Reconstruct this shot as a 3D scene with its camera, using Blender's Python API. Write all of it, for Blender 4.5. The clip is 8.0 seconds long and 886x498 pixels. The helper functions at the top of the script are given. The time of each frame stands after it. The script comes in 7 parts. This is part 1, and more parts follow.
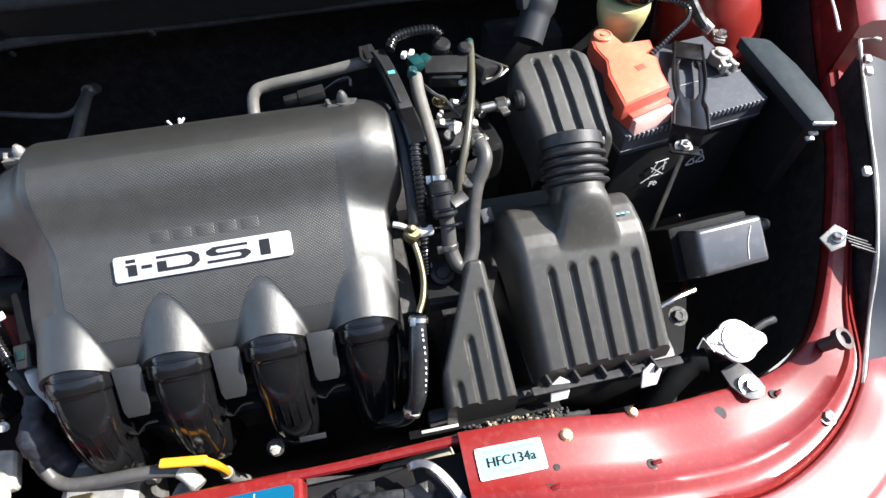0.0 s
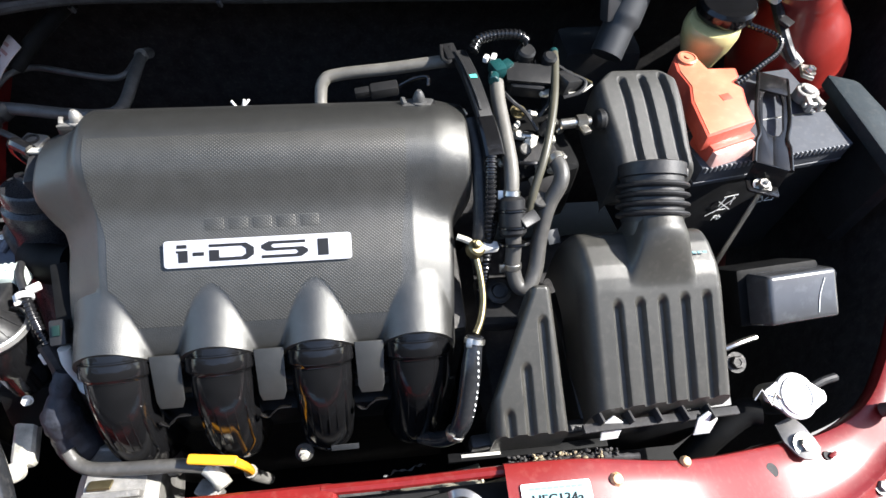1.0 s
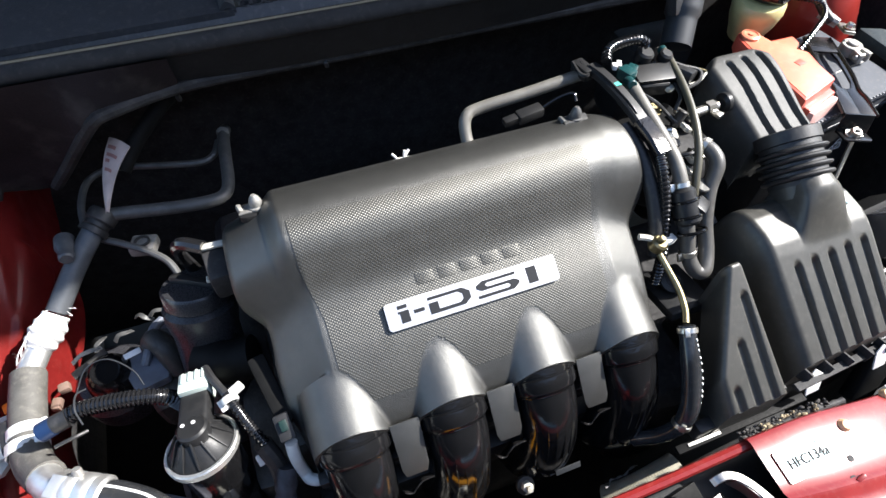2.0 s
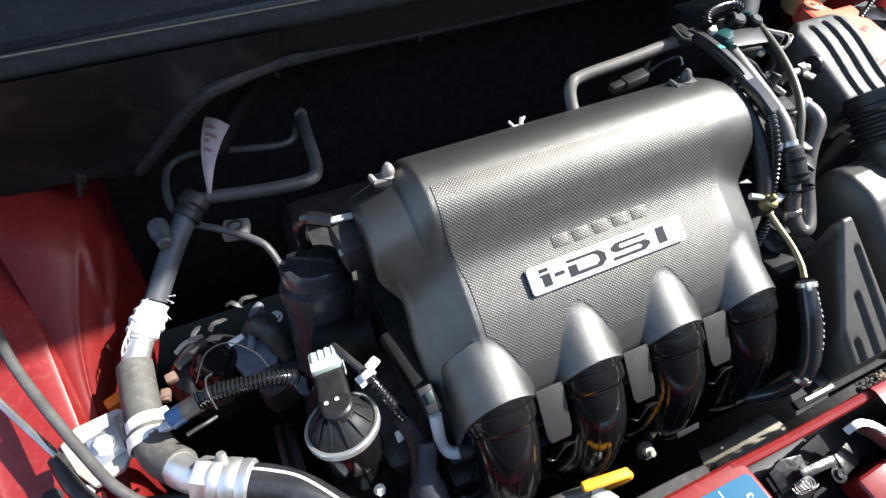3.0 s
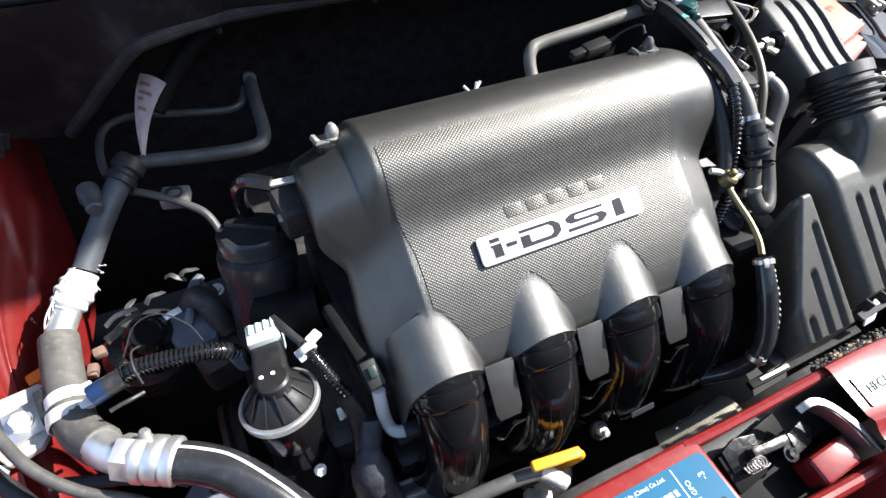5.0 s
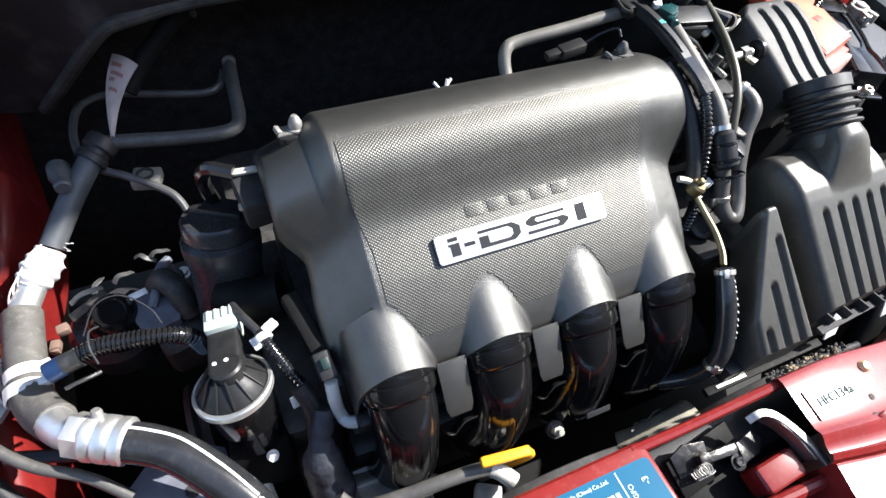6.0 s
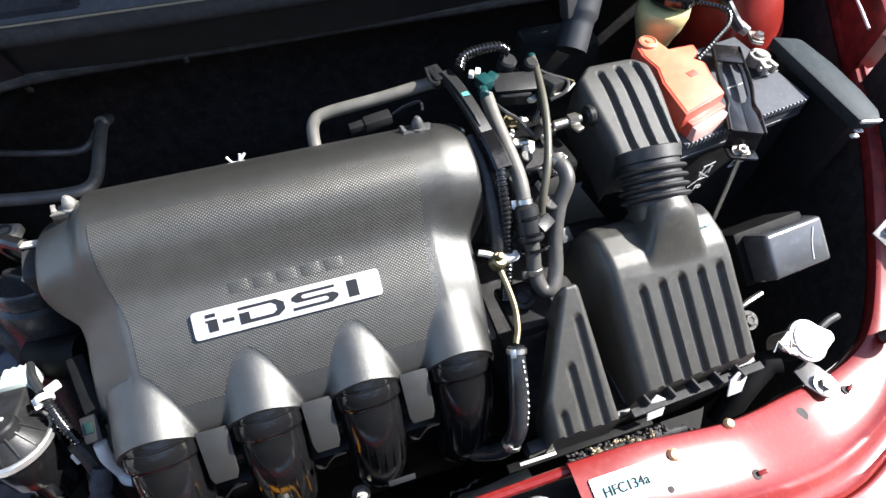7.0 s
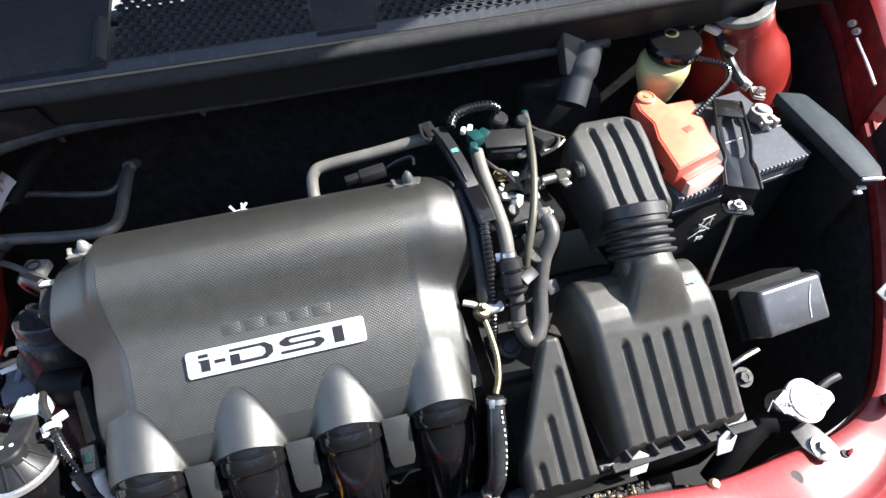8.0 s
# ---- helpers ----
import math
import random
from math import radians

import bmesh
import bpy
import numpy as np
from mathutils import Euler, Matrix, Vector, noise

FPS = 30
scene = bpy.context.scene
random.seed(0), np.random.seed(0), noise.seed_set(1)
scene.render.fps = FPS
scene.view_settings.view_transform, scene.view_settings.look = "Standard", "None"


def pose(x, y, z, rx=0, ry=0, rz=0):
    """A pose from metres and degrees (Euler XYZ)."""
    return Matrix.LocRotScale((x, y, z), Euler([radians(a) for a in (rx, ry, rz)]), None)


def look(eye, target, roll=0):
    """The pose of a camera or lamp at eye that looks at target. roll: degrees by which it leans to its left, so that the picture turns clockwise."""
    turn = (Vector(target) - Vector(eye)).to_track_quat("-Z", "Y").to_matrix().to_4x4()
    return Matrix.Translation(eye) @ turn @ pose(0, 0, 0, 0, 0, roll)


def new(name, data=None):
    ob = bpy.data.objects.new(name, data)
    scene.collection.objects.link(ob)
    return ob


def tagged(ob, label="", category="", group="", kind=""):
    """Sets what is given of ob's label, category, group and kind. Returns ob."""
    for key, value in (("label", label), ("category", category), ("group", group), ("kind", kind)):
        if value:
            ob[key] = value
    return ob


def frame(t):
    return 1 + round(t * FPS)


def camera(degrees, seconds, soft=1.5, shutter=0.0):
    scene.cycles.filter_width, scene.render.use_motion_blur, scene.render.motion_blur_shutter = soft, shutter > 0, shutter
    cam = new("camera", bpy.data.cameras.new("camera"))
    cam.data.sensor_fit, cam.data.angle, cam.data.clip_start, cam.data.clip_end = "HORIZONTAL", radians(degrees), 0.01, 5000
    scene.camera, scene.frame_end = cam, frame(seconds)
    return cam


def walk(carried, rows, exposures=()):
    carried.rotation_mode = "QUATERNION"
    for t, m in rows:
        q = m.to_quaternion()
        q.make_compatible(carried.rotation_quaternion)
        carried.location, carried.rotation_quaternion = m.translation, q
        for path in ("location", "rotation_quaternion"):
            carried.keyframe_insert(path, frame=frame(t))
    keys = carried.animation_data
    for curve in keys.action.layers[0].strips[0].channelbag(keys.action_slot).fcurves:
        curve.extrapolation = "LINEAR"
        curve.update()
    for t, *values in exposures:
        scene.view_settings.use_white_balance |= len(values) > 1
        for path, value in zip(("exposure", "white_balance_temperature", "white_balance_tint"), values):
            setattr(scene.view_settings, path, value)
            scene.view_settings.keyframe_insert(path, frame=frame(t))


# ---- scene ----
cam = camera(76.0, 8.0)
PATH = [
    (0, (0.1499, -0.3285, 1.2579), (0.2066, -0.0454, 0.8497), -0.36),
    (0.2, (0.115, -0.311, 1.257), (0.343, 0.793, -0.395), 2.0),
    (0.5, (0.0974, -0.3016, 1.2589), (0.1618, -0.0265, 0.8464), 5.67),
    (0.8, (0.113, -0.286, 1.269), (0.365, 0.792, -0.397), 6.8),
    (1, (0.1015, -0.2854, 1.2469), (0.1548, -0.0092, 0.8335), 5.77),
    (1.2, (0.078, -0.293, 1.238), (0.245, 0.8, -0.429), 5.0),
    (1.5, (0.0397, -0.2782, 1.2389), (0.0829, -0.0116, 0.8181), 5.07),
    (1.7, (-0.0168, -0.2631, 1.2424), (0.0389, 0.0036, 0.8231), 1.52),
    (1.8, (-0.057, -0.25, 1.249), (0.233, 0.816, -0.419), 2.2),
    (2, (-0.1222, -0.2342, 1.2427), (-0.0076, 0.0442, 0.8435), 2.05),
    (2.2, (-0.1739, -0.2247, 1.2345), (-0.0479, 0.0493, 0.8357), 0.86),
    (3.3, (-0.2619, -0.2016, 1.2049), (-0.1142, 0.0676, 0.8104), 5.05),
    (3.5, (-0.2671, -0.2078, 1.1980), (-0.1167, 0.0588, 0.8026), 6.22),
    (3.8, (-0.254, -0.203, 1.2), (0.341, 0.84, -0.399), 6.5),
    (4, (-0.2520, -0.2054, 1.2002), (-0.0995, 0.0552, 0.8017), 6.96),
    (4.5, (-0.2423, -0.2050, 1.1907), (-0.0845, 0.0518, 0.7917), 7.65),
    (5.8, (-0.2131, -0.2272, 1.1867), (-0.0619, 0.0262, 0.7830), 8.66),
    (6, (-0.2009, -0.2198, 1.1996), (-0.0492, 0.0261, 0.7914), 10.64),
    (6.2, (-0.1720, -0.2265, 1.2199), (-0.0365, 0.0224, 0.8080), 9.30),
    (6.3, (-0.152, -0.235, 1.228), (0.355, 0.8, -0.406), 8.1),
    (6.5, (-0.0952, -0.2398, 1.2460), (0.0159, 0.0228, 0.8352), 5.65),
    (6.8, (-0.0055, -0.2521, 1.2566), (0.0908, 0.0158, 0.8456), 2.50),
    (7, (0.0395, -0.2602, 1.2571), (0.1369, 0.0076, 0.8463), 2.77),
    (7.2, (0.0770, -0.2600, 1.2694), (0.1616, 0.0157, 0.8609), 0.85),
    (7.5, (0.0970, -0.2642, 1.2848), (0.1738, 0.0221, 0.8821), 0.15),
    (7.8, (0.09, -0.273, 1.287), (0.403, 0.926, -0.28), -0.1),
    (8, (0.0859, -0.2703, 1.2842), (0.1564, 0.0275, 0.8887), -1.05),
]
walk(cam, [(t, look(eye, target, roll)) for t, eye, target, roll in PATH], [(0, 1.6), (2, 1.66), (4.5, 1.64), (6, 1.64), (7, 1.75), (8, 1.85)])

# ---- light ----
SUN_AZ, SUN_EL = radians(-3), radians(44)  # sun stands to the car's left
world = bpy.data.worlds.new("sky")
world.use_nodes = True
scene.world = world
wn = world.node_tree
sky = wn.nodes.new("ShaderNodeTexSky")
sky.sky_type, sky.sun_disc = "NISHITA", False
sky.sun_elevation, sky.sun_rotation = SUN_EL, radians(90) - SUN_AZ
wn.links.new(sky.outputs[0], wn.nodes["Background"].inputs[0])
wn.nodes["Background"].inputs[1].default_value = 0.14
sun = new("sun", bpy.data.lights.new("sun", "SUN"))
sun.data.energy, sun.data.angle, sun.data.color = 4.7, radians(0.6), (1.0, 0.975, 0.94)
SUN_WAY = Vector((math.cos(SUN_EL) * math.cos(SUN_AZ), math.cos(SUN_EL) * math.sin(SUN_AZ), math.sin(SUN_EL)))
sun.matrix_world = look(SUN_WAY * 5, (0, 0, 0))


# ---- materials ----
def material(name, base, rough=0.5, metal=0.0, spec=0.5, vary=0.15, scale=60.0, bump=0.0, bump_scale=900.0,
             coat=0.0, coat_rough=0.06, dust=0.0, dust_colour=(0.32, 0.29, 0.25), emit=None):
    """A node material with blotchy wear, fine grain and, if asked, settled dust."""
    m = bpy.data.materials.new(name)
    m.use_nodes = True
    t = m.node_tree
    b = t.nodes["Principled BSDF"]
    tex = t.nodes.new("ShaderNodeTexCoord")
    big, small = t.nodes.new("ShaderNodeTexNoise"), t.nodes.new("ShaderNodeTexNoise")
    for n, s in ((big, scale), (small, bump_scale)):
        n.inputs["Scale"].default_value, n.inputs["Detail"].default_value = s, 5
        t.links.new(tex.outputs["Object"], n.inputs["Vector"])
    ramp = t.nodes.new("ShaderNodeMapRange")
    ramp.inputs["From Min"].default_value, ramp.inputs["From Max"].default_value = 0.3, 0.7
    ramp.inputs["To Min"].default_value, ramp.inputs["To Max"].default_value = 1 - vary, 1 + vary
    t.links.new(big.outputs["Fac"], ramp.inputs["Value"])
    mul = t.nodes.new("ShaderNodeVectorMath")
    mul.operation = "SCALE"
    mul.inputs[0].default_value = base
    t.links.new(ramp.outputs[0], mul.inputs["Scale"])
    colour = mul.outputs[0]
    if dust:
        d = t.nodes.new("ShaderNodeMapRange")
        d.inputs["From Min"].default_value, d.inputs["From Max"].default_value = 0.52, 0.75
        d.inputs["To Max"].default_value = dust
        spots = t.nodes.new("ShaderNodeTexNoise")
        spots.inputs["Scale"].default_value, spots.inputs["Detail"].default_value = scale * 3, 8
        t.links.new(tex.outputs["Object"], spots.inputs["Vector"])
        t.links.new(spots.outputs["Fac"], d.inputs["Value"])
        mix = t.nodes.new("ShaderNodeMix")
        mix.data_type = "RGBA"
        mix.inputs["B"].default_value = (*dust_colour, 1)
        t.links.new(d.outputs[0], mix.inputs["Factor"])
        t.links.new(colour, mix.inputs["A"])
        colour = mix.outputs["Result"]
    t.links.new(colour, b.inputs["Base Color"])
    rr = t.nodes.new("ShaderNodeMapRange")
    rr.inputs["From Min"].default_value, rr.inputs["From Max"].default_value = 0.3, 0.7
    rr.inputs["To Min"].default_value, rr.inputs["To Max"].default_value = max(0.02, rough * 0.85), min(1, rough * 1.15)
    t.links.new(small.outputs["Fac"], rr.inputs["Value"])
    t.links.new(rr.outputs[0], b.inputs["Roughness"])
    b.inputs["Metallic"].default_value = metal
    b.inputs["Specular IOR Level"].default_value = spec
    b.inputs["Coat Weight"].default_value = coat
    b.inputs["Coat Roughness"].default_value = coat_rough
    if bump:
        bp = t.nodes.new("ShaderNodeBump")
        bp.inputs["Strength"].default_value, bp.inputs["Distance"].default_value = bump, 0.0006
        t.links.new(small.outputs["Fac"], bp.inputs["Height"])
        t.links.new(bp.outputs[0], b.inputs["Normal"])
    return m


def weave_material():
    """Dark grey moulded plastic with a fine raised diamond weave."""
    m = material("woven_plastic", (0.107, 0.104, 0.094), 0.44, metal=0.75, vary=0.08, spec=0.5)
    t = m.node_tree
    b = t.nodes["Principled BSDF"]
    tex = t.nodes.new("ShaderNodeTexCoord")
    xyz = t.nodes.new("ShaderNodeSeparateXYZ")
    t.links.new(tex.outputs["Object"], xyz.inputs[0])

    def maths(op, a, c):
        n = t.nodes.new("ShaderNodeMath")
        n.operation = op
        for k, v in enumerate((a, c)):
            if isinstance(v, (int, float)):
                n.inputs[k].default_value = v
            else:
                t.links.new(v, n.inputs[k])
        return n.outputs[0]

    run = maths("ADD", maths("MULTIPLY", xyz.outputs["Y"], 1.12), maths("MULTIPLY", xyz.outputs["Z"], 0.35))
    k = 2 * math.pi / 0.0031
    a = maths("SINE", maths("MULTIPLY", maths("ADD", xyz.outputs["X"], run), k), 0)
    c = maths("SINE", maths("MULTIPLY", maths("SUBTRACT", xyz.outputs["X"], run), k), 0)
    cell = maths("MAXIMUM", maths("ADD", a, c), -0.35)
    bp = t.nodes.new("ShaderNodeBump")
    bp.inputs["Strength"].default_value, bp.inputs["Distance"].default_value = 0.4, 0.0003
    t.links.new(cell, bp.inputs["Height"])
    t.links.new(bp.outputs[0], b.inputs["Normal"])
    return m


PLASTIC = material("satin_grey_plastic", (0.116, 0.115, 0.109), 0.42, metal=0.88, vary=0.07, bump=0.55, bump_scale=1500, dust=0.04)
WEAVE = weave_material()
BOX_PLASTIC = material("air_box_plastic", (0.054, 0.052, 0.046), 0.36, metal=0.22, vary=0.1, bump=0.35, bump_scale=1800, dust=0.07)
BLACK = material("black_plastic", (0.015, 0.015, 0.0155), 0.4, vary=0.2, spec=0.3, bump=0.2, dust=0.025)
GLOSS_BLACK = material("gloss_black_plastic", (0.006, 0.006, 0.0065), 0.12, vary=0.2, spec=0.42, bump=0.3, bump_scale=200)
RUBBER = material("grey_rubber", (0.125, 0.118, 0.103), 0.48, vary=0.2, bump=0.3, dust=0.15)
UPPER_PIPE = material("slate_grey_pipe", (0.075, 0.08, 0.088), 0.45, metal=0.2, vary=0.2, bump=0.3, dust=0.08)
LOOP_RUBBER = material("dark_grey_rubber", (0.07, 0.067, 0.062), 0.42, vary=0.2, bump=0.3, dust=0.1)
SLEEVE = material("sun_bleached_rubber", (0.085, 0.081, 0.073), 0.6, vary=0.25, bump=0.5, dust=0.2)
CREAM_SLEEVE = material("dusty_cream_rubber", (0.38, 0.35, 0.27), 0.7, vary=0.2, bump=0.5, dust=0.2)
# body red with the shade along the wing put into its colour
INNER_RED = material("shade_dark_red", (0.15, 0.012, 0.013), 0.55, vary=0.5, spec=0.2, coat=0.15, coat_rough=0.4, dust=0.12, dust_colour=(0.2, 0.12, 0.11))
BLACK_RUBBER = material("black_rubber", (0.016, 0.016, 0.017), 0.5, vary=0.2, bump=0.3, dust=0.08)
CONDUIT = material("black_conduit", (0.01, 0.01, 0.011), 0.18, vary=0.2, spec=0.6)
DULL_PIPE = material("dull_grey_pipe", (0.085, 0.085, 0.084), 0.5, metal=0.4, vary=0.2, bump=0.3, dust=0.1)
GLOSS_RED = material("glossy_red_paint", (0.23, 0.019, 0.014), 0.35, vary=0.08, bump=0.6, bump_scale=32, coat=0.6, coat_rough=0.07, dust=0.06, dust_colour=(0.34, 0.15, 0.12))
CAST = material("cast_aluminium", (0.3, 0.29, 0.27), 0.62, metal=0.7, vary=0.3, bump=0.8, bump_scale=700, dust=0.25)
ALU = material("bright_aluminium", (0.78, 0.77, 0.74), 0.42, metal=0.9, vary=0.15, bump=0.1, dust=0.05)
STEEL = material("zinc_steel", (0.55, 0.53, 0.48), 0.34, metal=1.0, vary=0.2, dust=0.08)
PALE_METAL = material("pale_oxidised_aluminium", (0.84, 0.83, 0.8), 0.45, metal=0.25, vary=0.15, bump=0.4, bump_scale=500)
SLATE_PLATE = material("slate_coated_plate", (0.11, 0.115, 0.14), 0.5, vary=0.3, bump=0.4, dust=0.08)
GREY_METAL = material("weathered_aluminium", (0.52, 0.5, 0.455), 0.5, metal=0.3, vary=0.25, scale=40, bump=0.5, bump_scale=400, dust=0.1)
BRASS = material("yellow_zinc", (0.24, 0.2, 0.11), 0.4, metal=0.9, vary=0.25)
DARK_IRON = material("dark_iron", (0.05, 0.048, 0.045), 0.55, metal=0.4, vary=0.35, bump=0.8, bump_scale=400, dust=0.12)
BAY_BLACK = material("bay_black", (0.027, 0.026, 0.0265), 0.7, vary=0.4, spec=0.25, bump=0.5, dust=0.08)
RED = material("red_paint", (0.172, 0.012, 0.011), 0.45, vary=0.09, spec=0.1, coat=0.65, coat_rough=0.27, dust=0.13, dust_colour=(0.34, 0.15, 0.12))
BUMPER_RED = material("bumper_red_paint", (0.18, 0.013, 0.012), 0.45, vary=0.08, spec=0.1, coat=1.0, coat_rough=0.32, dust=0.1, dust_colour=(0.34, 0.16, 0.14))
RED_DULL = material("red_inner_paint", (0.135, 0.01, 0.009), 0.45, vary=0.12, bump=0.25, bump_scale=38, spec=0.15, coat=0.15, coat_rough=0.16, dust=0.04, dust_colour=(0.4, 0.18, 0.15))
ORANGE = material("orange_plastic", (0.6, 0.095, 0.06), 0.34, vary=0.08, spec=0.6, bump=0.2, dust=0.12, dust_colour=(0.6, 0.42, 0.3))
# the cover's orange, paled so that glare is in the colour
GLARE_ORANGE = material("glare_pale_orange", (0.6, 0.2, 0.115), 0.35, vary=0.12, scale=40, spec=0.6, bump=0.2, dust=0.15, dust_colour=(0.75, 0.5, 0.33))
SHARD = material("grimy_cast_aluminium", (0.55, 0.53, 0.46), 0.5, metal=0.35, vary=0.4, bump=0.8, bump_scale=500, dust=0.25)
SLATE = material("slate_painted_steel", (0.09, 0.1, 0.125), 0.42, vary=0.3, bump=0.4, dust=0.1)
# near-black red: the shadow under the cowl is in this base colour
SHADED_RED = material("shaded_inner_panel", (0.016, 0.0125, 0.0135), 0.75, vary=0.6, scale=9, spec=0.15, bump=0.3, dust=0.1)
YELLOW = material("yellow_plastic", (0.85, 0.36, 0.02), 0.35, vary=0.05)
WHITE = material("white_plastic", (0.68, 0.67, 0.64), 0.4, vary=0.06)
CREAM = material("translucent_cream_plastic", (0.48, 0.43, 0.2), 0.35, vary=0.1)
MILKY = material("milky_grey_plastic", (0.027, 0.029, 0.032), 0.5, vary=0.1)
LABEL_WHITE = material("label_white", (0.8, 0.8, 0.78), 0.4, vary=0.03)
LABEL_MINT = material("label_mint", (0.2, 0.4, 0.43), 0.4, vary=0.05)
BADGE_SILVER = material("badge_silver", (0.56, 0.56, 0.58), 0.3, metal=0.3, vary=0.03)
INK = material("dark_ink", (0.014, 0.015, 0.018), 0.6, vary=0.05, spec=0.2)
INK_FAINT = material("faded_ink", (0.16, 0.24, 0.27), 0.6, vary=0.05, spec=0.2)
BLUE_LABEL = material("blue_label", (0.002, 0.083, 0.16), 0.45, vary=0.05, spec=0.15)
PALE_INK = material("pale_ink", (0.62, 0.75, 0.85), 0.5, vary=0.03, spec=0.15)
BATTERY_GREY = material("battery_lid_plastic", (0.06, 0.065, 0.076), 0.7, vary=0.12, spec=0.25, dust=0.1)
FUSE_GREY = material("fuse_lid_plastic", (0.02, 0.028, 0.032), 0.6, vary=0.15, spec=0.2, bump=0.3, dust=0.06)
COWL = material("cowl_plastic", (0.034, 0.037, 0.043), 0.5, vary=0.12, bump=0.4, dust=0.1)
TEAL = material("teal_plastic", (0.008, 0.045, 0.046), 0.3)
PALE_CAP = material("pale_blue_cap", (0.72, 0.86, 0.86), 0.4)
BLUE_TAPE = material("blue_tape", (0.004, 0.018, 0.06), 0.5)
TAPE = material("pale_tag", (0.34, 0.28, 0.265), 0.6, vary=0.2)
GREEN = material("green_plastic", (0.004, 0.017, 0.013), 0.4)
AMBER = material("amber_plastic", (0.8, 0.25, 0.02), 0.35)
PALE_AMBER = material("faded_amber_plastic", (0.78, 0.5, 0.26), 0.45)
ASPHALT = material("asphalt", (0.22, 0.21, 0.2), 0.9, vary=0.2, scale=12, bump=0.8, bump_scale=300)
GLASS_DARK = material("dark_screen_glass", (0.02, 0.025, 0.03), 0.05, spec=0.6, vary=0.05)
CLAMP_STEEL = material("dark_painted_steel", (0.022, 0.021, 0.021), 0.2, metal=0.5, vary=0.3, spec=0.6, bump=0.2)
LENS = material("lamp_lens", (0.018, 0.022, 0.03), 0.5, vary=0.1, spec=0.15)
# pale flecks in the colour stand in for glare on the scuffed lid
SMOKY = material("smoky_lid_plastic", (0.05, 0.051, 0.054), 0.2, vary=0.15, scale=25, spec=0.8, bump=0.15, dust=0.2, dust_colour=(0.2, 0.205, 0.21))
HOSE = material("hose_rubber", (0.019, 0.02, 0.022), 0.16, vary=0.2, bump=0.05, dust=0.05)
FILLER = material("smooth_filler_plastic", (0.026, 0.026, 0.029), 0.28, vary=0.15, spec=0.5, bump=0.1, dust=0.03)
# blacker than real parts, so recesses and the bay floor read as shaded
DEEP_BLACK = material("deep_black", (0.005, 0.005, 0.005), 0.6, vary=0.4, spec=0.1)
DUCT = material("intake_duct_plastic", (0.05, 0.049, 0.045), 0.55, vary=0.12, spec=0.35, bump=0.35, bump_scale=1800, dust=0.07)
PALE_GREEN = material("pale_green_plastic", (0.46, 0.52, 0.47), 0.4, vary=0.1)
CORE = material("radiator_core", (0.02, 0.02, 0.021), 0.5, metal=0.5, vary=0.3)


# ---- building helpers ----
def base_of(ob):
    while ob.parent:
        ob = ob.parent
    return ob.location.copy()


def thing(name, base, label, category, group="", kind=""):
    ob = new(name)
    ob.location = base
    ob.empty_display_size = 0.02
    return tagged(ob, label, category, group, kind)


def mesh_of(name, bm, mat, angle=35):
    me = bpy.data.meshes.new(name)
    bmesh.ops.recalc_face_normals(bm, faces=bm.faces)
    bm.to_mesh(me)
    bm.free()
    me.polygons.foreach_set("use_smooth", [True] * len(me.polygons))
    me.set_sharp_from_angle(angle=radians(angle))
    me.materials.append(mat)
    return me


def part(name, bm, mat, parent, label="", angle=35):
    """One mesh, modelled in world metres, hung under a thing or a part."""
    bmesh.ops.translate(bm, verts=bm.verts, vec=-base_of(parent))
    ob = new(name, mesh_of(name, bm, mat, angle))
    ob.parent = parent
    return tagged(ob, label)


def solo(name, bm, mat, label, category, group="", kind="", angle=35):
    """A thing that is one mesh, its origin at its lowest middle."""
    co = np.array([v.co for v in bm.verts])
    base = Vector(((co[:, 0].min() + co[:, 0].max()) / 2, (co[:, 1].min() + co[:, 1].max()) / 2, co[:, 2].min()))
    bmesh.ops.translate(bm, verts=bm.verts, vec=-base)
    ob = new(name, mesh_of(name, bm, mat, angle))
    ob.location = base
    return tagged(ob, label, category, group, kind)


def along(p, d, up=(0, 0, 1)):
    """A pose at p whose z axis runs along d and whose y axis leans to up."""
    z = Vector(d).normalized()
    u = Vector(up)
    if abs(z.dot(u.normalized())) > 0.98:
        u = Vector((0, 1, 0))
    x = u.cross(z).normalized()
    y = z.cross(x)
    m = Matrix((x, y, z)).transposed().to_4x4()
    m.translation = Vector(p)
    return m


def box(size, m=None, bevel=0.002, seg=2, taper=(1, 1), shift=(0, 0)):
    """A box about the pose m; the top is scaled by taper and moved by shift."""
    bm = bmesh.new()
    bmesh.ops.create_cube(bm, size=1)
    for v in bm.verts:
        top = v.co.z > 0
        v.co.x *= size[0] * (taper[0] if top else 1)
        v.co.y *= size[1] * (taper[1] if top else 1)
        v.co.z *= size[2]
        if top:
            v.co.x += shift[0]
            v.co.y += shift[1]
    if bevel:
        bmesh.ops.bevel(bm, geom=bm.edges[:], offset=bevel, segments=seg, profile=0.6, affect="EDGES")
    if m is not None:
        bm.transform(m)
    return bm


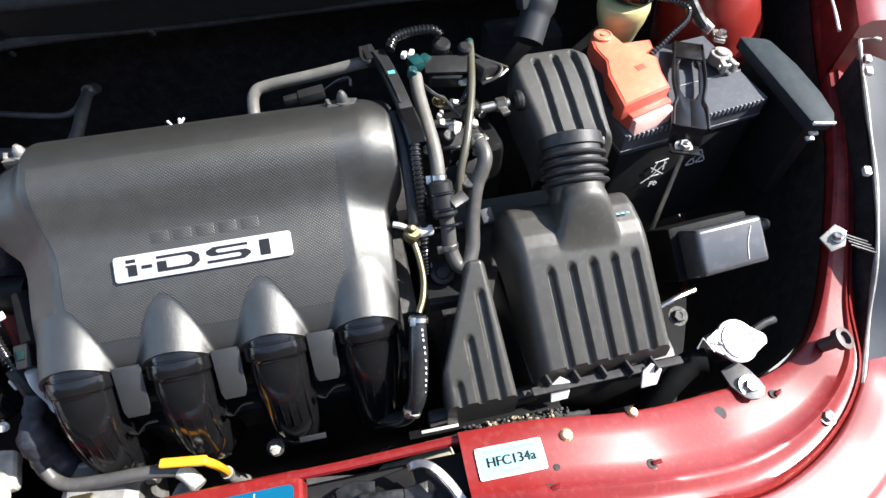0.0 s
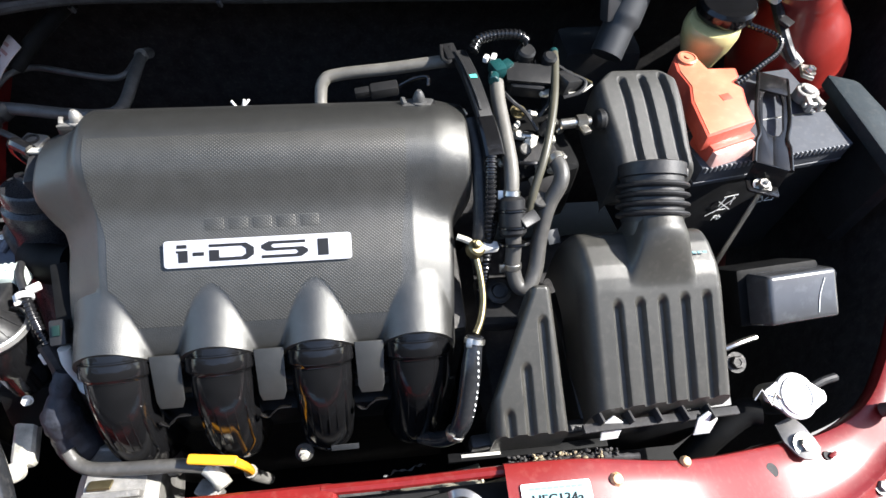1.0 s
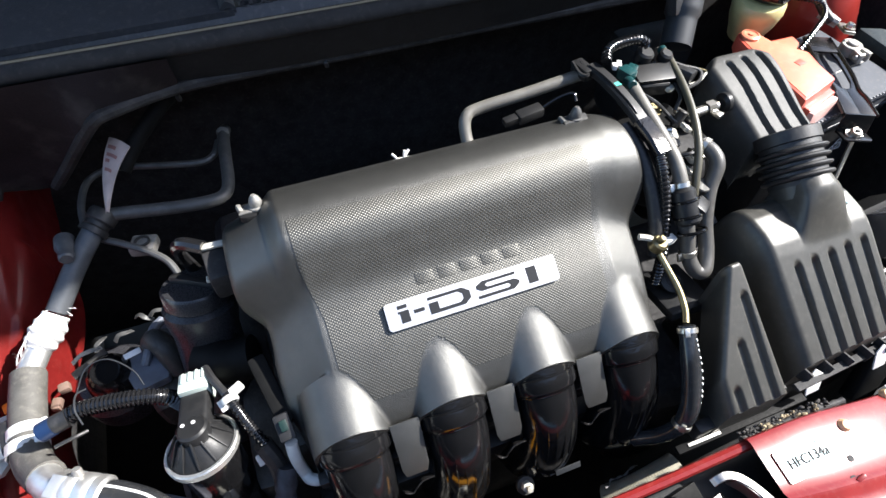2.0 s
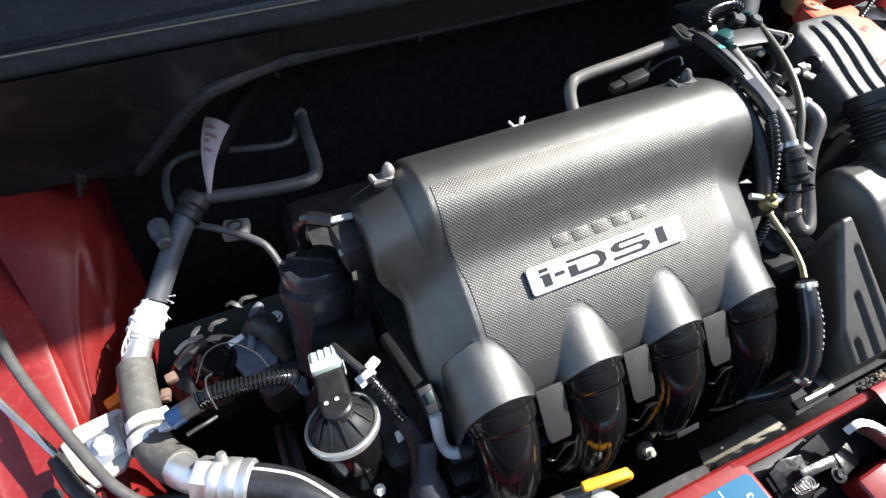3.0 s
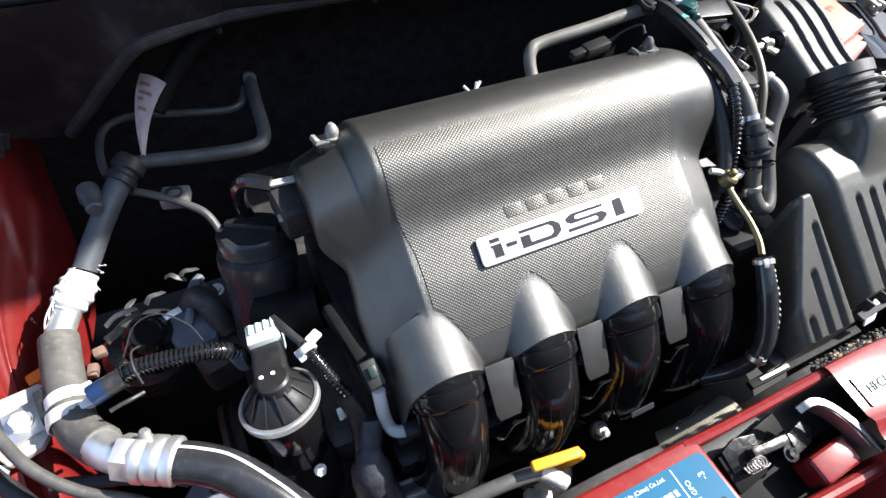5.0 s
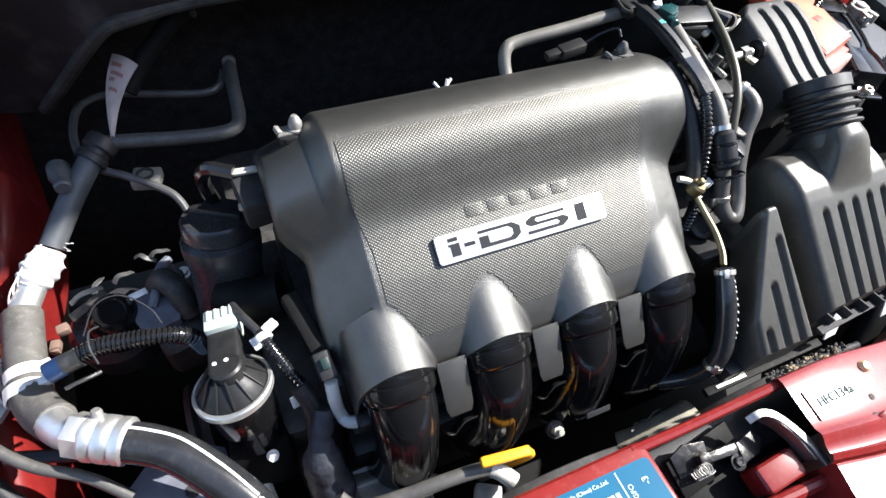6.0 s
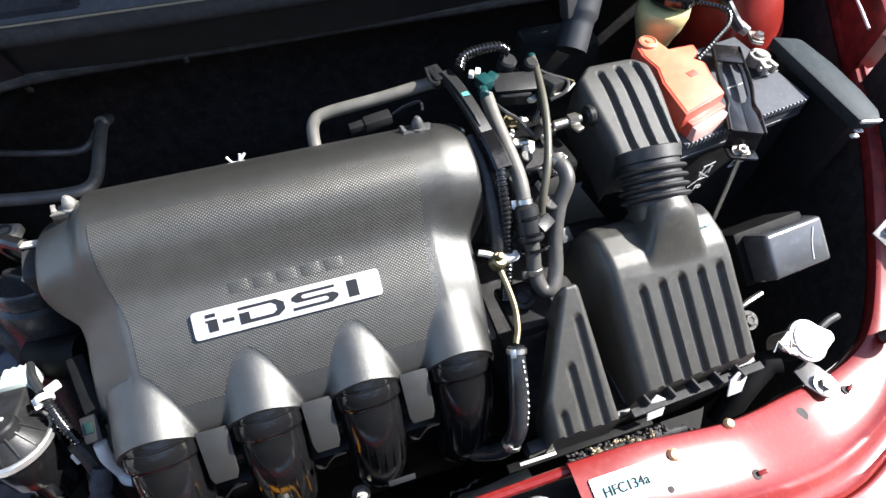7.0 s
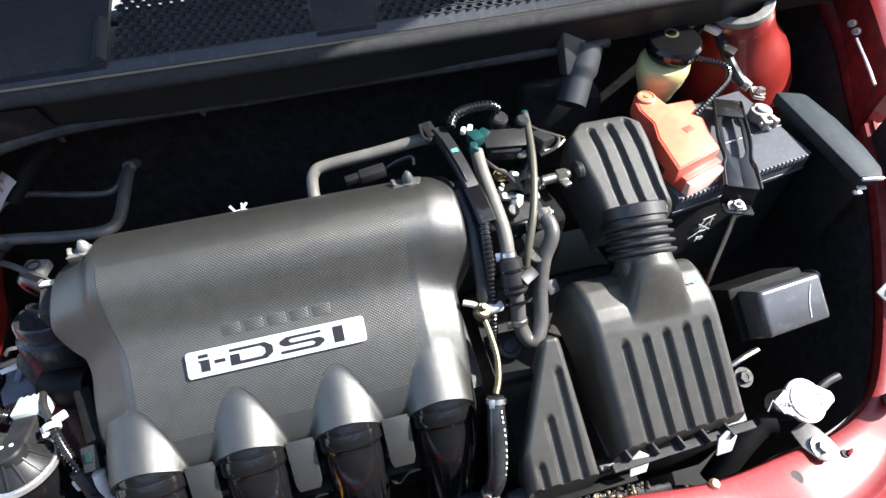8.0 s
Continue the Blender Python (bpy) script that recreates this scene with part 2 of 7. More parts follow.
def lathe(profile, m=None, seg=28, squash=1.0):
    """Turns (radius, height) pairs round the z axis of m."""
    bm = bmesh.new()
    rings = []
    for r, z in profile:
        if r <= 1e-6:
            rings.append([bm.verts.new((0, 0, z))])
        else:
            rings.append([bm.verts.new((r * math.cos(a), squash * r * math.sin(a), z)) for a in (2 * math.pi * k / seg for k in range(seg))])
    for a, b in zip(rings, rings[1:]):
        for k in range(seg):
            n = (k + 1) % seg
            if len(a) == 1 and len(b) == 1:
                continue
            if len(a) == 1:
                bm.faces.new((a[0], b[k], b[n]))
            elif len(b) == 1:
                bm.faces.new((a[k], a[n], b[0]))
            else:
                bm.faces.new((a[k], a[n], b[n], b[k]))
    if m is not None:
        bm.transform(m)
    return bm


def rod(r, length, m=None, bevel=0.001, seg=20):
    """A solid round bar from the pose's origin along its z axis, edges eased."""
    b = min(bevel, r * 0.45, length * 0.45)
    return lathe([(0, 0), (r - b, 0), (r, b), (r, length - b), (r - b, length), (0, length)], m, seg)


def ring(r, hole, length, m=None, seg=28, bevel=0.0008):
    b = bevel
    p = [(hole, b), (hole + b, 0), (r - b, 0), (r, b), (r, length - b), (r - b, length), (hole + b, length), (hole, length - b), (hole, b)]
    return lathe(p, m, seg)


def spline(pts, step=6):
    """Points along a smooth curve through pts."""
    P = [Vector(p) for p in pts]
    P = [P[0] * 2 - P[1]] + P + [P[-1] * 2 - P[-2]]
    out = []
    for i in range(1, len(P) - 2):
        a, b, c, d = P[i - 1 : i + 3]
        for k in range(step):
            s = k / step
            out.append(0.5 * (2 * b + (c - a) * s + (2 * a - 5 * b + 4 * c - d) * s * s + (3 * b - a - 3 * c + d) * s ** 3))
    return out + [P[-2]]


def tube(pts, r, seg=14, step=6, caps=True, straight=False):
    """A round tube along pts; r is a radius or a function of the way 0..1."""
    path = [Vector(p) for p in pts] if straight else spline(pts, step)
    bm = bmesh.new()
    up = Vector((0, 0, 1))
    rings = []
    for i, p in enumerate(path):
        d = (path[min(i + 1, len(path) - 1)] - path[max(i - 1, 0)]).normalized()
        side = up.cross(d)
        if side.length < 1e-3:
            side = Vector((1, 0, 0)).cross(d)
        side.normalize()
        up = d.cross(side).normalized()
        rad = r(i / (len(path) - 1)) if callable(r) else r
        rings.append([bm.verts.new(p + (side * math.cos(a) + up * math.sin(a)) * rad) for a in (2 * math.pi * k / seg for k in range(seg))])
    for a, b in zip(rings, rings[1:]):
        for k in range(seg):
            bm.faces.new((a[k], a[(k + 1) % seg], b[(k + 1) % seg], b[k]))
    if caps:
        bm.faces.new(rings[0][::-1])
        bm.faces.new(rings[-1])
    return bm


def ribbon(pts, width, thick, up=(0.05, 0.2, 1), step=6):
    """A flat bar of the given section swept along pts, its edges eased."""
    path = spline(pts, step)
    w, t, e = width / 2, thick / 2, min(width, thick) * 0.2
    section = ((-w, -t + e), (-w + e, -t), (w - e, -t), (w, -t + e), (w, t - e), (w - e, t), (-w + e, t), (-w, t - e))
    bm = bmesh.new()
    rows = []
    for k, p in enumerate(path):
        d = (path[min(k + 1, len(path) - 1)] - path[max(k - 1, 0)]).normalized()
        side_way = d.cross(Vector(up)).normalized()
        lift_way = side_way.cross(d)
        rows.append([bm.verts.new(p + side_way * a + lift_way * b) for a, b in section])
    for r, q in zip(rows, rows[1:]):
        for k in range(8):
            bm.faces.new((r[k], r[(k + 1) % 8], q[(k + 1) % 8], q[k]))
    bm.faces.new(rows[0][::-1])
    bm.faces.new(rows[-1])
    return bm


def length_of(pts):
    P = spline(pts, 8)
    return sum((b - a).length for a, b in zip(P, P[1:]))


def conduit(pts, r, pitch=0.0042, seg=12):
    """A corrugated tube: rings of two radii along pts."""
    n = int(length_of(pts) / pitch)
    fine = spline(pts, 24)
    run = [0.0]
    for a, b in zip(fine, fine[1:]):
        run.append(run[-1] + (b - a).length)
    path, rad = [], []
    for k in range(n * 4 + 1):
        s = run[-1] * k / (n * 4)
        i = max(0, min(len(fine) - 2, int(np.searchsorted(run, s)) - 1))
        w = (s - run[i]) / max(1e-9, run[i + 1] - run[i])
        path.append(fine[i].lerp(fine[i + 1], w))
        rad.append(r if k % 4 in (0, 1) else r * 0.8)
    return tube(path, lambda w: rad[round(w * (len(path) - 1))], seg, straight=True)


def merge(*bms):
    out = bmesh.new()
    for b in bms:
        me = bpy.data.meshes.new("joined")
        b.to_mesh(me)
        b.free()
        out.from_mesh(me)
        bpy.data.meshes.remove(me)
    return out


def grid(fn, nu, nv, skirt=0.0, us=None, vs=None):
    """A surface fn(u, v), u and v in 0..1, with a rim that hangs down by skirt."""
    bm = bmesh.new()
    us = us or [k / nu for k in range(nu + 1)]
    vs = vs or [k / nv for k in range(nv + 1)]
    V = [[bm.verts.new(fn(u, v)) for u in us] for v in vs]
    for j in range(len(vs) - 1):
        for i in range(len(us) - 1):
            bm.faces.new((V[j][i], V[j][i + 1], V[j + 1][i + 1], V[j + 1][i]))
    if skirt:
        rim = V[0] + [r[-1] for r in V[1:]] + V[-1][-2::-1] + [r[0] for r in V[-2:0:-1]]
        low = [bm.verts.new(v.co - Vector((0, 0, skirt))) for v in rim]
        for k in range(len(rim)):
            n = (k + 1) % len(rim)
            bm.faces.new((rim[k], low[k], low[n], rim[n]))
    return bm


def ease(d, r):
    """How far a rounded edge of radius r falls at the distance d from the rim."""
    return r - math.sqrt(max(0.0, r * r - (r - d) ** 2)) if d < r else 0.0


def smooth(a, b, x):
    w = min(1.0, max(0.0, (x - a) / (b - a)))
    return w * w * (3 - 2 * w)


def curve_at(knots, y):
    """Linear between (y, value) knots in rising order."""
    for (a, p), (b, q) in zip(knots, knots[1:]):
        if y <= b:
            w = min(1.0, max(0.0, (y - a) / (b - a)))
            return p + (q - p) * w
    return knots[-1][1]


def hexbolt(p, d, r=0.006, h=0.005, washer=1.5):
    m = along(p, d)
    return merge(lathe([(0, 0), (r * washer, 0), (r * washer, 0.0012), (0, 0.0013)], m, 20),
                 lathe([(r, 0.001), (r, h * 0.8), (r * 0.85, h), (r * 0.5, h), (r * 0.45, h * 0.85), (0, h * 0.85)], m, 6))


def prism(outline, m=None, depth=0.003, bevel=0.0):
    """An outline of (x, y) pairs, depth thick along z."""
    bm = bmesh.new()
    low = [bm.verts.new((x, y, 0)) for x, y in outline]
    f = bm.faces.new(low)
    ext = bmesh.ops.extrude_face_region(bm, geom=[f])
    bmesh.ops.translate(bm, verts=[v for v in ext["geom"] if isinstance(v, bmesh.types.BMVert)], vec=(0, 0, depth))
    if bevel:
        bmesh.ops.bevel(bm, geom=bm.edges[:], offset=bevel, segments=2, profile=0.6, affect="EDGES")
    if m is not None:
        bm.transform(m)
    return bm


def round_rect(w, h, r, n=5):
    out = []
    for cx, cy, a0 in ((w / 2 - r, h / 2 - r, 0), (-w / 2 + r, h / 2 - r, 90), (-w / 2 + r, -h / 2 + r, 180), (w / 2 - r, -h / 2 + r, 270)):
        out += [(cx + r * math.cos(radians(a0 + 90 * k / n)), cy + r * math.sin(radians(a0 + 90 * k / n))) for k in range(n + 1)]
    return out


def writing(text, size, m, thick=0.0002):
    """Letters as a mesh, in the built-in font, centred on the pose m."""
    c = bpy.data.curves.new("letters", "FONT")
    c.body, c.size, c.extrude = text, size, thick
    c.align_x, c.align_y = "CENTER", "CENTER"
    ob = bpy.data.objects.new("letters", c)
    scene.collection.objects.link(ob)
    bpy.context.view_layer.update()
    me = bpy.data.meshes.new_from_object(ob.evaluated_get(bpy.context.evaluated_depsgraph_get()))
    bpy.data.objects.remove(ob)
    bm = bmesh.new()
    bm.from_mesh(me)
    bpy.data.meshes.remove(me)
    bm.transform(m)
    return bm


# ---- car body ----
def flange(stations, depth, lip, skirt=0.02, first=0, last=None):
    """A pressed body edge: a wall, a rounded inner edge, a beaded top and an outer fall, swept along stations of
    (inner x, y, z, outer x, y, z); first and last pick a run of stations of one smooth sweep."""
    last = len(stations) - 1 if last is None else last
    A = spline([s[:3] for s in stations], 8)[first * 8 : last * 8 + 1]
    B = spline([s[3:] for s in stations], 8)[first * 8 : last * 8 + 1]
    bm = bmesh.new()
    rows = []
    for a, b in zip(A, B):
        w = b - a
        n = w.normalized()
        pts = [a + Vector((0, 0, -depth)) - n * 0.001, a + Vector((0, 0, -0.03)), a + Vector((0, 0, -0.006)), a + n * 0.0018 + Vector((0, 0, -0.0018)), a + n * 0.006]
        for k, h in ((0.25, 0.0), (0.5, 0.0), (0.66, 0.0), (0.7, 0.0018), (0.74, 0.003), (0.78, 0.0018), (0.83, -0.0005), (0.89, -0.002), (0.94, -0.002)):
            pts.append(a + w * k + Vector((0, 0, h)))
        pts += [b - n * 0.003, b + n * 0.001 + Vector((0, 0, -0.003)), b + n * lip * 0.3 + Vector((0, 0, -skirt)), b + n * lip + Vector((0, 0, -skirt - 0.004))]
        rows.append([bm.verts.new(p) for p in pts])
    for r, s in zip(rows, rows[1:]):
        for k in range(len(r) - 1):
            bm.faces.new((r[k], r[k + 1], s[k + 1], s[k]))
    return bm


car = thing("car_body", (0.085, 0.1, 0.15), "red painted car body with the engine bay open", "car", kind="structure")
RIGHT = [(0.192, -0.176, 0.7585, 0.192, -0.25, 0.7545), (0.26, -0.177, 0.7545, 0.26, -0.262, 0.7495), (0.36, -0.183, 0.7365, 0.37, -0.272, 0.7305),
         (0.455, -0.172, 0.703, 0.475, -0.268, 0.697), (0.53, -0.163, 0.695, 0.565, -0.235, 0.689), (0.583, -0.142, 0.702, 0.626, -0.182, 0.699),
         (0.622, -0.1, 0.715, 0.652, -0.112, 0.714), (0.655, -0.04, 0.74, 0.68, -0.047, 0.74), (0.70, 0.06, 0.78, 0.718, 0.057, 0.782),
         (0.75, 0.2, 0.82, 0.766, 0.197, 0.825), (0.79, 0.32, 0.85, 0.806, 0.317, 0.855), (0.83, 0.55, 0.88, 0.86, 0.55, 0.89)]
LEFT = [(-0.093, -0.178, 0.73, -0.093, -0.252, 0.722), (-0.2, -0.17, 0.70, -0.2, -0.25, 0.69), (-0.3, -0.16, 0.67, -0.32, -0.24, 0.66),
        (-0.385, -0.12, 0.68, -0.43, -0.17, 0.67), (-0.425, -0.06, 0.69, -0.48, -0.08, 0.69), (-0.44, 0.02, 0.705, -0.53, 0.015, 0.71),
        (-0.45, 0.1, 0.735, -0.54, 0.1, 0.75), (-0.465, 0.2, 0.77, -0.55, 0.2, 0.79), (-0.49, 0.32, 0.80, -0.57, 0.32, 0.82), (-0.52, 0.55, 0.84, -0.6, 0.55, 0.86)]
part("front_crossmember", flange(RIGHT, 0.03, 0.012, 0.012, 0, 5), RED, car, "glossy red pressed-steel front crossmember")
part("inner_fender", flange(RIGHT, 0.03, 0.012, 0.012, 5, 7), RED, car, "red pressed-steel inner fender edge")
# rear stretch: same paint, shade painted in by the darker red
part("inner_fender", flange(RIGHT, 0.03, 0.03, 0.01, 7), INNER_RED, car, "inner fender edge, its red darkened as shade")
LINER = [Vector(p[:3]) for p in RIGHT[3:]]
lp = spline(LINER, 6)
part("wing_liner", grid(lambda u, v: lp[round(u * (len(lp) - 1))] + Vector((-0.0025 - 0.03 * v, 0.0025, -0.012 - 0.4 * v)), len(lp) - 1, 8), BAY_BLACK, car, "dark inner wing liner")
deck_in, deck_out = spline([Vector(p[:3]) for p in RIGHT], 16), spline([Vector(p[3:]) for p in RIGHT], 16)


def deck(x, y):
    """Height of the pressed panel under a point."""
    best = (9.0, 0.0)
    for a, b in zip(deck_in, deck_out):
        w = b - a
        k = min(1.0, max(0.0, ((x - a.x) * w.x + (y - a.y) * w.y) / (w.x ** 2 + w.y ** 2)))
        p = a + w * k
        best = min(best, (math.hypot(p.x - x, p.y - y), p.z))
    return best[1]


# bumper skin, swept from the panel's outer edge with a groove along it
EDGE = [Vector(p[3:]) for p in RIGHT[:6]] + [Vector((0.655, -0.15, 0.69))]
BUMPER = [(0.0025, -0.01), (0.004, -0.0055), (0.012, -0.005), (0.03, -0.005), (0.05, -0.0065), (0.058, -0.0095), (0.068, -0.0105), (0.076, -0.008), (0.1, -0.012), (0.14, -0.026), (0.18, -0.06), (0.2, -0.12)]
eb = spline(EDGE, 10)


def bumper_point(u, v):
    i = min(len(eb) - 2, int(v * (len(eb) - 1)))
    p = eb[i] + (eb[i + 1] - eb[i]) * (v * (len(eb) - 1) - i)
    d = eb[min(len(eb) - 1, i + 4)] - eb[max(0, i - 4)]
    n = Vector((d.y, -d.x, 0)).normalized()
    k = u * (len(BUMPER) - 1)
    j = min(len(BUMPER) - 2, int(k))
    o, h = (BUMPER[j][q] + (BUMPER[j + 1][q] - BUMPER[j][q]) * (k - j) for q in (0, 1))
    return p + n * o + Vector((0, 0, h + 0.003))


part("bumper_skin", grid(bumper_point, 40, 60, 0.35), BUMPER_RED, car, "glossy red bumper skin with a groove", angle=60)
part("front_crossmember", flange(LEFT[:4][::-1], 0.03, 0.12, 0.03), RED, car)
part("inner_fender", flange(LEFT[3:], 0.03, 0.05, 0.01), RED, car)
# latch panel with the maker's sticker, and the thin bar over the latch opening
part("latch_panel", box((0.15, 0.085, 0.028), pose(-0.022, -0.218, 0.732, -6, 0, 0), 0.007, 3), RED, car, "raised red panel behind the bonnet latch")
part("crossbar", tube([(0.04, -0.18, 0.738), (0.09, -0.181, 0.741), (0.15, -0.181, 0.745), (0.2, -0.181, 0.749)], 0.0046, 8), RED, car)
part("opening_lip", tube([(0.045, -0.255, 0.722), (0.09, -0.258, 0.722), (0.13, -0.26, 0.722), (0.2, -0.262, 0.73)], 0.006, 10), RED, car)
part("latch_block", box((0.042, 0.024, 0.03), pose(0.159, -0.24, 0.718, 4, -6, 4), 0.005, 3), RED, car, "small raised red block beside the latch")
# black box stands in for the shade inside the opening
part("latch_opening", box((0.15, 0.075, 0.02), pose(0.125, -0.226, 0.69), 0.002), DEEP_BLACK, car, "latch opening filled with black as shade")
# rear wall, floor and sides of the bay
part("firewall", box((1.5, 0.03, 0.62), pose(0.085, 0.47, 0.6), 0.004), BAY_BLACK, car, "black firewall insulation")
# floor albedo is lowered to stand in for deep shade
part("undertray", box((1.5, 0.9, 0.02), pose(0.085, 0.05, 0.24), 0.004), DEEP_BLACK, car, "undertray blackened as deep shade")
part("bay_side", box((0.02, 0.84, 0.45), pose(-0.54, 0.06, 0.46), 0.004), BAY_BLACK, car, "dark lower wall of the bay")
part("grille_panel", box((1.3, 0.02, 0.4), pose(0.085, -0.36, 0.5), 0.004), BAY_BLACK, car)


def strut_tower(x, y, z, mat):
    """A pressed bell that leans in at the top, with a ridge round it, a mount ring and the damper's stud."""
    at = pose(x, y, z, 4, -21, 0)
    profile = ((0.071, -0.25), (0.07, -0.15), (0.07, -0.134), (0.0725, -0.131), (0.0725, -0.127), (0.0695, -0.123), (0.067, -0.1), (0.063, -0.078), (0.056, -0.06), (0.047, -0.046), (0.042, -0.033), (0.039, -0.02), (0.037, -0.006), (0.033, 0.0), (0.0, 0.0))
    t = part("strut_tower", lathe(profile, at, 44), mat, car, "domed red strut tower")
    part("mount_ring", ring(0.036, 0.024, 0.009, at), CAST, t, "dull metal strut mount ring")
    part("insert", lathe([(0.023, 0.001), (0.012, 0.002), (0, 0.002)], at, 24), DEEP_BLACK, t, "dark rubber inside the ring")
    part("stud", rod(0.006, 0.022, at), STEEL, t)
    part("nut", lathe([(0.009, 0), (0.009, 0.008), (0.006, 0.01), (0, 0.01)], at @ pose(0, 0, 0.003), 6), STEEL, t)


strut_tower(0.606, 0.288, 0.905, GLOSS_RED)


def bump(a, b, x, soft):
    """1 between a and b, with soft shoulders."""
    return smooth(a - soft, a, x) * (1 - smooth(b, b + soft, x))


wall_top = spline([Vector(p[:3]) for p in LEFT[3:]], 8)


def wing_wall(u, v):
    """The pressed wall under the left edge: a rounded shoulder that swells round the damper, with beads and a raised field."""
    y = -0.12 + 0.575 * u
    top = Vector((np.interp(y, [p.y for p in wall_top], [p.x for p in wall_top]), y, np.interp(y, [p.y for p in wall_top], [p.z for p in wall_top])))
    swell = smooth(0.1, 0.28, y)
    start, height = top.x - 0.004 * swell, top.z - 0.024 + 0.05 * swell
    reach = 0.018 + 0.068 * swell
    a = min(1.0, v / 0.5) * math.pi / 2
    x = start + reach * math.sin(a)
    z = height - (0.03 + 0.05 * swell) * (1 - math.cos(a)) - 0.22 * max(0.0, v - 0.5)
    out = 0.005 * bump(0.17, 0.26, y, 0.012) * bump(0.42, 0.62, v, 0.05)
    out += 0.0015 * math.exp(-((v - 0.16 - 0.9 * (y - 0.12)) / 0.02) ** 2) * smooth(0.02, 0.08, y)
    out += 0.002 * math.exp(-((v - 0.30 - 22 * (y - 0.25) ** 2) / 0.025) ** 2) * bump(0.17, 0.33, y, 0.03)
    out += 0.0015 * math.exp(-((y - 0.075 - 0.06 * v) / 0.006) ** 2)
    return (x + out * math.sin(a), y, z + out * math.cos(a))


part("inner_wing", grid(wing_wall, 150, 90), RED_DULL, car, "dull red pressed inner wing with beads", angle=60)
part("clip", merge(box((0.004, 0.03, 0.026), pose(-0.402, 0.297, 0.806, 0, 20, 0), 0.001), box((0.008, 0.02, 0.017), pose(-0.399, 0.297, 0.806, 0, 20, 0), 0.001)), BAY_BLACK, car, "square black clip on the inner wing")
# outer wings and bonnet
WING = [Vector(p) for p in ((0.73, 0.148, 0.872), (0.75, 0.2, 0.884), (0.788, 0.3, 0.902), (0.83, 0.43, 0.915), (0.86, 0.55, 0.925))]
wp = spline(WING, 6)
part("wing_wall", grid(lambda u, v: wp[round(v * (len(wp) - 1))] + Vector((0.005 * u, 0, -0.09 * (1 - u))), 4, len(wp) - 1), INNER_RED, car, "wall inside the wing, its red darkened as shade")
part("wing", grid(lambda u, v: wp[round(v * (len(wp) - 1))] + Vector((0.005 + 0.2 * u, 0, 0.006 * smooth(0, 0.06, u) - 0.06 * u * u)), 16, len(wp) - 1, 0.6), BUMPER_RED, car, "glossy red front wing")
strip = part("wing_edge", tube([(0.722, 0.158, 0.862), (0.735, 0.19, 0.866), (0.751, 0.235, 0.872)], 0.0017, 8), PALE_METAL, car, "pale thin metal edge inside the wing")
for p in ((0.754, 0.243, 0.876), (0.758, 0.258, 0.878)):
    part("bolt", hexbolt(p, (-0.6, -0.2, 0.8), 0.0035, 0.004), STEEL, strip)
part("wing", grid(lambda u, v: (-0.67 - 0.12 * u - 0.02 * v, -0.1 + 0.8 * v, 0.80 + 0.1 * v - 0.1 * u * u), 8, 10, 0.6), RED, car)
BONNET = [(-0.62, 0), (0.74, 0), (0.74, 0.5), (0.735, 0.9), (0.715, 1.0), (0.66, 1.04), (0.4, 1.06), (0.05, 1.065), (-0.3, 1.06), (-0.52, 1.02), (-0.6, 0.9), (-0.62, 0.5)]
bonnet = part("bonnet", prism(BONNET, pose(0, 0.5, 0.97, 113.3, 0, 0), 0.02, 0.004), BAY_BLACK, car, "raised bonnet with dark insulation inside")
part("windscreen", box((1.4, 0.02, 0.8), pose(0.085, 0.85, 1.28, -58, 0, 0), 0.003), GLASS_DARK, car, "dark windscreen")
# small fixings on the crossmember and the wing edge
part("bolt", hexbolt((0.567, -0.218, deck(0.567, -0.218)), (0.05, -0.08, 1), 0.0058, 0.005), CAST, car, "zinc body bolt")
part("stud", lathe([(0.007, 0), (0.007, 0.016), (0.011, 0.018), (0.012, 0.026), (0.007, 0.027), (0.006, 0.022), (0, 0.022)], along((0.597, -0.15, 0.704), (0.35, -0.2, 1)), 18), material("brown_rubber", (0.07, 0.045, 0.042), 0.55), car, "dark rubber bonnet stop")
for x, y, s in ((0.287, -0.197, 0.8), (0.358, -0.186, 0.7)):
    part("clip", lathe([(0.007 * s, 0), (0.0075 * s, 0.002), (0.005 * s, 0.006), (0, 0.007)], pose(x, y, deck(x, y) - 0.001, 8, 0, 0), 9), PALE_AMBER, car, "faded amber plastic trim clip")
for x, y, z, r in ((0.457, -0.195, deck(0.457, -0.195), 0.0065), (0.27, -0.222, deck(0.27, -0.222), 0.0028), (-0.478, 0.03, 0.7135, 0.009)):
    part("hole", lathe([(r, 0), (r, 0.0006), (0, 0.0006)], pose(x, y, z + 0.0004, 3, 12 if x > 0.4 else 4 if x > 0 else 0, 0), 20), BAY_BLACK, car, "round punched hole")
for x, y, turn in ((0.36, -0.233, 0), (0.262, -0.238, 10), (0.527, -0.186, 25)):
    z = deck(x, y)
    hook = part("slot", lathe([(0.0045, 0), (0.0045, 0.0007), (0, 0.0007)], pose(x - 0.003, y, z + 0.0006, 3, 10, 0), 14), BAY_BLACK, car, "small dark slot")
    part("rivet", box((0.009, 0.004, 0.004), pose(x + 0.002, y, z + 0.0022, 0, -12, turn), 0.0012), RED, hook, "red painted rivet")

tagged(solo("ground", grid(lambda u, v: (-300 + 600 * u, -300 + 600 * v, 0), 4, 4), ASPHALT, "sunlit pale asphalt under the car", "ground", kind="structure"))

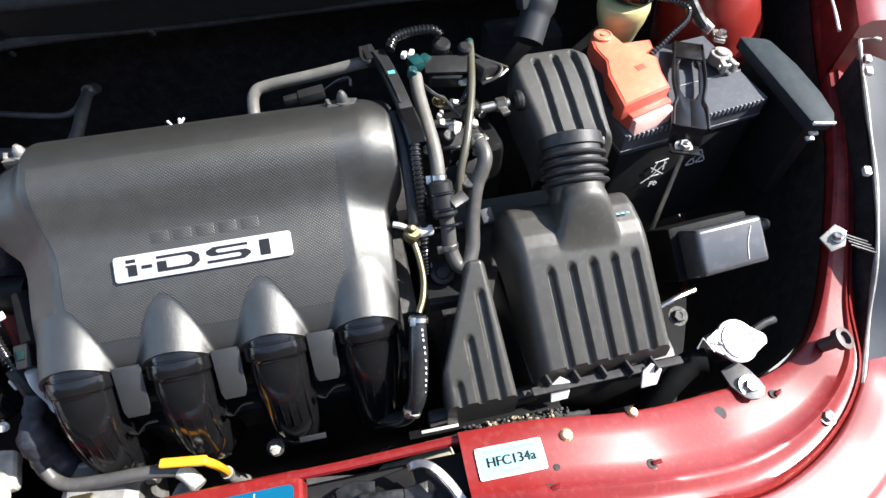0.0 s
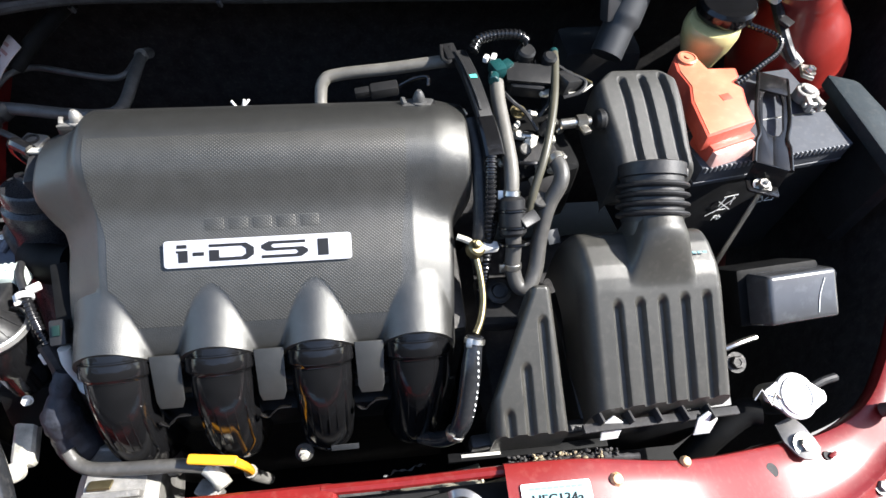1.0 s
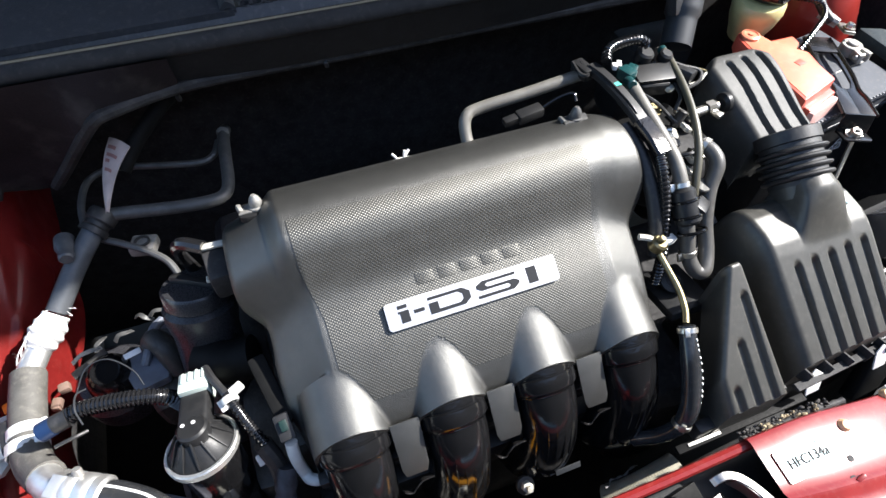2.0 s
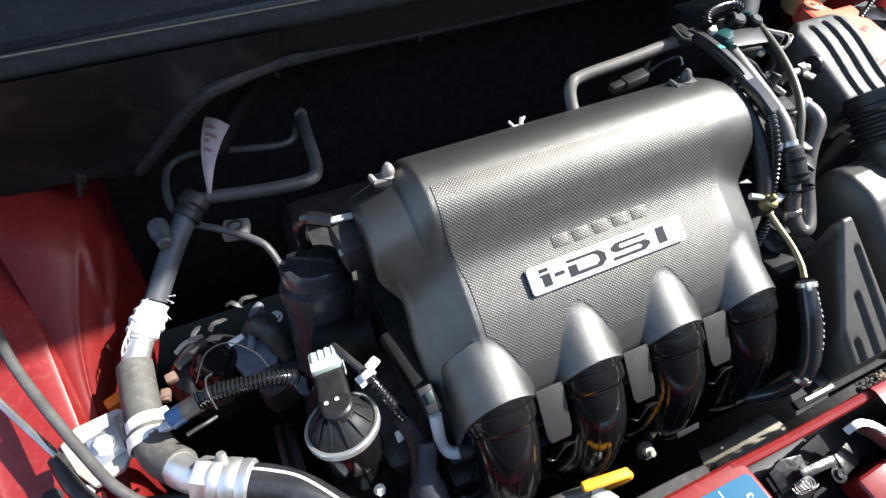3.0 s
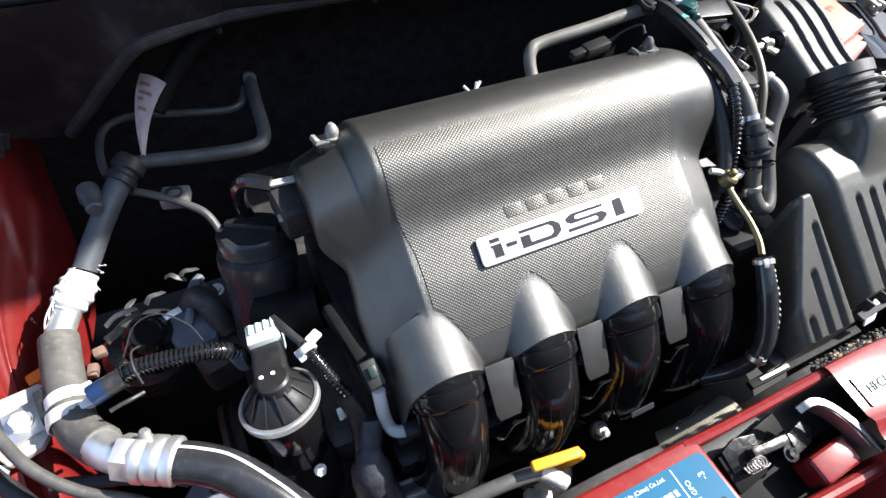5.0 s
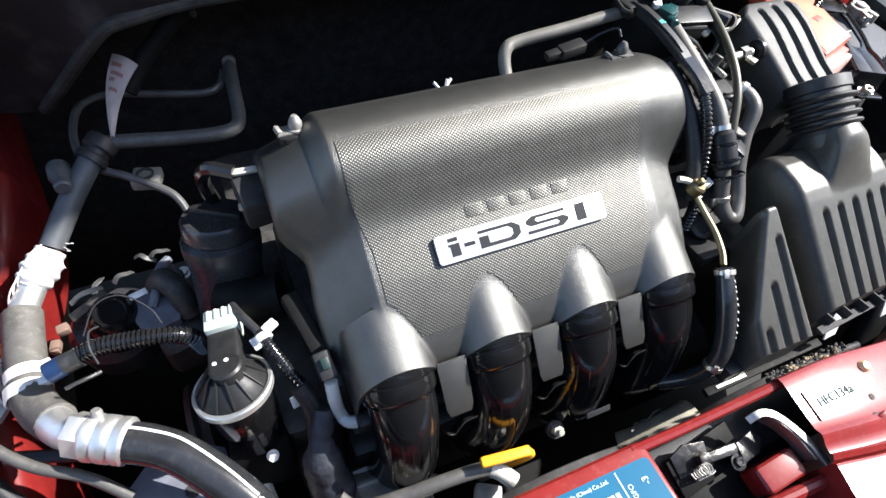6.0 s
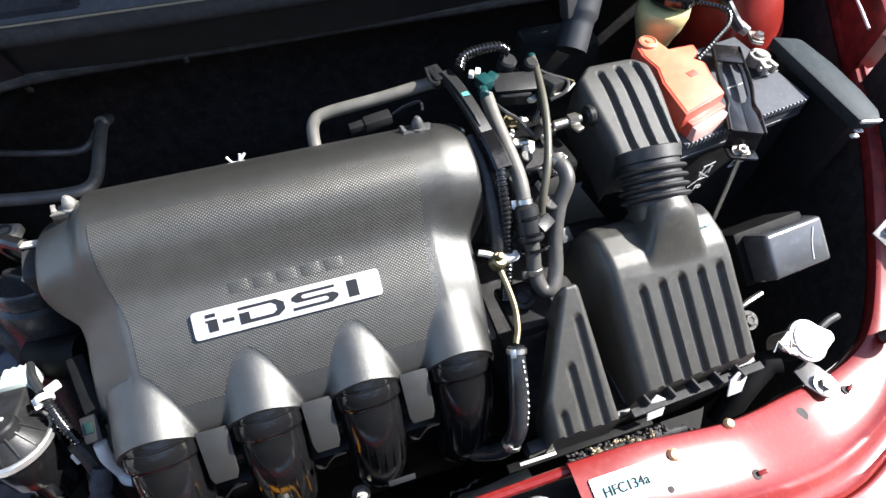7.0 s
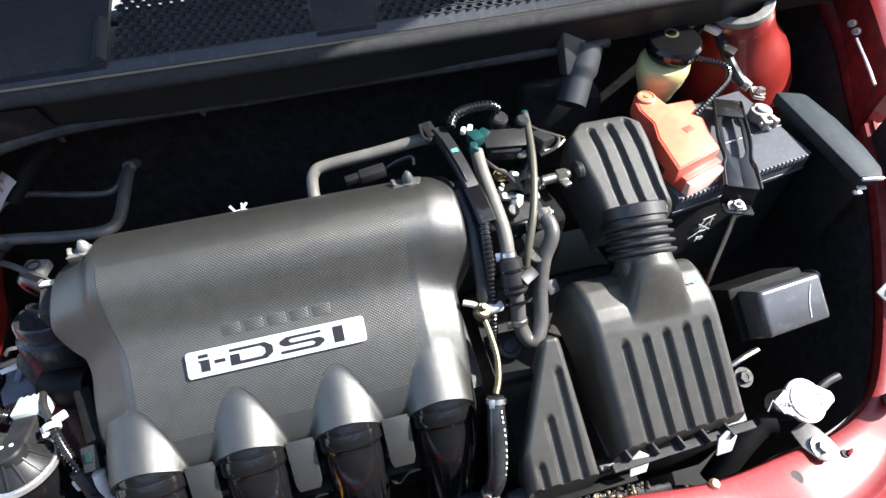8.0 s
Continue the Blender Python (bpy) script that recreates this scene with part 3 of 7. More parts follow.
# added dark wall, out of view behind the camera; blocks low sky and darkens reflections
solo("unseen_wall_front", box((18, 0.25, 3.4), pose(0, -3.4, 1.7), 0.01), material("dark_render", (0.06, 0.056, 0.05), 0.9, vary=0.3, scale=2), "added dark wall out of view in front of the car", "wall", kind="structure")

# ---- cowl ----
GLOSS_RUBBER = material("dusty_black_seal", (0.034, 0.034, 0.035), 0.85, vary=0.15, spec=0.08, dust=0.05)
cowl = thing("cowl", (0.085, 0.33, 0.9), "dark grey plastic windscreen cowl with perforated air grilles", "cowl")


def cowl_y(x):
    return 0.257 - 0.018 * ((x - 0.05) / 0.4) ** 2 + (0.035 * ((x - 0.05) / 0.5) ** 2)


def cowl_sheet(y0, z0, y1, z1, x0=-0.62, x1=0.80):
    return grid(lambda u, v: (x0 + (x1 - x0) * u, cowl_y(x0 + (x1 - x0) * u) + y0 + (y1 - y0) * v, z0 + (z1 - z0) * v), 40, 2)


part("front_edge", tube([(x, cowl_y(x) + 0.004, 0.946) for x in np.linspace(-0.62, 0.62, 16)], 0.0085, 12, 3), GLOSS_RUBBER, cowl, "rounded rubber cowl seal")
part("gutter", cowl_sheet(0.006, 0.95, 0.028, 0.944), BLACK, cowl)
part("front_lip", cowl_sheet(-0.002, 0.944, 0.012, 0.90), BLACK, cowl)


def hex_sheet(x0, x1, y0, y1, z, pitch, hole):
    """A sheet of cells with six-sided holes through it."""
    bm = bmesh.new()
    rows = int((y1 - y0) / (pitch * 0.866))
    cols = int((x1 - x0) / pitch)
    for j in range(rows):
        for i in range(cols):
            cx, cy = x0 + (i + 0.5 * (j % 2) + 0.5) * pitch, y0 + (j + 0.5) * pitch * 0.866
            o = [Vector((cx + pitch / 1.7321 * math.cos(radians(30 + 60 * k)), cy + pitch / 1.7321 * math.sin(radians(30 + 60 * k)), z + (cy - y0) * 0.12)) for k in range(6)]
            n = [Vector((cx + hole * math.cos(radians(30 + 60 * k)), cy + hole * math.sin(radians(30 + 60 * k)), z + (cy - y0) * 0.12)) for k in range(6)]
            O, N = [bm.verts.new(p) for p in o], [bm.verts.new(p) for p in n]
            D = [bm.verts.new(p - Vector((0, 0, 0.004))) for p in n]
            for k in range(6):
                q = (k + 1) % 6
                bm.faces.new((O[k], O[q], N[q], N[k]))
                bm.faces.new((N[k], N[q], D[q], D[k]))
    return bm


GRILLE_Y = 0.29
for x0, x1 in ((-0.118, 0.082), (0.155, 0.5)):
    g = part("air_grille", hex_sheet(x0, x1, GRILLE_Y, GRILLE_Y + 0.11, 0.956, 0.0116, 0.0045), COWL, cowl, "perforated grey plastic air grille")
    g["kind"] = "stuff"
for x0, x1 in ((-0.62, -0.1235), (0.0865, 0.15), (0.5, 0.80)):
    part("deck", grid(lambda u, v: (x0 + (x1 - x0) * u, GRILLE_Y - 0.003 + 0.125 * v, 0.956 + 0.015 * v), 6, 4, 0.006), COWL, cowl)
part("deck_front", grid(lambda u, v: (-0.62 + 1.42 * u, (1 - v) * (cowl_y(-0.62 + 1.42 * u) + 0.026) + v * (GRILLE_Y + 0.001), 0.946 + 0.0095 * v), 40, 3), COWL, cowl)
part("well", box((1.4, 0.13, 0.02), pose(0.085, 0.36, 0.91), 0.002), BAY_BLACK, cowl)
part("moulding", grid(lambda u, v: (-0.135 + 0.014 * u, 0.288 + 0.06 * v, 0.958 + 0.006 * math.sin(math.pi * u) + 0.01 * v), 6, 6, 0.006), COWL, cowl)
part("rear_deck", grid(lambda u, v: (-0.62 + 1.42 * u, GRILLE_Y + 0.112 + 0.2 * v, 0.969 + 0.05 * v), 6, 4, 0.006), COWL, cowl)
part("seal_rail", tube([(-0.349, 0.297, 0.794), (-0.324, 0.281, 0.826), (-0.301, 0.266, 0.857), (-0.279, 0.251, 0.886), (-0.266, 0.243, 0.901), (-0.252, 0.245, 0.905), (-0.19, 0.268, 0.901), (-0.1, 0.275, 0.898), (-0.01, 0.277, 0.895), (0.1, 0.278, 0.895), (0.3, 0.27, 0.9), (0.42, 0.27, 0.9)], 0.006, 10), BAY_BLACK, cowl, "black rubber bonnet seal rail")
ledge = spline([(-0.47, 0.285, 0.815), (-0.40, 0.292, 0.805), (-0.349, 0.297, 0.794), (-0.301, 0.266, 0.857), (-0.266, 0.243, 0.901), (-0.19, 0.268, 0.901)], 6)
# panel colour carries the cowl's shade
part("side_panel", grid(lambda u, v: ledge[round(u * (len(ledge) - 1))].lerp(Vector((ledge[round(u * (len(ledge) - 1))].x, cowl_y(ledge[round(u * (len(ledge) - 1))].x) - 0.008, 0.943)), v), len(ledge) - 1, 5), SHADED_RED, cowl, "reddish panel darkened as shade under the cowl")
for x, y, z in ((-0.196, 0.272, 0.887), (-0.05, 0.27, 0.893)):
    part("clip", box((0.004, 0.004, 0.008), pose(x, y, z, 20, 0, -20), 0.001), MILKY, cowl, "small pale clip")

# ---- engine ----
engine = thing("engine_block", (0.0, 0.05, 0.26), "dark cast engine block under the plastic cover", "engine")
part("cylinder_block", box((0.36, 0.22, 0.34), pose(0.0, 0.06, 0.45), 0.012), DARK_IRON, engine)
part("cylinder_head", box((0.36, 0.19, 0.13), pose(0.0, 0.045, 0.69, 0, 0, 0), 0.01), DARK_IRON, engine)
part("rocker_cover", box((0.29, 0.15, 0.06), pose(0.005, 0.06, 0.79), 0.015, 3), BLACK, engine)
part("front_casing", box((0.05, 0.22, 0.42), pose(-0.195, 0.05, 0.5), 0.012), DARK_IRON, engine, "dark timing casing")
part("gearbox_casing", box((0.26, 0.26, 0.24), pose(0.33, 0.03, 0.5), 0.04, 3), BAY_BLACK, engine, "dark cast gearbox casing")
part("rear_casing", box((0.5, 0.17, 0.36), pose(0.02, 0.255, 0.48), 0.03, 3), BAY_BLACK, engine, "dark casing behind the block")
part("exhaust_flange", box((0.33, 0.02, 0.08), pose(0.0, -0.062, 0.65), 0.006), DARK_IRON, engine)

# engine cover
cover = thing("engine_cover", (0.0, 0.03, 0.78), "dark grey plastic engine cover with woven panel and silver badge", "engine cover")
PROFILE = [(-0.0725, 0.776), (-0.071, 0.786), (-0.066, 0.7945), (-0.056, 0.806), (-0.04, 0.8215), (-0.02, 0.837), (0.0, 0.849), (0.01, 0.855), (0.018, 0.861), (0.025, 0.869),
           (0.033, 0.881), (0.042, 0.8935), (0.052, 0.902), (0.064, 0.9065), (0.078, 0.9085), (0.094, 0.906), (0.109, 0.8985), (0.121, 0.887), (0.129, 0.871), (0.132, 0.85), (0.133, 0.82)]
HUMPS = (-0.127, -0.042, 0.043, 0.128)
PLINE = spline([(0, y, z) for y, z in PROFILE], 8)
PRUN = np.concatenate([[0], np.cumsum([(b - a).length for a, b in zip(PLINE, PLINE[1:])])])
PRUN /= PRUN[-1]


def cover_profile(v):
    return float(np.interp(v, PRUN, [p.y for p in PLINE])), float(np.interp(v, PRUN, [p.z for p in PLINE]))


HOOD_R = 0.0335


def hood(dx, y):
    """Height of the hood's half cylinder, which slopes down to the front, beside its crest line."""
    if y > -0.028 or abs(dx) >= HOOD_R:
        return 0.0
    return 0.829 - 0.46 * (-0.031 - y) - HOOD_R + math.sqrt(HOOD_R ** 2 - dx * dx)


def cover_point(x, v, proud=0.0):
    y, z = cover_profile(v)
    y0, z0 = y, z
    left, right = -0.162 - 0.009 * smooth(-0.07, -0.02, y) + 0.003 * smooth(0.0, 0.024, y) - 0.0155 * smooth(0.028, 0.046, y), 0.163 + 0.003 * smooth(-0.06, 0.01, y) + 0.017 * smooth(0.014, 0.034, y)
    x = min(max(x, left), right)
    bulge = smooth(0.024, 0.05, y) if x < 0 else smooth(0.012, 0.036, y)
    # side facets
    fall = (1 - bulge) * (0.95 * max(0.0, -0.128 - x) + 0.42 * max(0.0, x - 0.130))
    fall += bulge * (0.014 * smooth(-0.134, -0.151, x) + 0.008 * smooth(0.15, 0.19, x) + 0.5 * max(0.0, -0.15 - x))
    rim = min(x - left, right - x)
    fall += 1.2 * ease(rim, 0.006)
    z -= fall
    # a half round hood over each runner
    for c in HUMPS:
        h = hood(x - c, y0) - z
        if h > 0:
            z += h * h / (h + 0.0012)
            y -= 0.003 * smooth(0, 0.03, h)
    return Vector((x, y, z + proud))


CU = [0.5 - 0.5 * math.cos(math.pi * k / 260) * (1 - 0.12 * math.sin(math.pi * k / 260)) for k in range(261)]
part("cover_shell", grid(lambda u, v: cover_point(-0.186 + 0.372 * u, v), 0, 110, 0.012, us=CU), PLASTIC, cover, "smooth grey moulded shell", angle=50)


def weave_point(u, v):
    vv = 0.115 + 0.485 * v
    y, z = cover_profile(vv)
    left = -0.122 - 0.008 * smooth(0.0, 0.04, y)
    right = 0.118 + 0.008 * smooth(-0.02, 0.05, y)
    return cover_point(left + (right - left) * u, vv, 0.0007)


def on_hump(x, y):
    z = float(np.interp(y, [p.y for p in PLINE[:80]], [p.z for p in PLINE[:80]]))
    return any(hood(x - c, y - 0.002) > z - 0.0015 for c in HUMPS)


weave = grid(weave_point, 150, 120)
bmesh.ops.delete(weave, geom=[f for f in weave.faces if on_hump(f.calc_center_median().x, f.calc_center_median().y)], context="FACES")
part("woven_panel", weave, WEAVE, cover, "fine diamond-woven textured panel", angle=60)
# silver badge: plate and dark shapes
tilt = math.degrees(math.atan2(0.849 - 0.837, 0.02))
bm_at = pose(0.0, -0.0085, 0.8465, tilt + 1, 0, 0)
plate = part("badge", prism(round_rect(0.152, 0.0225, 0.003), bm_at, 0.0022, 0.0004), BADGE_SILVER, cover, "silver badge plate with dark lettering shapes")


def shape(*outline):
    return [(x / 1000, y / 1000) for x, y in outline]


GLYPHS = [shape((-64.5, -7), (-57, -7), (-57, 2.8), (-66, 2.8), (-66, 1), (-64.5, 1)), shape((-65.5, 4.6), (-57.5, 4.6), (-57.5, 7.6), (-65.5, 7.6)), shape((-53, -2), (-44, -2), (-44, 1), (-53, 1)),
          shape((-40, -7), (-10, -7), (-4, -3), (-4, 3), (-10, 7), (-40, 7), (-40, 4.6), (-14, 4.6), (-10.5, 2), (-10.5, -2), (-14, -4.2), (-32, -4.2), (-32, 2.2), (-40, 2.2)),
          shape((2, -7), (34, -7), (40, -3.5), (40, -1), (36, 1.4), (12, 1.4), (10, 3), (12, 4.6), (38, 4.6), (38, 7), (8, 7), (2, 4.2), (2, 1.4), (6, -1), (30, -1), (32, -2.8), (30, -4.4), (2, -4.4)),
          shape((48, -7), (57, -7), (57, 7), (48, 7))]
for g in GLYPHS:
    part("badge_shape", prism(g, bm_at @ pose(0, 0, 0.0022), 0.0004), INK, plate)
name_at = pose(0.003, 0.0125, 0.858, tilt + 6, 0, 0)
for k in range(5):
    w = 0.0155
    ring_bm = prism(round_rect(w, 0.0105, 0.0015, 3), name_at @ pose((k - 2) * 0.0195, 0, -0.001), 0.0009, 0.0003)
    part("raised_block", ring_bm, WEAVE, cover, "moulded raised lettering block")
# bolts in recesses at the top
for x, y, z in ((-0.149, 0.103, 0.888), (0.141, 0.100, 0.9015)):
    seat = part("bolt_seat", prism(round_rect(0.03, 0.022, 0.006), pose(x, y - 0.002, z - 0.003, -16, 0, 0), 0.0055, 0.0012), BLACK, cover, "dark bolt recess")
    part("bracket", merge(prism([(-0.016, -0.005), (0.009, -0.007), (0.014, 0.003), (0.004, 0.007), (-0.008, 0.006)], pose(x, y, z + 0.0022, -12, 4, 8), 0.0016, 0.0004), box((0.004, 0.008, 0.004), pose(x - 0.0135, y + 0.001, z + 0.004, 0, 20, 12), 0.001)), DULL_PIPE if x > 0 else CAST, seat, "bent metal bracket under the bolt")
    part("bolt", lathe([(0, 0), (0.0072, 0), (0.0072, 0.0015), (0.0052, 0.002), (0.0052, 0.0055), (0.0038, 0.009), (0.002, 0.0115), (0, 0.012)], pose(x, y, z + 0.0035, -10, 0, 0), 16), DULL_PIPE if x > 0 else CAST, seat, "zinc dome nut")
# grey flange tabs between the runners
for c in (-0.0845, 0.0005, 0.0855):
    part("tab", prism([(-0.0125, 0.0255), (0.0125, 0.0255), (0.0115, -0.016), (0.009, -0.0225), (-0.009, -0.0225), (-0.0115, -0.016)], pose(c, -0.089, 0.7725, 47, 0, 0), 0.002, 0.0006), PLASTIC, cover, "flat grey tab between the runners")
    # added black strip paints the shadow gap below the cover
    part("gap_strip", box((0.03, 0.003, 0.003), pose(c, -0.0745, 0.7795, 47, 0, 0), 0.0006), DEEP_BLACK, cover, "black strip as the shaded gap under the cover's edge")

# intake manifold
manifold = thing("intake_manifold", (0.0, -0.09, 0.62), "black plastic intake manifold with four curved runners", "intake manifold")
for c in HUMPS:
    path = [(c, -0.052, 0.788), (c, -0.075, 0.7695), (c, -0.092, 0.748), (c - 0.001, -0.102, 0.72), (c - 0.003, -0.105, 0.69), (c - 0.006, -0.098, 0.66), (c - 0.008, -0.08, 0.64)]
    r = part("runner", tube(path, lambda w: 0.0272 + 0.0008 * math.sin(9 * w), 26, 8), GLOSS_BLACK, manifold, "glossy black curved runner")
    d = Vector((0, -0.022, -0.016)).normalized()
    part("collar", lathe([(0.0275, -0.006), (0.029, -0.005), (0.029, 0.0005), (0.0285, 0.0012), (0.0285, 0.0022), (0.0305, 0.003), (0.0306, 0.0075), (0.0304, 0.0145), (0.0296, 0.0158), (0.028, 0.0168), (0.027, 0.019)], along((c, -0.0635, 0.7805), d, (1, 0, 0)), 36), GLOSS_BLACK, r, "stepped black collar")
    line = spline(path, 8)
    # a raised seam runs down one flank, round in a bow and up the other; faint flutes lie between
    def skin(i, a):
        way_on = (line[i + 1] - line[i]).normalized()
        out = way_on.cross(Vector((1, 0, 0)))
        out = out if out.y < 0 else -out
        return line[i] + 0.0268 * (Vector((math.cos(radians(a)), 0, 0)) + out * math.sin(radians(a)))

    bow = [skin(i, 44) for i in range(14, 28, 2)] + [skin(round(28 + 5 * math.sin(radians(180 * (a - 44) / 92))), a) for a in range(44, 137, 10)] + [skin(i, 136) for i in range(26, 13, -2)]
    part("seam", tube(bow, 0.0013, 6, 3), GLOSS_BLACK, r)
    for a in (66, 82, 98, 114):
        part("ridge", tube([skin(i, a) for i in range(13, 27, 2)], 0.0006, 6, 3), GLOSS_BLACK, r)
    cm = along((c, -0.0635, 0.7805), d, (1, 0, 0))
    for lo, hi, w in ((-18, -46, 0.0085), (-36, -60, 0.0105), (-24, -34, 0.006)):
        part("scuff", tube([cm @ Vector((0.0303 * math.cos(radians(a)), 0.0303 * math.sin(radians(a)), w + 0.0006 * math.sin(a))) for a in np.linspace(lo, hi, 6)], lambda t: 0.0011 + 0.0004 * math.sin(17 * t + lo), 6, 3), CAST, r, "worn bright patch on the collar")
part("flange", box((0.33, 0.03, 0.05), pose(-0.005, -0.075, 0.66), 0.008), BLACK, manifold)
part("rail", box((0.32, 0.012, 0.014), pose(-0.003, -0.079, 0.742), 0.003), BLACK, manifold)
for c in (-0.0845, 0.0005, 0.0855):
    part("bracket", ribbon([(c - 0.0145, -0.111, 0.741), (c - 0.0115, -0.1125, 0.7385), (c - 0.006, -0.113, 0.738), (c - 0.002, -0.111, 0.7425), (c + 0.002, -0.109, 0.7455), (c + 0.007, -0.1085, 0.7465), (c + 0.0135, -0.1085, 0.747)], 0.005, 0.0013, (0, 0.7, 0.7), 4), CLAMP_STEEL, manifold, "small bent dark metal bracket")

# ---- air cleaner ----
airbox = thing("air_cleaner", (0.345, -0.07, 0.62), "dark grey plastic air cleaner box with ribbed lid", "air cleaner")
RIB_X = (0.3015, 0.3225, 0.3435, 0.3645, 0.3855)


def airbox_point(u, v):
    y = 0.005 - (0.149 - 0.006 * u) * v
    left, right = 0.268 + 0.010 * v, 0.402 + 0.012 * v
    x = left + (right - left) * u
    z = curve_at([(-0.145, 0.768), (-0.06, 0.828), (-0.05, 0.834), (-0.04, 0.838), (-0.02, 0.8405), (0.01, 0.836)], y)
    z -= 0.036 * max(0.0, x - 0.30) * v * 2.2
    # the round neck flares into the lid
    dx = x - 0.345
    r = 0.0262 + 0.012 * smooth(0.0, -0.05, y)
    neck_top = 0.847 + 0.64 * (y + 0.003) + 1.19 * math.sqrt(max(0.0, r * r - dx * dx)) - 0.02 * smooth(0.6 * r, r, abs(dx))
    z += max(0.0, neck_top - z) * (1 - smooth(-0.022, -0.06, y))
    slot = 0.0
    for k, c0 in enumerate(RIB_X):
        c = c0 + 0.010 * (v - 0.45)
        top = -0.066 + 0.001 * k
        w = 0.0052
        dx = abs(x - c)
        dy = max(0.0, y - (top - w))
        d = math.hypot(dx, dy)
        slot = max(slot, smooth(w, w * 0.45, d))
    z -= 0.0065 * slot
    rim = min(x - left, right - x)
    z -= 2.2 * ease(rim, 0.012) + 1.5 * ease(0.005 - y, 0.016)
    return (x, y, z)


AU = [0.5 - 0.5 * math.cos(math.pi * k / 140) * (1 - 0.25 * math.sin(math.pi * k / 140)) for k in range(141)]
lid = part("lid", grid(airbox_point, 0, 90, 0.05, us=AU), BOX_PLASTIC, airbox, "ribbed grey plastic lid", angle=50)
part("lower_case", box((0.155, 0.14, 0.14), pose(0.350, -0.072, 0.665), 0.01), BLACK, airbox, "black lower filter case")
part("rim", box((0.165, 0.008, 0.004), pose(0.349, -0.149, 0.741, 0, 9, 4), 0.001), BAY_BLACK, airbox)
for x, z in ((0.283, 0.753), (0.312, 0.748), (0.340, 0.744), (0.368, 0.739), (0.395, 0.735)):
    part("rib", box((0.0025, 0.014, 0.014), pose(x, -0.146, z + 0.002, 0, 10, 15), 0.0006), BAY_BLACK, airbox)
for x, z in ((0.297, 0.746), (0.392, 0.733)):
    part("clip", prism([(-0.008, -0.016), (0.009, -0.014), (0.011, 0.004), (-0.002, 0.013), (-0.01, 0.005)], pose(x, -0.152, z, 62, 8, 0), 0.0015, 0.0004), PALE_METAL, airbox, "bright steel spring clip")
# neck and mark on the lid
neck = part("neck", tube([(0.345, -0.012, 0.8405), (0.3455, 0.0, 0.848), (0.346, 0.008, 0.853), (0.347, 0.024, 0.864)], 0.0262, 30), BOX_PLASTIC, airbox, "short round lid neck")
for k in range(4):
    part("mark", box((0.0035, 0.0022, 0.0006), pose(0.372 + 0.005 * k, -0.033, 0.8405, -4, 0, 0), 0.0002), LABEL_MINT, airbox, "small moulded mark")

bellows = thing("bellows_hose", (0.352, 0.01, 0.84), "black ribbed rubber bellows hose on the air cleaner neck", "hose")
BAX = along((0.345, -0.003, 0.847), (0.004, 0.05, 0.032), (1, 0, 0)) @ Matrix.Diagonal((0.94, 0.94, 1.0, 1.0))
prof = [(0.0285, 0.0)]
for k in range(4):
    z0 = 0.004 + 0.0085 * k
    prof += [(0.0290, z0), (0.0335, z0 + 0.0015), (0.0345, z0 + 0.003), (0.0335, z0 + 0.0045), (0.0290, z0 + 0.006)]
prof += [(0.0290, 0.040), (0.0315, 0.041), (0.0315, 0.052), (0.0295, 0.053), (0.026, 0.053)]
part("bellows", lathe(prof, BAX, 36), BLACK_RUBBER, bellows, "ribbed rubber bellows")
part("catch", box((0.007, 0.005, 0.008), BAX @ pose(0.0, 0.033, 0.046), 0.001), BLACK, bellows)

snorkel = thing("air_intake_duct", (0.36, 0.1, 0.8), "ribbed grey plastic air intake duct", "air duct")


def snorkel_point(u, v):
    # v from the front lip to the rear end
    y = 0.046 + 0.105 * v
    left = 0.3215 - 0.010 * smooth(0.1, 0.7, v) + 0.02 * max(0.0, (v - 0.8) / 0.2)
    right = 0.400 - 0.002 * v - 0.018 * max(0.0, (v - 0.82) / 0.18)
    x = left + (right - left) * u
    z = 0.868 + 0.030 * smooth(0, 1.0, v) + 0.006 * math.sin(math.pi * v)
    slot = 0.0
    for k in range(3):
        c = 0.345 + 0.0205 * k - 0.008 * v
        lo, hi, w = -0.1, 0.80 + 0.02 * k, 0.0046
        dx = abs(x - c)
        dy = max(0.0, (v - hi) * 0.105)
        slot = max(slot, smooth(w, w * 0.4, math.hypot(dx, dy)))
    z -= 0.0055 * slot
    z -= 1.8 * ease(min(x - left, right - x), 0.010) + 1.2 * ease((1 - v) * 0.105, 0.012) + 1.0 * ease(v * 0.105, 0.006)
    return (x, y, z)


part("duct_shell", grid(snorkel_point, 0, 70, 0.045, us=[0.5 - 0.5 * math.cos(math.pi * k / 100) * (1 - 0.3 * math.sin(math.pi * k / 100)) for k in range(101)]), DUCT, snorkel, "three-grooved grey shell", angle=50)
part("duct_base", box((0.07, 0.09, 0.06), pose(0.362, 0.097, 0.83), 0.008), BLACK, snorkel)

side = thing("side_resonator", (0.22, -0.11, 0.7), "narrow ribbed grey plastic resonator beside the air cleaner", "air duct")


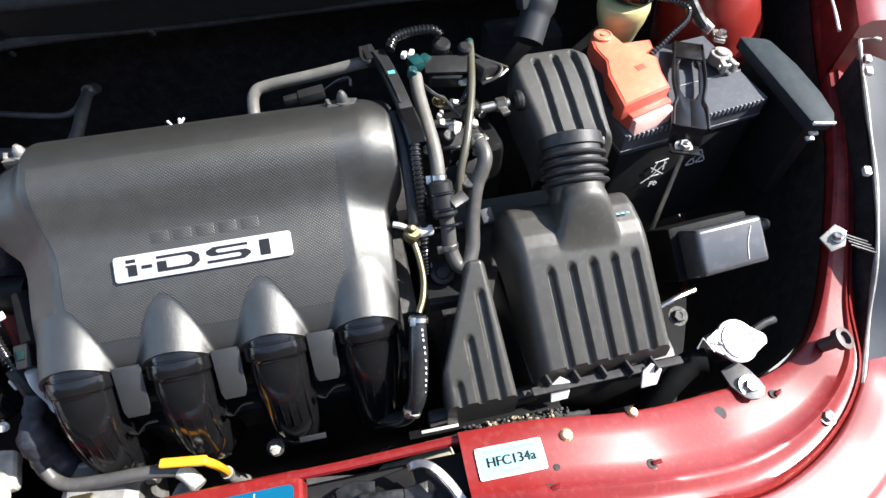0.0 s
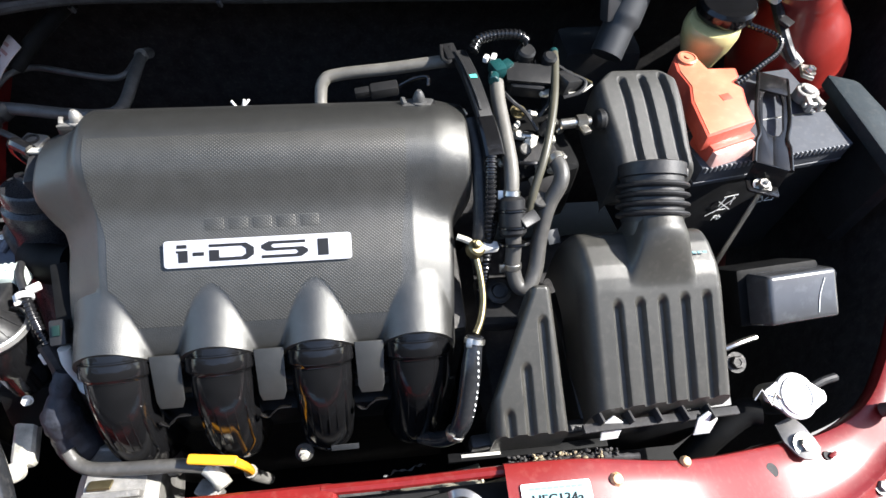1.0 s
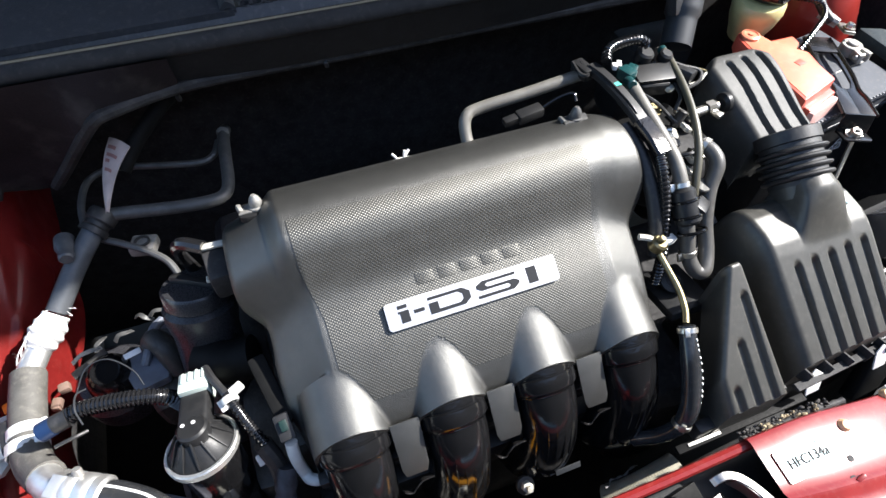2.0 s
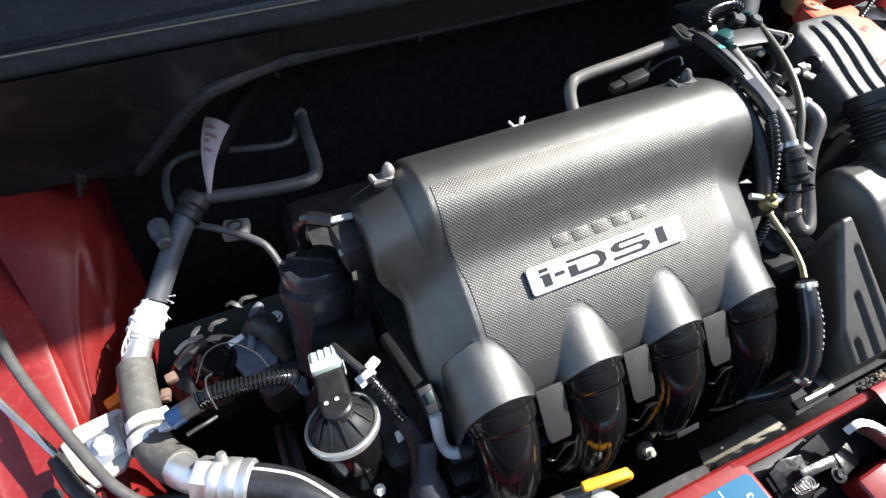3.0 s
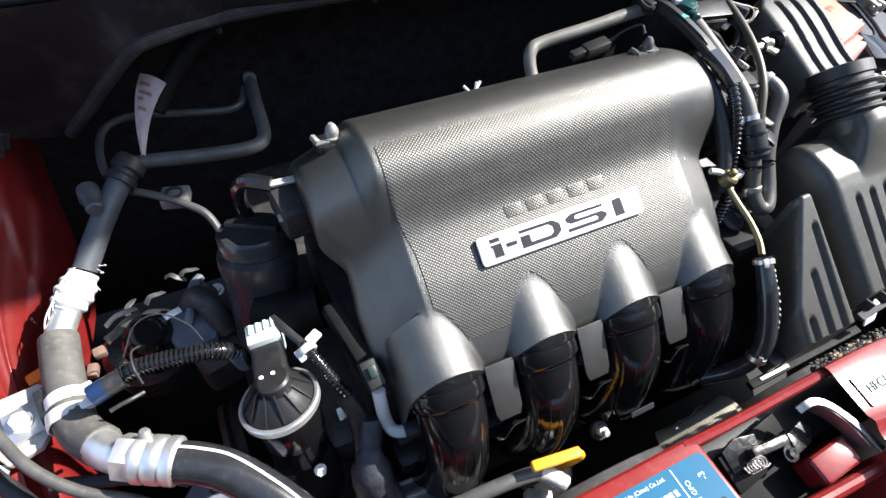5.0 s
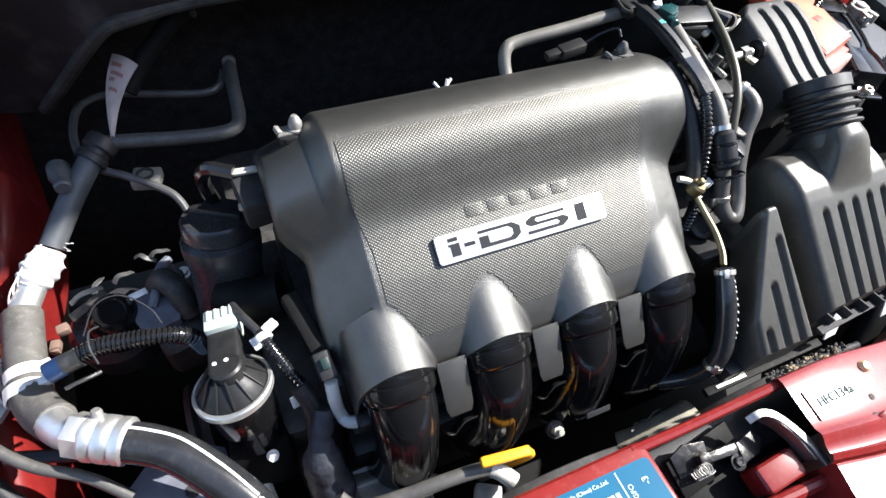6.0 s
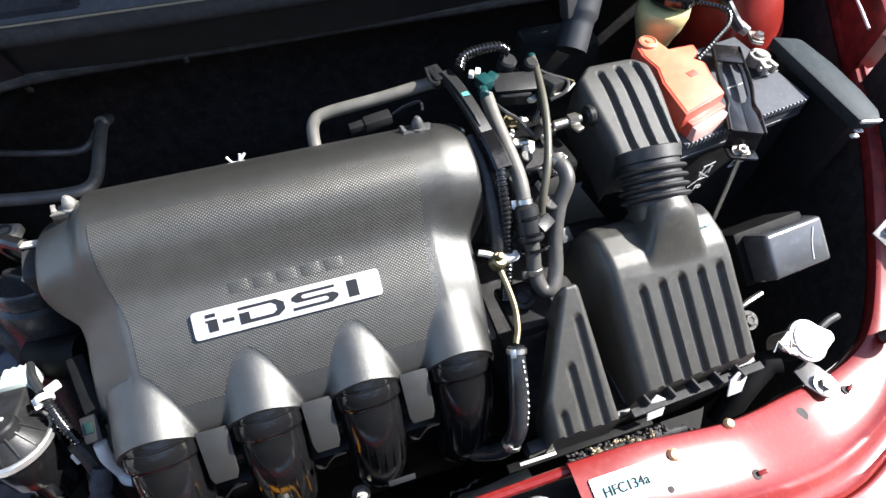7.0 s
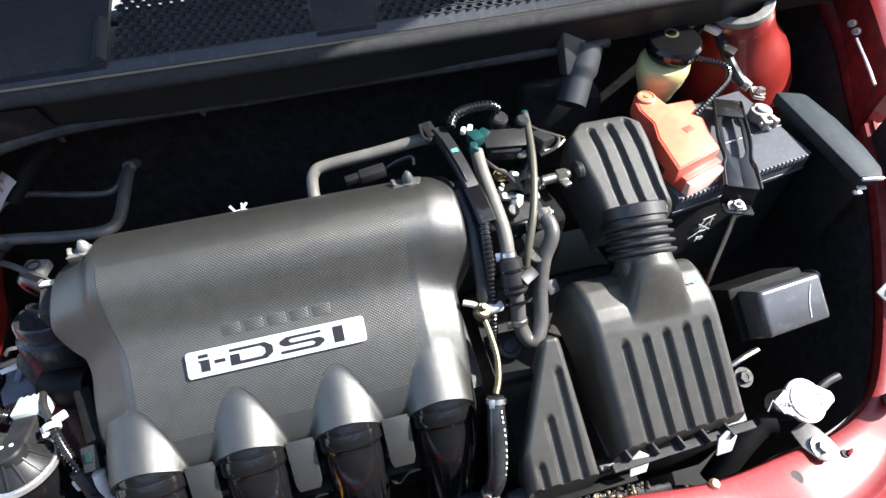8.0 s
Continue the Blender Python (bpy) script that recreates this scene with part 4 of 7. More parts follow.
def side_point(u, v):
    y = -0.052 - 0.105 * v
    left = 0.223 - 0.035 * min(1.0, max(0.0, (v - 0.06) / 0.68))
    right = 0.243 + 0.011 * v
    x = left + (right - left) * u
    z = 0.840 - 0.076 * v
    slot = 0.0
    for c, top in ((0.2335, -0.075), (0.2155, -0.107), (0.1975, -0.138)):
        c2 = c + 0.006 * (v - 0.3)
        w = 0.005
        d = math.hypot(abs(x - c2), max(0.0, y - (top - w)))
        slot = max(slot, smooth(w, w * 0.4, d))
    z -= 0.0055 * slot
    z -= 2.0 * ease(min(x - left, right - x), 0.007) + 1.5 * ease(v * 0.108, 0.006)
    return (x, y, z)


part("shell", grid(side_point, 60, 80, 0.045), BOX_PLASTIC, side, angle=50)
part("lower_duct", box((0.11, 0.012, 0.02), pose(0.225, -0.147, 0.722, 0, 2, 4), 0.003), BLACK, side, "black lower duct edge")

# ---- battery side ----
BM = pose(0.434, 0.077, 0.826, 0, 0, 8.3)
PALE_EDGE = material("pale_lid_edge", (0.2, 0.205, 0.215), 0.4, vary=0.2)
battery = thing("battery", (0.53, 0.15, 0.62), "black car battery with a grey lid and white printed symbols", "battery")
part("case", box((0.183, 0.123, 0.17), BM @ pose(0.0935, 0.0635, -0.117), 0.004), BLACK, battery, "black plastic battery case")
blid = part("lid", box((0.187, 0.127, 0.03), BM @ pose(0.0935, 0.0635, -0.0155), 0.0015), BATTERY_GREY, battery, "grey battery lid")
part("ledge", box((0.188, 0.128, 0.002), BM @ pose(0.0935, 0.0635, -0.024), 0.0006), PALE_EDGE, blid)
part("comb", merge(*[box((0.0022, 0.0025, 0.007), BM @ pose(0.005 + 0.0058 * k, -0.0005, -0.004), 0.0004) for k in range(31)]), PALE_EDGE, blid, "row of small moulded teeth")
part("groove", box((0.187, 0.0016, 0.0014), BM @ pose(0.0935, 0.052, 0.0002), 0.0003), STEEL, blid)
FACE = BM @ pose(0, -0.0002, 0, 90, 0, 0)
bars = [(0.066, -0.078, 0.03, 52), (0.066, -0.078, 0.03, -40), (0.060, -0.07, 0.016, 80), (0.073, -0.07, 0.018, 100), (0.067, -0.061, 0.018, 4), (0.066, -0.086, 0.012, 0), (0.054, -0.09, 0.014, 35)]
part("bin_symbol", merge(*[box((w, 0.0014, 0.0004), FACE @ pose(x, y, 0.0, 0, 0, a), 0) for x, y, w, a in bars]), LABEL_WHITE, battery, "white crossed bin symbol")
part("lettering", writing("Pb", 0.013, FACE @ pose(0.068, -0.102, 0.0)), LABEL_WHITE, battery, "white printed lettering")
loops = []
for k in range(3):
    a = radians(90 + 120 * k)
    cx, cy = 0.122 + 0.0085 * math.cos(a), -0.076 + 0.0085 * math.sin(a)
    for j in range(3):
        b = radians(30 + 120 * j)
        loops.append(box((0.011, 0.0013, 0.0004), FACE @ pose(cx + 0.004 * math.cos(b), cy + 0.004 * math.sin(b), 0, 0, 0, math.degrees(b) + 90), 0))
part("recycling_symbol", merge(*loops), LABEL_WHITE, battery, "white recycling symbol")

terminal = thing("terminal_cover", (0.455, 0.14, 0.82), "orange plastic cover over the positive battery terminal", "terminal cover")
top_shape = [(0.428, 0.088), (0.489, 0.108), (0.491, 0.135), (0.497, 0.160), (0.488, 0.170), (0.500, 0.178), (0.502, 0.193), (0.468, 0.193), (0.462, 0.214), (0.452, 0.221), (0.441, 0.219), (0.434, 0.208), (0.432, 0.190), (0.437, 0.165), (0.430, 0.140)]
shell = part("cover_shell", prism([(x, y) for x, y in top_shape], pose(0, 0, 0.838), 0.021, 0.003), ORANGE, terminal)
# paler layer paints the glare on the cover's top
part("top", prism([(0.463 + (x - 0.463) * 0.9, 0.15 + (y - 0.15) * 0.93) for x, y in top_shape], pose(0, 0, 0.8575), 0.0022, 0.0008), GLARE_ORANGE, shell, "peach top, paled as glare")
part("knob", lathe([(0.011, 0), (0.011, 0.003), (0.0085, 0.004), (0.0085, 0.003), (0.003, 0.003), (0.003, 0.0045), (0, 0.0045)], pose(0.449, 0.207, 0.8595), 24), GLARE_ORANGE, shell)
part("emblem", box((0.012, 0.009, 0.0006), pose(0.47, 0.145, 0.8599, 0, 0, 14), 0.0003), ORANGE, shell)
part("skirt", box((0.056, 0.03, 0.02), pose(0.462, 0.107, 0.835, 0, 0, 18), 0.003), ORANGE, shell)
part("fuse_link", box((0.052, 0.012, 0.02), pose(0.466, 0.091, 0.832, -8, 0, 16), 0.003), material("pale_pink_plastic", (0.75, 0.45, 0.4), 0.25, vary=0.2), terminal, "pale translucent fuse block")
part("strap", conduit([(0.495, 0.17, 0.855), (0.52, 0.182, 0.868), (0.545, 0.198, 0.875), (0.55, 0.216, 0.88), (0.525, 0.24, 0.88)], 0.0035, 0.004, 8), CONDUIT, terminal, "thin corrugated cable sleeve")

clamp = thing("battery_clamp", (0.53, 0.13, 0.826), "glossy black steel battery hold-down bracket", "bracket")
CM = along((0.5005, 0.066, 0.8345), (0, 0, 1), (0.0615, 0.136, 0))
left_rail = [(-0.0185, 0.0), (-0.018, 0.03), (-0.014, 0.045), (-0.0175, 0.07), (-0.018, 0.1), (-0.016, 0.149), (-0.006, 0.149), (-0.008, 0.12), (-0.011, 0.105), (-0.0105, 0.06), (-0.006, 0.048), (0.0, 0.046), (0.0, 0.0)]
for s in (1, -1):
    part("plate", prism([(s * x, y) for x, y in left_rail][::s], CM, 0.003, 0.0007), CLAMP_STEEL, clamp)
part("bridge", prism([(-0.016, 0.118), (0.016, 0.118), (0.015, 0.15), (-0.015, 0.15)], CM @ pose(0, 0, 0.0014), 0.003, 0.0007), CLAMP_STEEL, clamp)
for s in (-1, 1):
    part("flange", tube([CM @ Vector((s * 0.0185, 0.0, 0.002)), CM @ Vector((s * 0.0175, 0.03, 0.003)), CM @ Vector((s * 0.0145, 0.045, 0.003)), CM @ Vector((s * 0.018, 0.08, 0.003)), CM @ Vector((s * 0.016, 0.149, 0.003))], 0.0022, 8), CLAMP_STEEL, clamp)
part("drop", prism([(-0.017, -0.004), (0.017, -0.004), (0.0165, 0.02), (-0.0165, 0.02)], along((0.498, 0.0635, 0.818), (-0.35, -0.75, 0.2), (0, 0, 1)), 0.003, 0.0006), CLAMP_STEEL, clamp)
part("foot", prism(round_rect(0.032, 0.022, 0.004), pose(0.4935, 0.054, 0.8165, -10, 0, -22), 0.0025, 0.0005), CLAMP_STEEL, clamp)
part("bolt", hexbolt((0.493, 0.055, 0.819), (0, -0.15, 1), 0.0065, 0.007), STEEL, clamp, "bright zinc nut")
part("tie_rod", tube([(0.493, 0.054, 0.828), (0.492, 0.05, 0.806), (0.47, 0.019, 0.736), (0.46, 0.005, 0.70)], 0.0026, 8), STEEL, clamp, "thin steel tie rod")

neg = thing("negative_cable", (0.575, 0.2, 0.83), "black battery cable with a pale metal terminal clamp", "cable")
part("cable", tube([(0.592, 0.335, 0.87), (0.58, 0.29, 0.88), (0.571, 0.238, 0.872), (0.577, 0.222, 0.86), (0.583, 0.21, 0.852)], 0.0062, 10), BLACK_RUBBER, neg)
part("crimp", tube([(0.578, 0.226, 0.856), (0.584, 0.212, 0.853), (0.588, 0.204, 0.851)], lambda w: 0.0072 - 0.0012 * w, 9), CAST, neg, "dull crimped cable end")
part("lug", prism([(-0.007, -0.012), (0.006, -0.014), (0.008, 0.006), (0.005, 0.014), (-0.005, 0.013)], pose(0.591, 0.193, 0.848, -6, 4, -20), 0.004, 0.001), STEEL, neg, "bright metal lug")
part("post_ring", ring(0.0125, 0.007, 0.013, pose(0.589, 0.172, 0.829)), CAST, neg, "dull lead terminal ring")
part("post", rod(0.0068, 0.016, pose(0.589, 0.172, 0.829)), CAST, neg)
for s in (-1, 1):
    part("jaw", box((0.006, 0.016, 0.012), pose(0.589 + 0.006 * s, 0.156, 0.836, 0, 0, 8 * s), 0.0015), CAST, neg)
part("bolt", hexbolt((0.592, 0.19, 0.853), (0.2, 0, 1), 0.005, 0.006), STEEL, neg)
part("cross_bolt", rod(0.003, 0.026, along((0.576, 0.153, 0.837), (1, 0, 0))), STEEL, neg)
part("bracket", box((0.022, 0.014, 0.004), pose(0.573, 0.243, 0.88, 10, 10, 40), 0.001), BLACK, neg)
part("tape_end", box((0.01, 0.022, 0.008), pose(0.572, 0.283, 0.885, 0, 0, 25), 0.002), LABEL_WHITE, neg, "pale wrapped cable end")

relay = thing("relay_box", (0.51, -0.04, 0.72), "black relay box with a scuffed smoky grey lid", "relay box")
RM = pose(0.512, -0.053, 0.778, 35, 3, 6)
part("lid", box((0.086, 0.054, 0.03), RM @ pose(0, 0, -0.013), 0.005, 3, (0.93, 0.9)), SMOKY, relay, "scuffed smoky grey lid")
part("base", box((0.1, 0.06, 0.05), RM @ pose(-0.003, 0.002, -0.05), 0.006, 2), DEEP_BLACK, relay)
part("pale_line", tube([RM @ Vector((0.014, -0.017, 0.0025)), RM @ Vector((0.017, 0.0, 0.0025)), RM @ Vector((0.024, 0.016, 0.0025))], 0.0005, 5), LABEL_WHITE, relay, "pale line on the lid")
part("mount", tube([(0.43, -0.085, 0.73), (0.452, -0.08, 0.738), (0.475, -0.074, 0.736)], 0.003, 8), STEEL, relay, "thin bright mounting strip")
part("bolt", hexbolt((0.45, -0.095, 0.725), (0, -0.4, 1), 0.007, 0.006), DARK_IRON, relay)
part("harness", conduit([(0.555, -0.02, 0.75), (0.58, -0.012, 0.74), (0.61, 0.005, 0.715), (0.63, 0.03, 0.67)], 0.008, 0.0045, 12), CONDUIT, relay)

fuse = thing("fuse_box", (0.645, 0.12, 0.7), "blue-grey plastic fuse box with a long narrow lid", "fuse box")
LID = [(0.627, 0.045), (0.652, 0.04), (0.6595, 0.052), (0.6645, 0.085), (0.6655, 0.135), (0.66, 0.182), (0.656, 0.188), (0.628, 0.199), (0.6265, 0.195)]
part("lid", prism(LID, pose(0, 0, 0.826), 0.015, 0.0025), FUSE_GREY, fuse, "smooth blue-grey lid")
part("body", prism([(0.648 + (x - 0.645) * 0.55, 0.117 + (y - 0.117) * 0.85) for x, y in LID], pose(0, 0, 0.71), 0.1165, 0.002), BLACK, fuse)
part("rim", box((0.024, 0.003, 0.004), pose(0.641, 0.0405, 0.8385, 0, 0, -11), 0.001), PALE_METAL, fuse, "bright lid edge")
# pale colour paints the highlights of the catches on the black end
for dz in (-0.014, -0.022):
    part("catch", box((0.009, 0.005, 0.003), pose(0.641, 0.0445, 0.835 + dz, 0, 0, -11), 0.0008), PALE_METAL, fuse, "small lid catch, pale as its highlight")

brake = thing("brake_fluid_reservoir", (0.485, 0.25, 0.8), "cream translucent brake fluid reservoir with black cap", "reservoir")
tank = part("tank", lathe([(0.0, -0.05), (0.016, -0.05), (0.021, -0.046), (0.024, -0.034), (0.029, -0.018), (0.0315, -0.002), (0.0305, 0.006), (0.027, 0.010), (0, 0.011)], pose(0.488, 0.247, 0.872, 8, -8, 0), 32), CREAM, brake, "cream translucent tank")
rcap = part("cap", lathe([(0.031, 0.0), (0.032, 0.004), (0.032, 0.012), (0.029, 0.016), (0.012, 0.018), (0, 0.018)], pose(0.499, 0.254, 0.886, 4, -4, 0), 32), GLOSS_BLACK, brake, "black screw cap with warning print")
part("print", ring(0.009, 0.006, 0.0005, pose(0.496, 0.262, 0.9045, 4, -4, 0), 20, 0.0001), BRASS, rcap, "faded yellow print")
washer = thing("washer_filler", (0.385, 0.25, 0.8), "milky grey plastic washer filler neck", "filler neck")
part("neck", tube([(0.368, 0.236, 0.845), (0.382, 0.257, 0.868), (0.395, 0.278, 0.893)], lambda w: 0.0185 + 0.003 * (w > 0.5), 22), MILKY, washer)
part("collar", box((0.05, 0.014, 0.06), pose(0.378, 0.272, 0.905, -20, 0, 25), 0.004), MILKY, washer)
part("tank", box((0.1, 0.06, 0.12), pose(0.38, 0.29, 0.77), 0.015), BLACK, washer)

# radiator and its cap
radiator = thing("radiator", (0.1, -0.18, 0.3), "black radiator with plastic fan shroud", "radiator")
part("core", box((0.62, 0.03, 0.36), pose(0.12, -0.215, 0.5), 0.003), CORE, radiator)
part("top_tank", box((0.62, 0.04, 0.035), pose(0.12, -0.2, 0.69), 0.006), BLACK, radiator, "black plastic top tank")
part("shroud_edge", box((0.15, 0.008, 0.006), pose(0.225, -0.1585, 0.714, 0, 0, 0.5), 0.001), DEEP_BLACK, radiator, "black ledge of the fan shroud")
# pale strip paints the sunlit part of the ledge's edge
part("lit_edge", box((0.036, 0.003, 0.0014), pose(0.18, -0.1588, 0.7176), 0.0004), GREY_METAL, radiator, "pale strip as the lit edge of the ledge")
part("fan_shroud", ring(0.138, 0.12, 0.03, along((0.0, -0.19, 0.52), (0, 1, 0)), 40), BAY_BLACK, radiator)
part("fan_shroud", ring(0.13, 0.11, 0.03, along((0.3, -0.19, 0.52), (0, 1, 0)), 40), BAY_BLACK, radiator)
rc = thing("radiator_filler", (0.5, -0.133, 0.69), "radiator filler neck with a bright aluminium cap", "radiator filler")
RC = along((0.5, -0.133, 0.722), (0.1, -0.28, 1))
CAP_ALU = material("brushed_cap_aluminium", (0.58, 0.57, 0.57), 0.5, metal=0.3, vary=0.15, bump=0.3, bump_scale=500)
rcp = part("cap", lathe([(0.0215, -0.006), (0.0225, -0.004), (0.0225, 0.0), (0.021, 0.001), (0.0195, 0.001), (0.0185, 0.0032), (0.0155, 0.0034), (0.0145, 0.0022), (0.0, 0.003)], RC, 36), CAP_ALU, rc)
for turn in (-24, 156):
    part("ear", prism([(0.012, -0.0165), (0.021, -0.0125), (0.028, -0.008), (0.0335, -0.005), (0.035, 0.0), (0.0335, 0.005), (0.028, 0.008), (0.021, 0.0125), (0.012, 0.0165)], RC @ pose(0, 0, -0.005, 0, 0, turn), 0.0045, 0.0012), CAP_ALU, rcp)
part("neck", rod(0.016, 0.04, RC @ pose(0, 0, -0.043)), STEEL, rc)
part("overflow", tube([(0.515, -0.128, 0.713), (0.536, -0.12, 0.718), (0.552, -0.117, 0.72)], 0.0042, 10), BLACK_RUBBER, rc, "short black overflow nipple")
part("spring_clip", tube([(0.452, -0.135, 0.727), (0.460, -0.127, 0.732), (0.468, -0.141, 0.726), (0.474, -0.131, 0.73), (0.484, -0.137, 0.722)], 0.0012, 6, straight=True), STEEL, rc, "bent wire spring clip")
part("hose", tube([(0.47, -0.14, 0.70), (0.455, -0.138, 0.695), (0.43, -0.15, 0.68), (0.40, -0.17, 0.65)], 0.014, 14), DEEP_BLACK, rc, "black radiator hose")
mount = thing("radiator_mount", (0.497, -0.168, 0.688), "grey steel radiator bracket bolted to the crossmember", "bracket")
part("plate", prism([(-0.011, -0.012), (-0.007, -0.0165), (0.0, -0.019), (0.008, -0.0175), (0.0135, -0.012), (0.0145, -0.002), (0.013, 0.012), (0.009, 0.024), (-0.012, 0.022), (-0.015, 0.004)], pose(0.497, -0.172, 0.7005, -8, -6, 12), 0.003, 0.0006), material("grey_zinc_plate", (0.2, 0.195, 0.19), 0.45, metal=0.7, vary=0.25, bump=0.4), mount)
part("bolt", hexbolt((0.499, -0.176, 0.7035), (0, -0.15, 1), 0.0068, 0.006, 1.75), STEEL, mount, "zinc hexagon bolt")

# labels on the crossmember
LM = pose(0.2325, -0.2085, 0.7556, 3.2, 3.6, 0)
gas = solo("refrigerant_label", prism(round_rect(0.06, 0.0265, 0.002), LM, 0.0004), LABEL_WHITE, "pale rectangular refrigerant label with dark print", "label")
part("field", prism(round_rect(0.0575, 0.0238, 0.0015), LM, 0.0006), LABEL_MINT, gas, "pale mint printed field")
part("lettering", merge(*[writing("HFC134a", 0.0115, LM @ pose(d, -0.0003, 0.0008), 0.0001) for d in (-0.0004, -0.0002, 0, 0.0002, 0.0004)]), INK, gas, "dark printed lettering")
for k in range(9):
    part("line", box((0.0034, 0.0012, 0.0002), LM @ pose(-0.021 + 0.0052 * k, 0.0088, 0.0008), 0), INK_FAINT, gas)
for k in range(4):
    part("line", box((0.0028, 0.0012, 0.0002), LM @ pose(-0.006 + 0.004 * k, -0.0085, 0.0008), 0), INK_FAINT, gas)
SM = pose(-0.0125, -0.213, 0.7478, -6, 0, 0)
sticker = solo("maker_sticker", prism(round_rect(0.117, 0.05, 0.005), SM, 0.0005), BLUE_LABEL, "blue printed sticker on the red latch panel", "label")
part("printed_bar", box((0.012, 0.0032, 0.0004), SM @ pose(-0.0475, 0.0195, 0.0008), 0), PALE_INK, sticker)
part("lettering", writing("Automobile (China) Co.,Ltd.", 0.0045, SM @ pose(-0.009, 0.0195, 0.0008), 0.0002), PALE_INK, sticker, "pale printed lettering")
for x, y, w, h in ((-0.035, 0.0135, 0.037, 0.0022), (-0.016, 0.007, 0.075, 0.0046), (-0.02, -0.001, 0.066, 0.0022), (-0.028, -0.009, 0.05, 0.0022), (-0.02, -0.017, 0.066, 0.0022)):
    n = max(1, round(w / 0.0046))
    for k in range(n):
        share = (0.72, 0.86, 0.55, 0.8, 0.62)[k % 5]
        part("printed_bar", box((w / n * share, h, 0.0004), SM @ pose(x - w / 2 + w / n * (k + 0.5 * share), y, 0.0008), 0), PALE_INK, sticker)
part("lettering", writing("GFO", 0.0058, SM @ pose(0.0315, 0.0055, 0.0008, 0, 0, 90), 0.0002), PALE_INK, sticker, "pale printed letters")
part("printed_bar", box((0.0042, 0.003, 0.0004), SM @ pose(0.0315, -0.0045, 0.0008), 0), PALE_INK, sticker)
part("lettering", writing("-3", 0.008, SM @ pose(0.046, 0.009, 0.0008, 0, 0, 90), 0.0002), PALE_INK, sticker, "pale printed digits")
part("border", box((0.0009, 0.046, 0.0002), SM @ pose(0.0255, 0, 0.0006), 0), PALE_INK, sticker)
part("hole", lathe([(0.0022, 0), (0.0022, 0.0004), (0, 0.0004)], SM @ pose(0.049, -0.012, 0.0006), 14), INK, sticker, "small punched hole")

# ---- hoses and throttle between cover and air cleaner ----
throttle = thing("throttle_body", (0.245, 0.08, 0.75), "cast metal throttle body with sensors and black connectors", "throttle body")
part("housing", box((0.075, 0.085, 0.08), pose(0.248, 0.09, 0.826, 0, 0, 8), 0.012, 3), DEEP_BLACK, throttle)
part("bore", rod(0.034, 0.06, along((0.21, 0.07, 0.835), (1, 0.1, 0)), 0.004, 28), BAY_BLACK, throttle, "dark cast bore")
# pale irregular shards stand in for sunlit patches on the dark casting
for x, y, z, w, a in ((0.236, 0.086, 0.872, 0.013, 15), (0.243, 0.079, 0.87, 0.016, 62), (0.246, 0.05, 0.864, 0.011, 95), (0.25, 0.112, 0.874, 0.009, 5), (0.232, 0.097, 0.874, 0.009, 70), (0.262, 0.085, 0.87, 0.014, 105), (0.24, 0.04, 0.858, 0.010, 110), (0.259, 0.05, 0.862, 0.008, 20), (0.207, 0.068, 0.884, 0.009, 80), (0.209, 0.05, 0.876, 0.008, 100), (0.262, 0.122, 0.89, 0.011, 30), (0.27, 0.137, 0.893, 0.008, 60)):
    part("boss", prism([(-0.6 * w, -0.15 * w), (-0.1 * w, -0.38 * w), (0.62 * w, -0.3 * w), (0.5 * w, 0.18 * w), (0.05 * w, 0.2 * w), (-0.2 * w, 0.4 * w), (-0.5 * w, 0.3 * w)], pose(x, y, z, 10 + a * 0.16, 14 - a * 0.2, a), 0.005, 0.0014), SHARD, throttle, "pale shard as a sunlit patch")
for x, y, z, r, h, ax in ((0.232, 0.07, 0.86, 0.006, 0.02, (0.2, -0.3, 1)), (0.257, 0.092, 0.868, 0.005, 0.018, (0.5, 0.2, 1)), (0.222, 0.092, 0.87, 0.004, 0.026, (1, -0.4, 0.2)), (0.245, 0.025, 0.84, 0.008, 0.02, (0, -0.2, 1)), (0.27, 0.11, 0.872, 0.004, 0.022, (0.2, -1, 0.1))):
    part("stub", rod(r, h, along((x, y, z), ax)), DARK_IRON if r > 0.0045 else STEEL, throttle)
for pts in (((0.215, 0.118, 0.905), (0.226, 0.1, 0.902), (0.24, 0.098, 0.89), (0.25, 0.085, 0.88)), ((0.27, 0.13, 0.895), (0.262, 0.105, 0.896), (0.252, 0.095, 0.888)), ((0.228, 0.05, 0.875), (0.24, 0.045, 0.88), (0.252, 0.055, 0.87), (0.256, 0.07, 0.86))):
    part("wire", tube(pts, 0.0019, 7), BLACK_RUBBER, throttle)
part("screw", hexbolt((0.234, 0.103, 0.887), (0, -0.2, 1), 0.005, 0.005), BRASS, throttle)
part("motor_cover", merge(box((0.046, 0.022, 0.004), pose(0.248, 0.134, 0.905, 10, 4, -4), 0.001), box((0.004, 0.022, 0.022), pose(0.270, 0.132, 0.895, 8, 4, -4), 0.001), box((0.034, 0.02, 0.016), pose(0.246, 0.132, 0.894, 8, 4, -6), 0.004, 3)), BLACK, throttle, "black sensor cover under a bent plate")
part("spring", merge(*[ring(0.0042, 0.0026, 0.0016, along((0.238 + 0.0032 * k, 0.149 - 0.0004 * k, 0.906), (1, -0.1, 0.1)), 12) for k in range(6)]), GLOSS_BLACK, throttle, "small black coil spring")
part("connector", box((0.024, 0.02, 0.016), pose(0.285, 0.132, 0.895, 0, 20, 30), 0.003), BLACK, throttle)
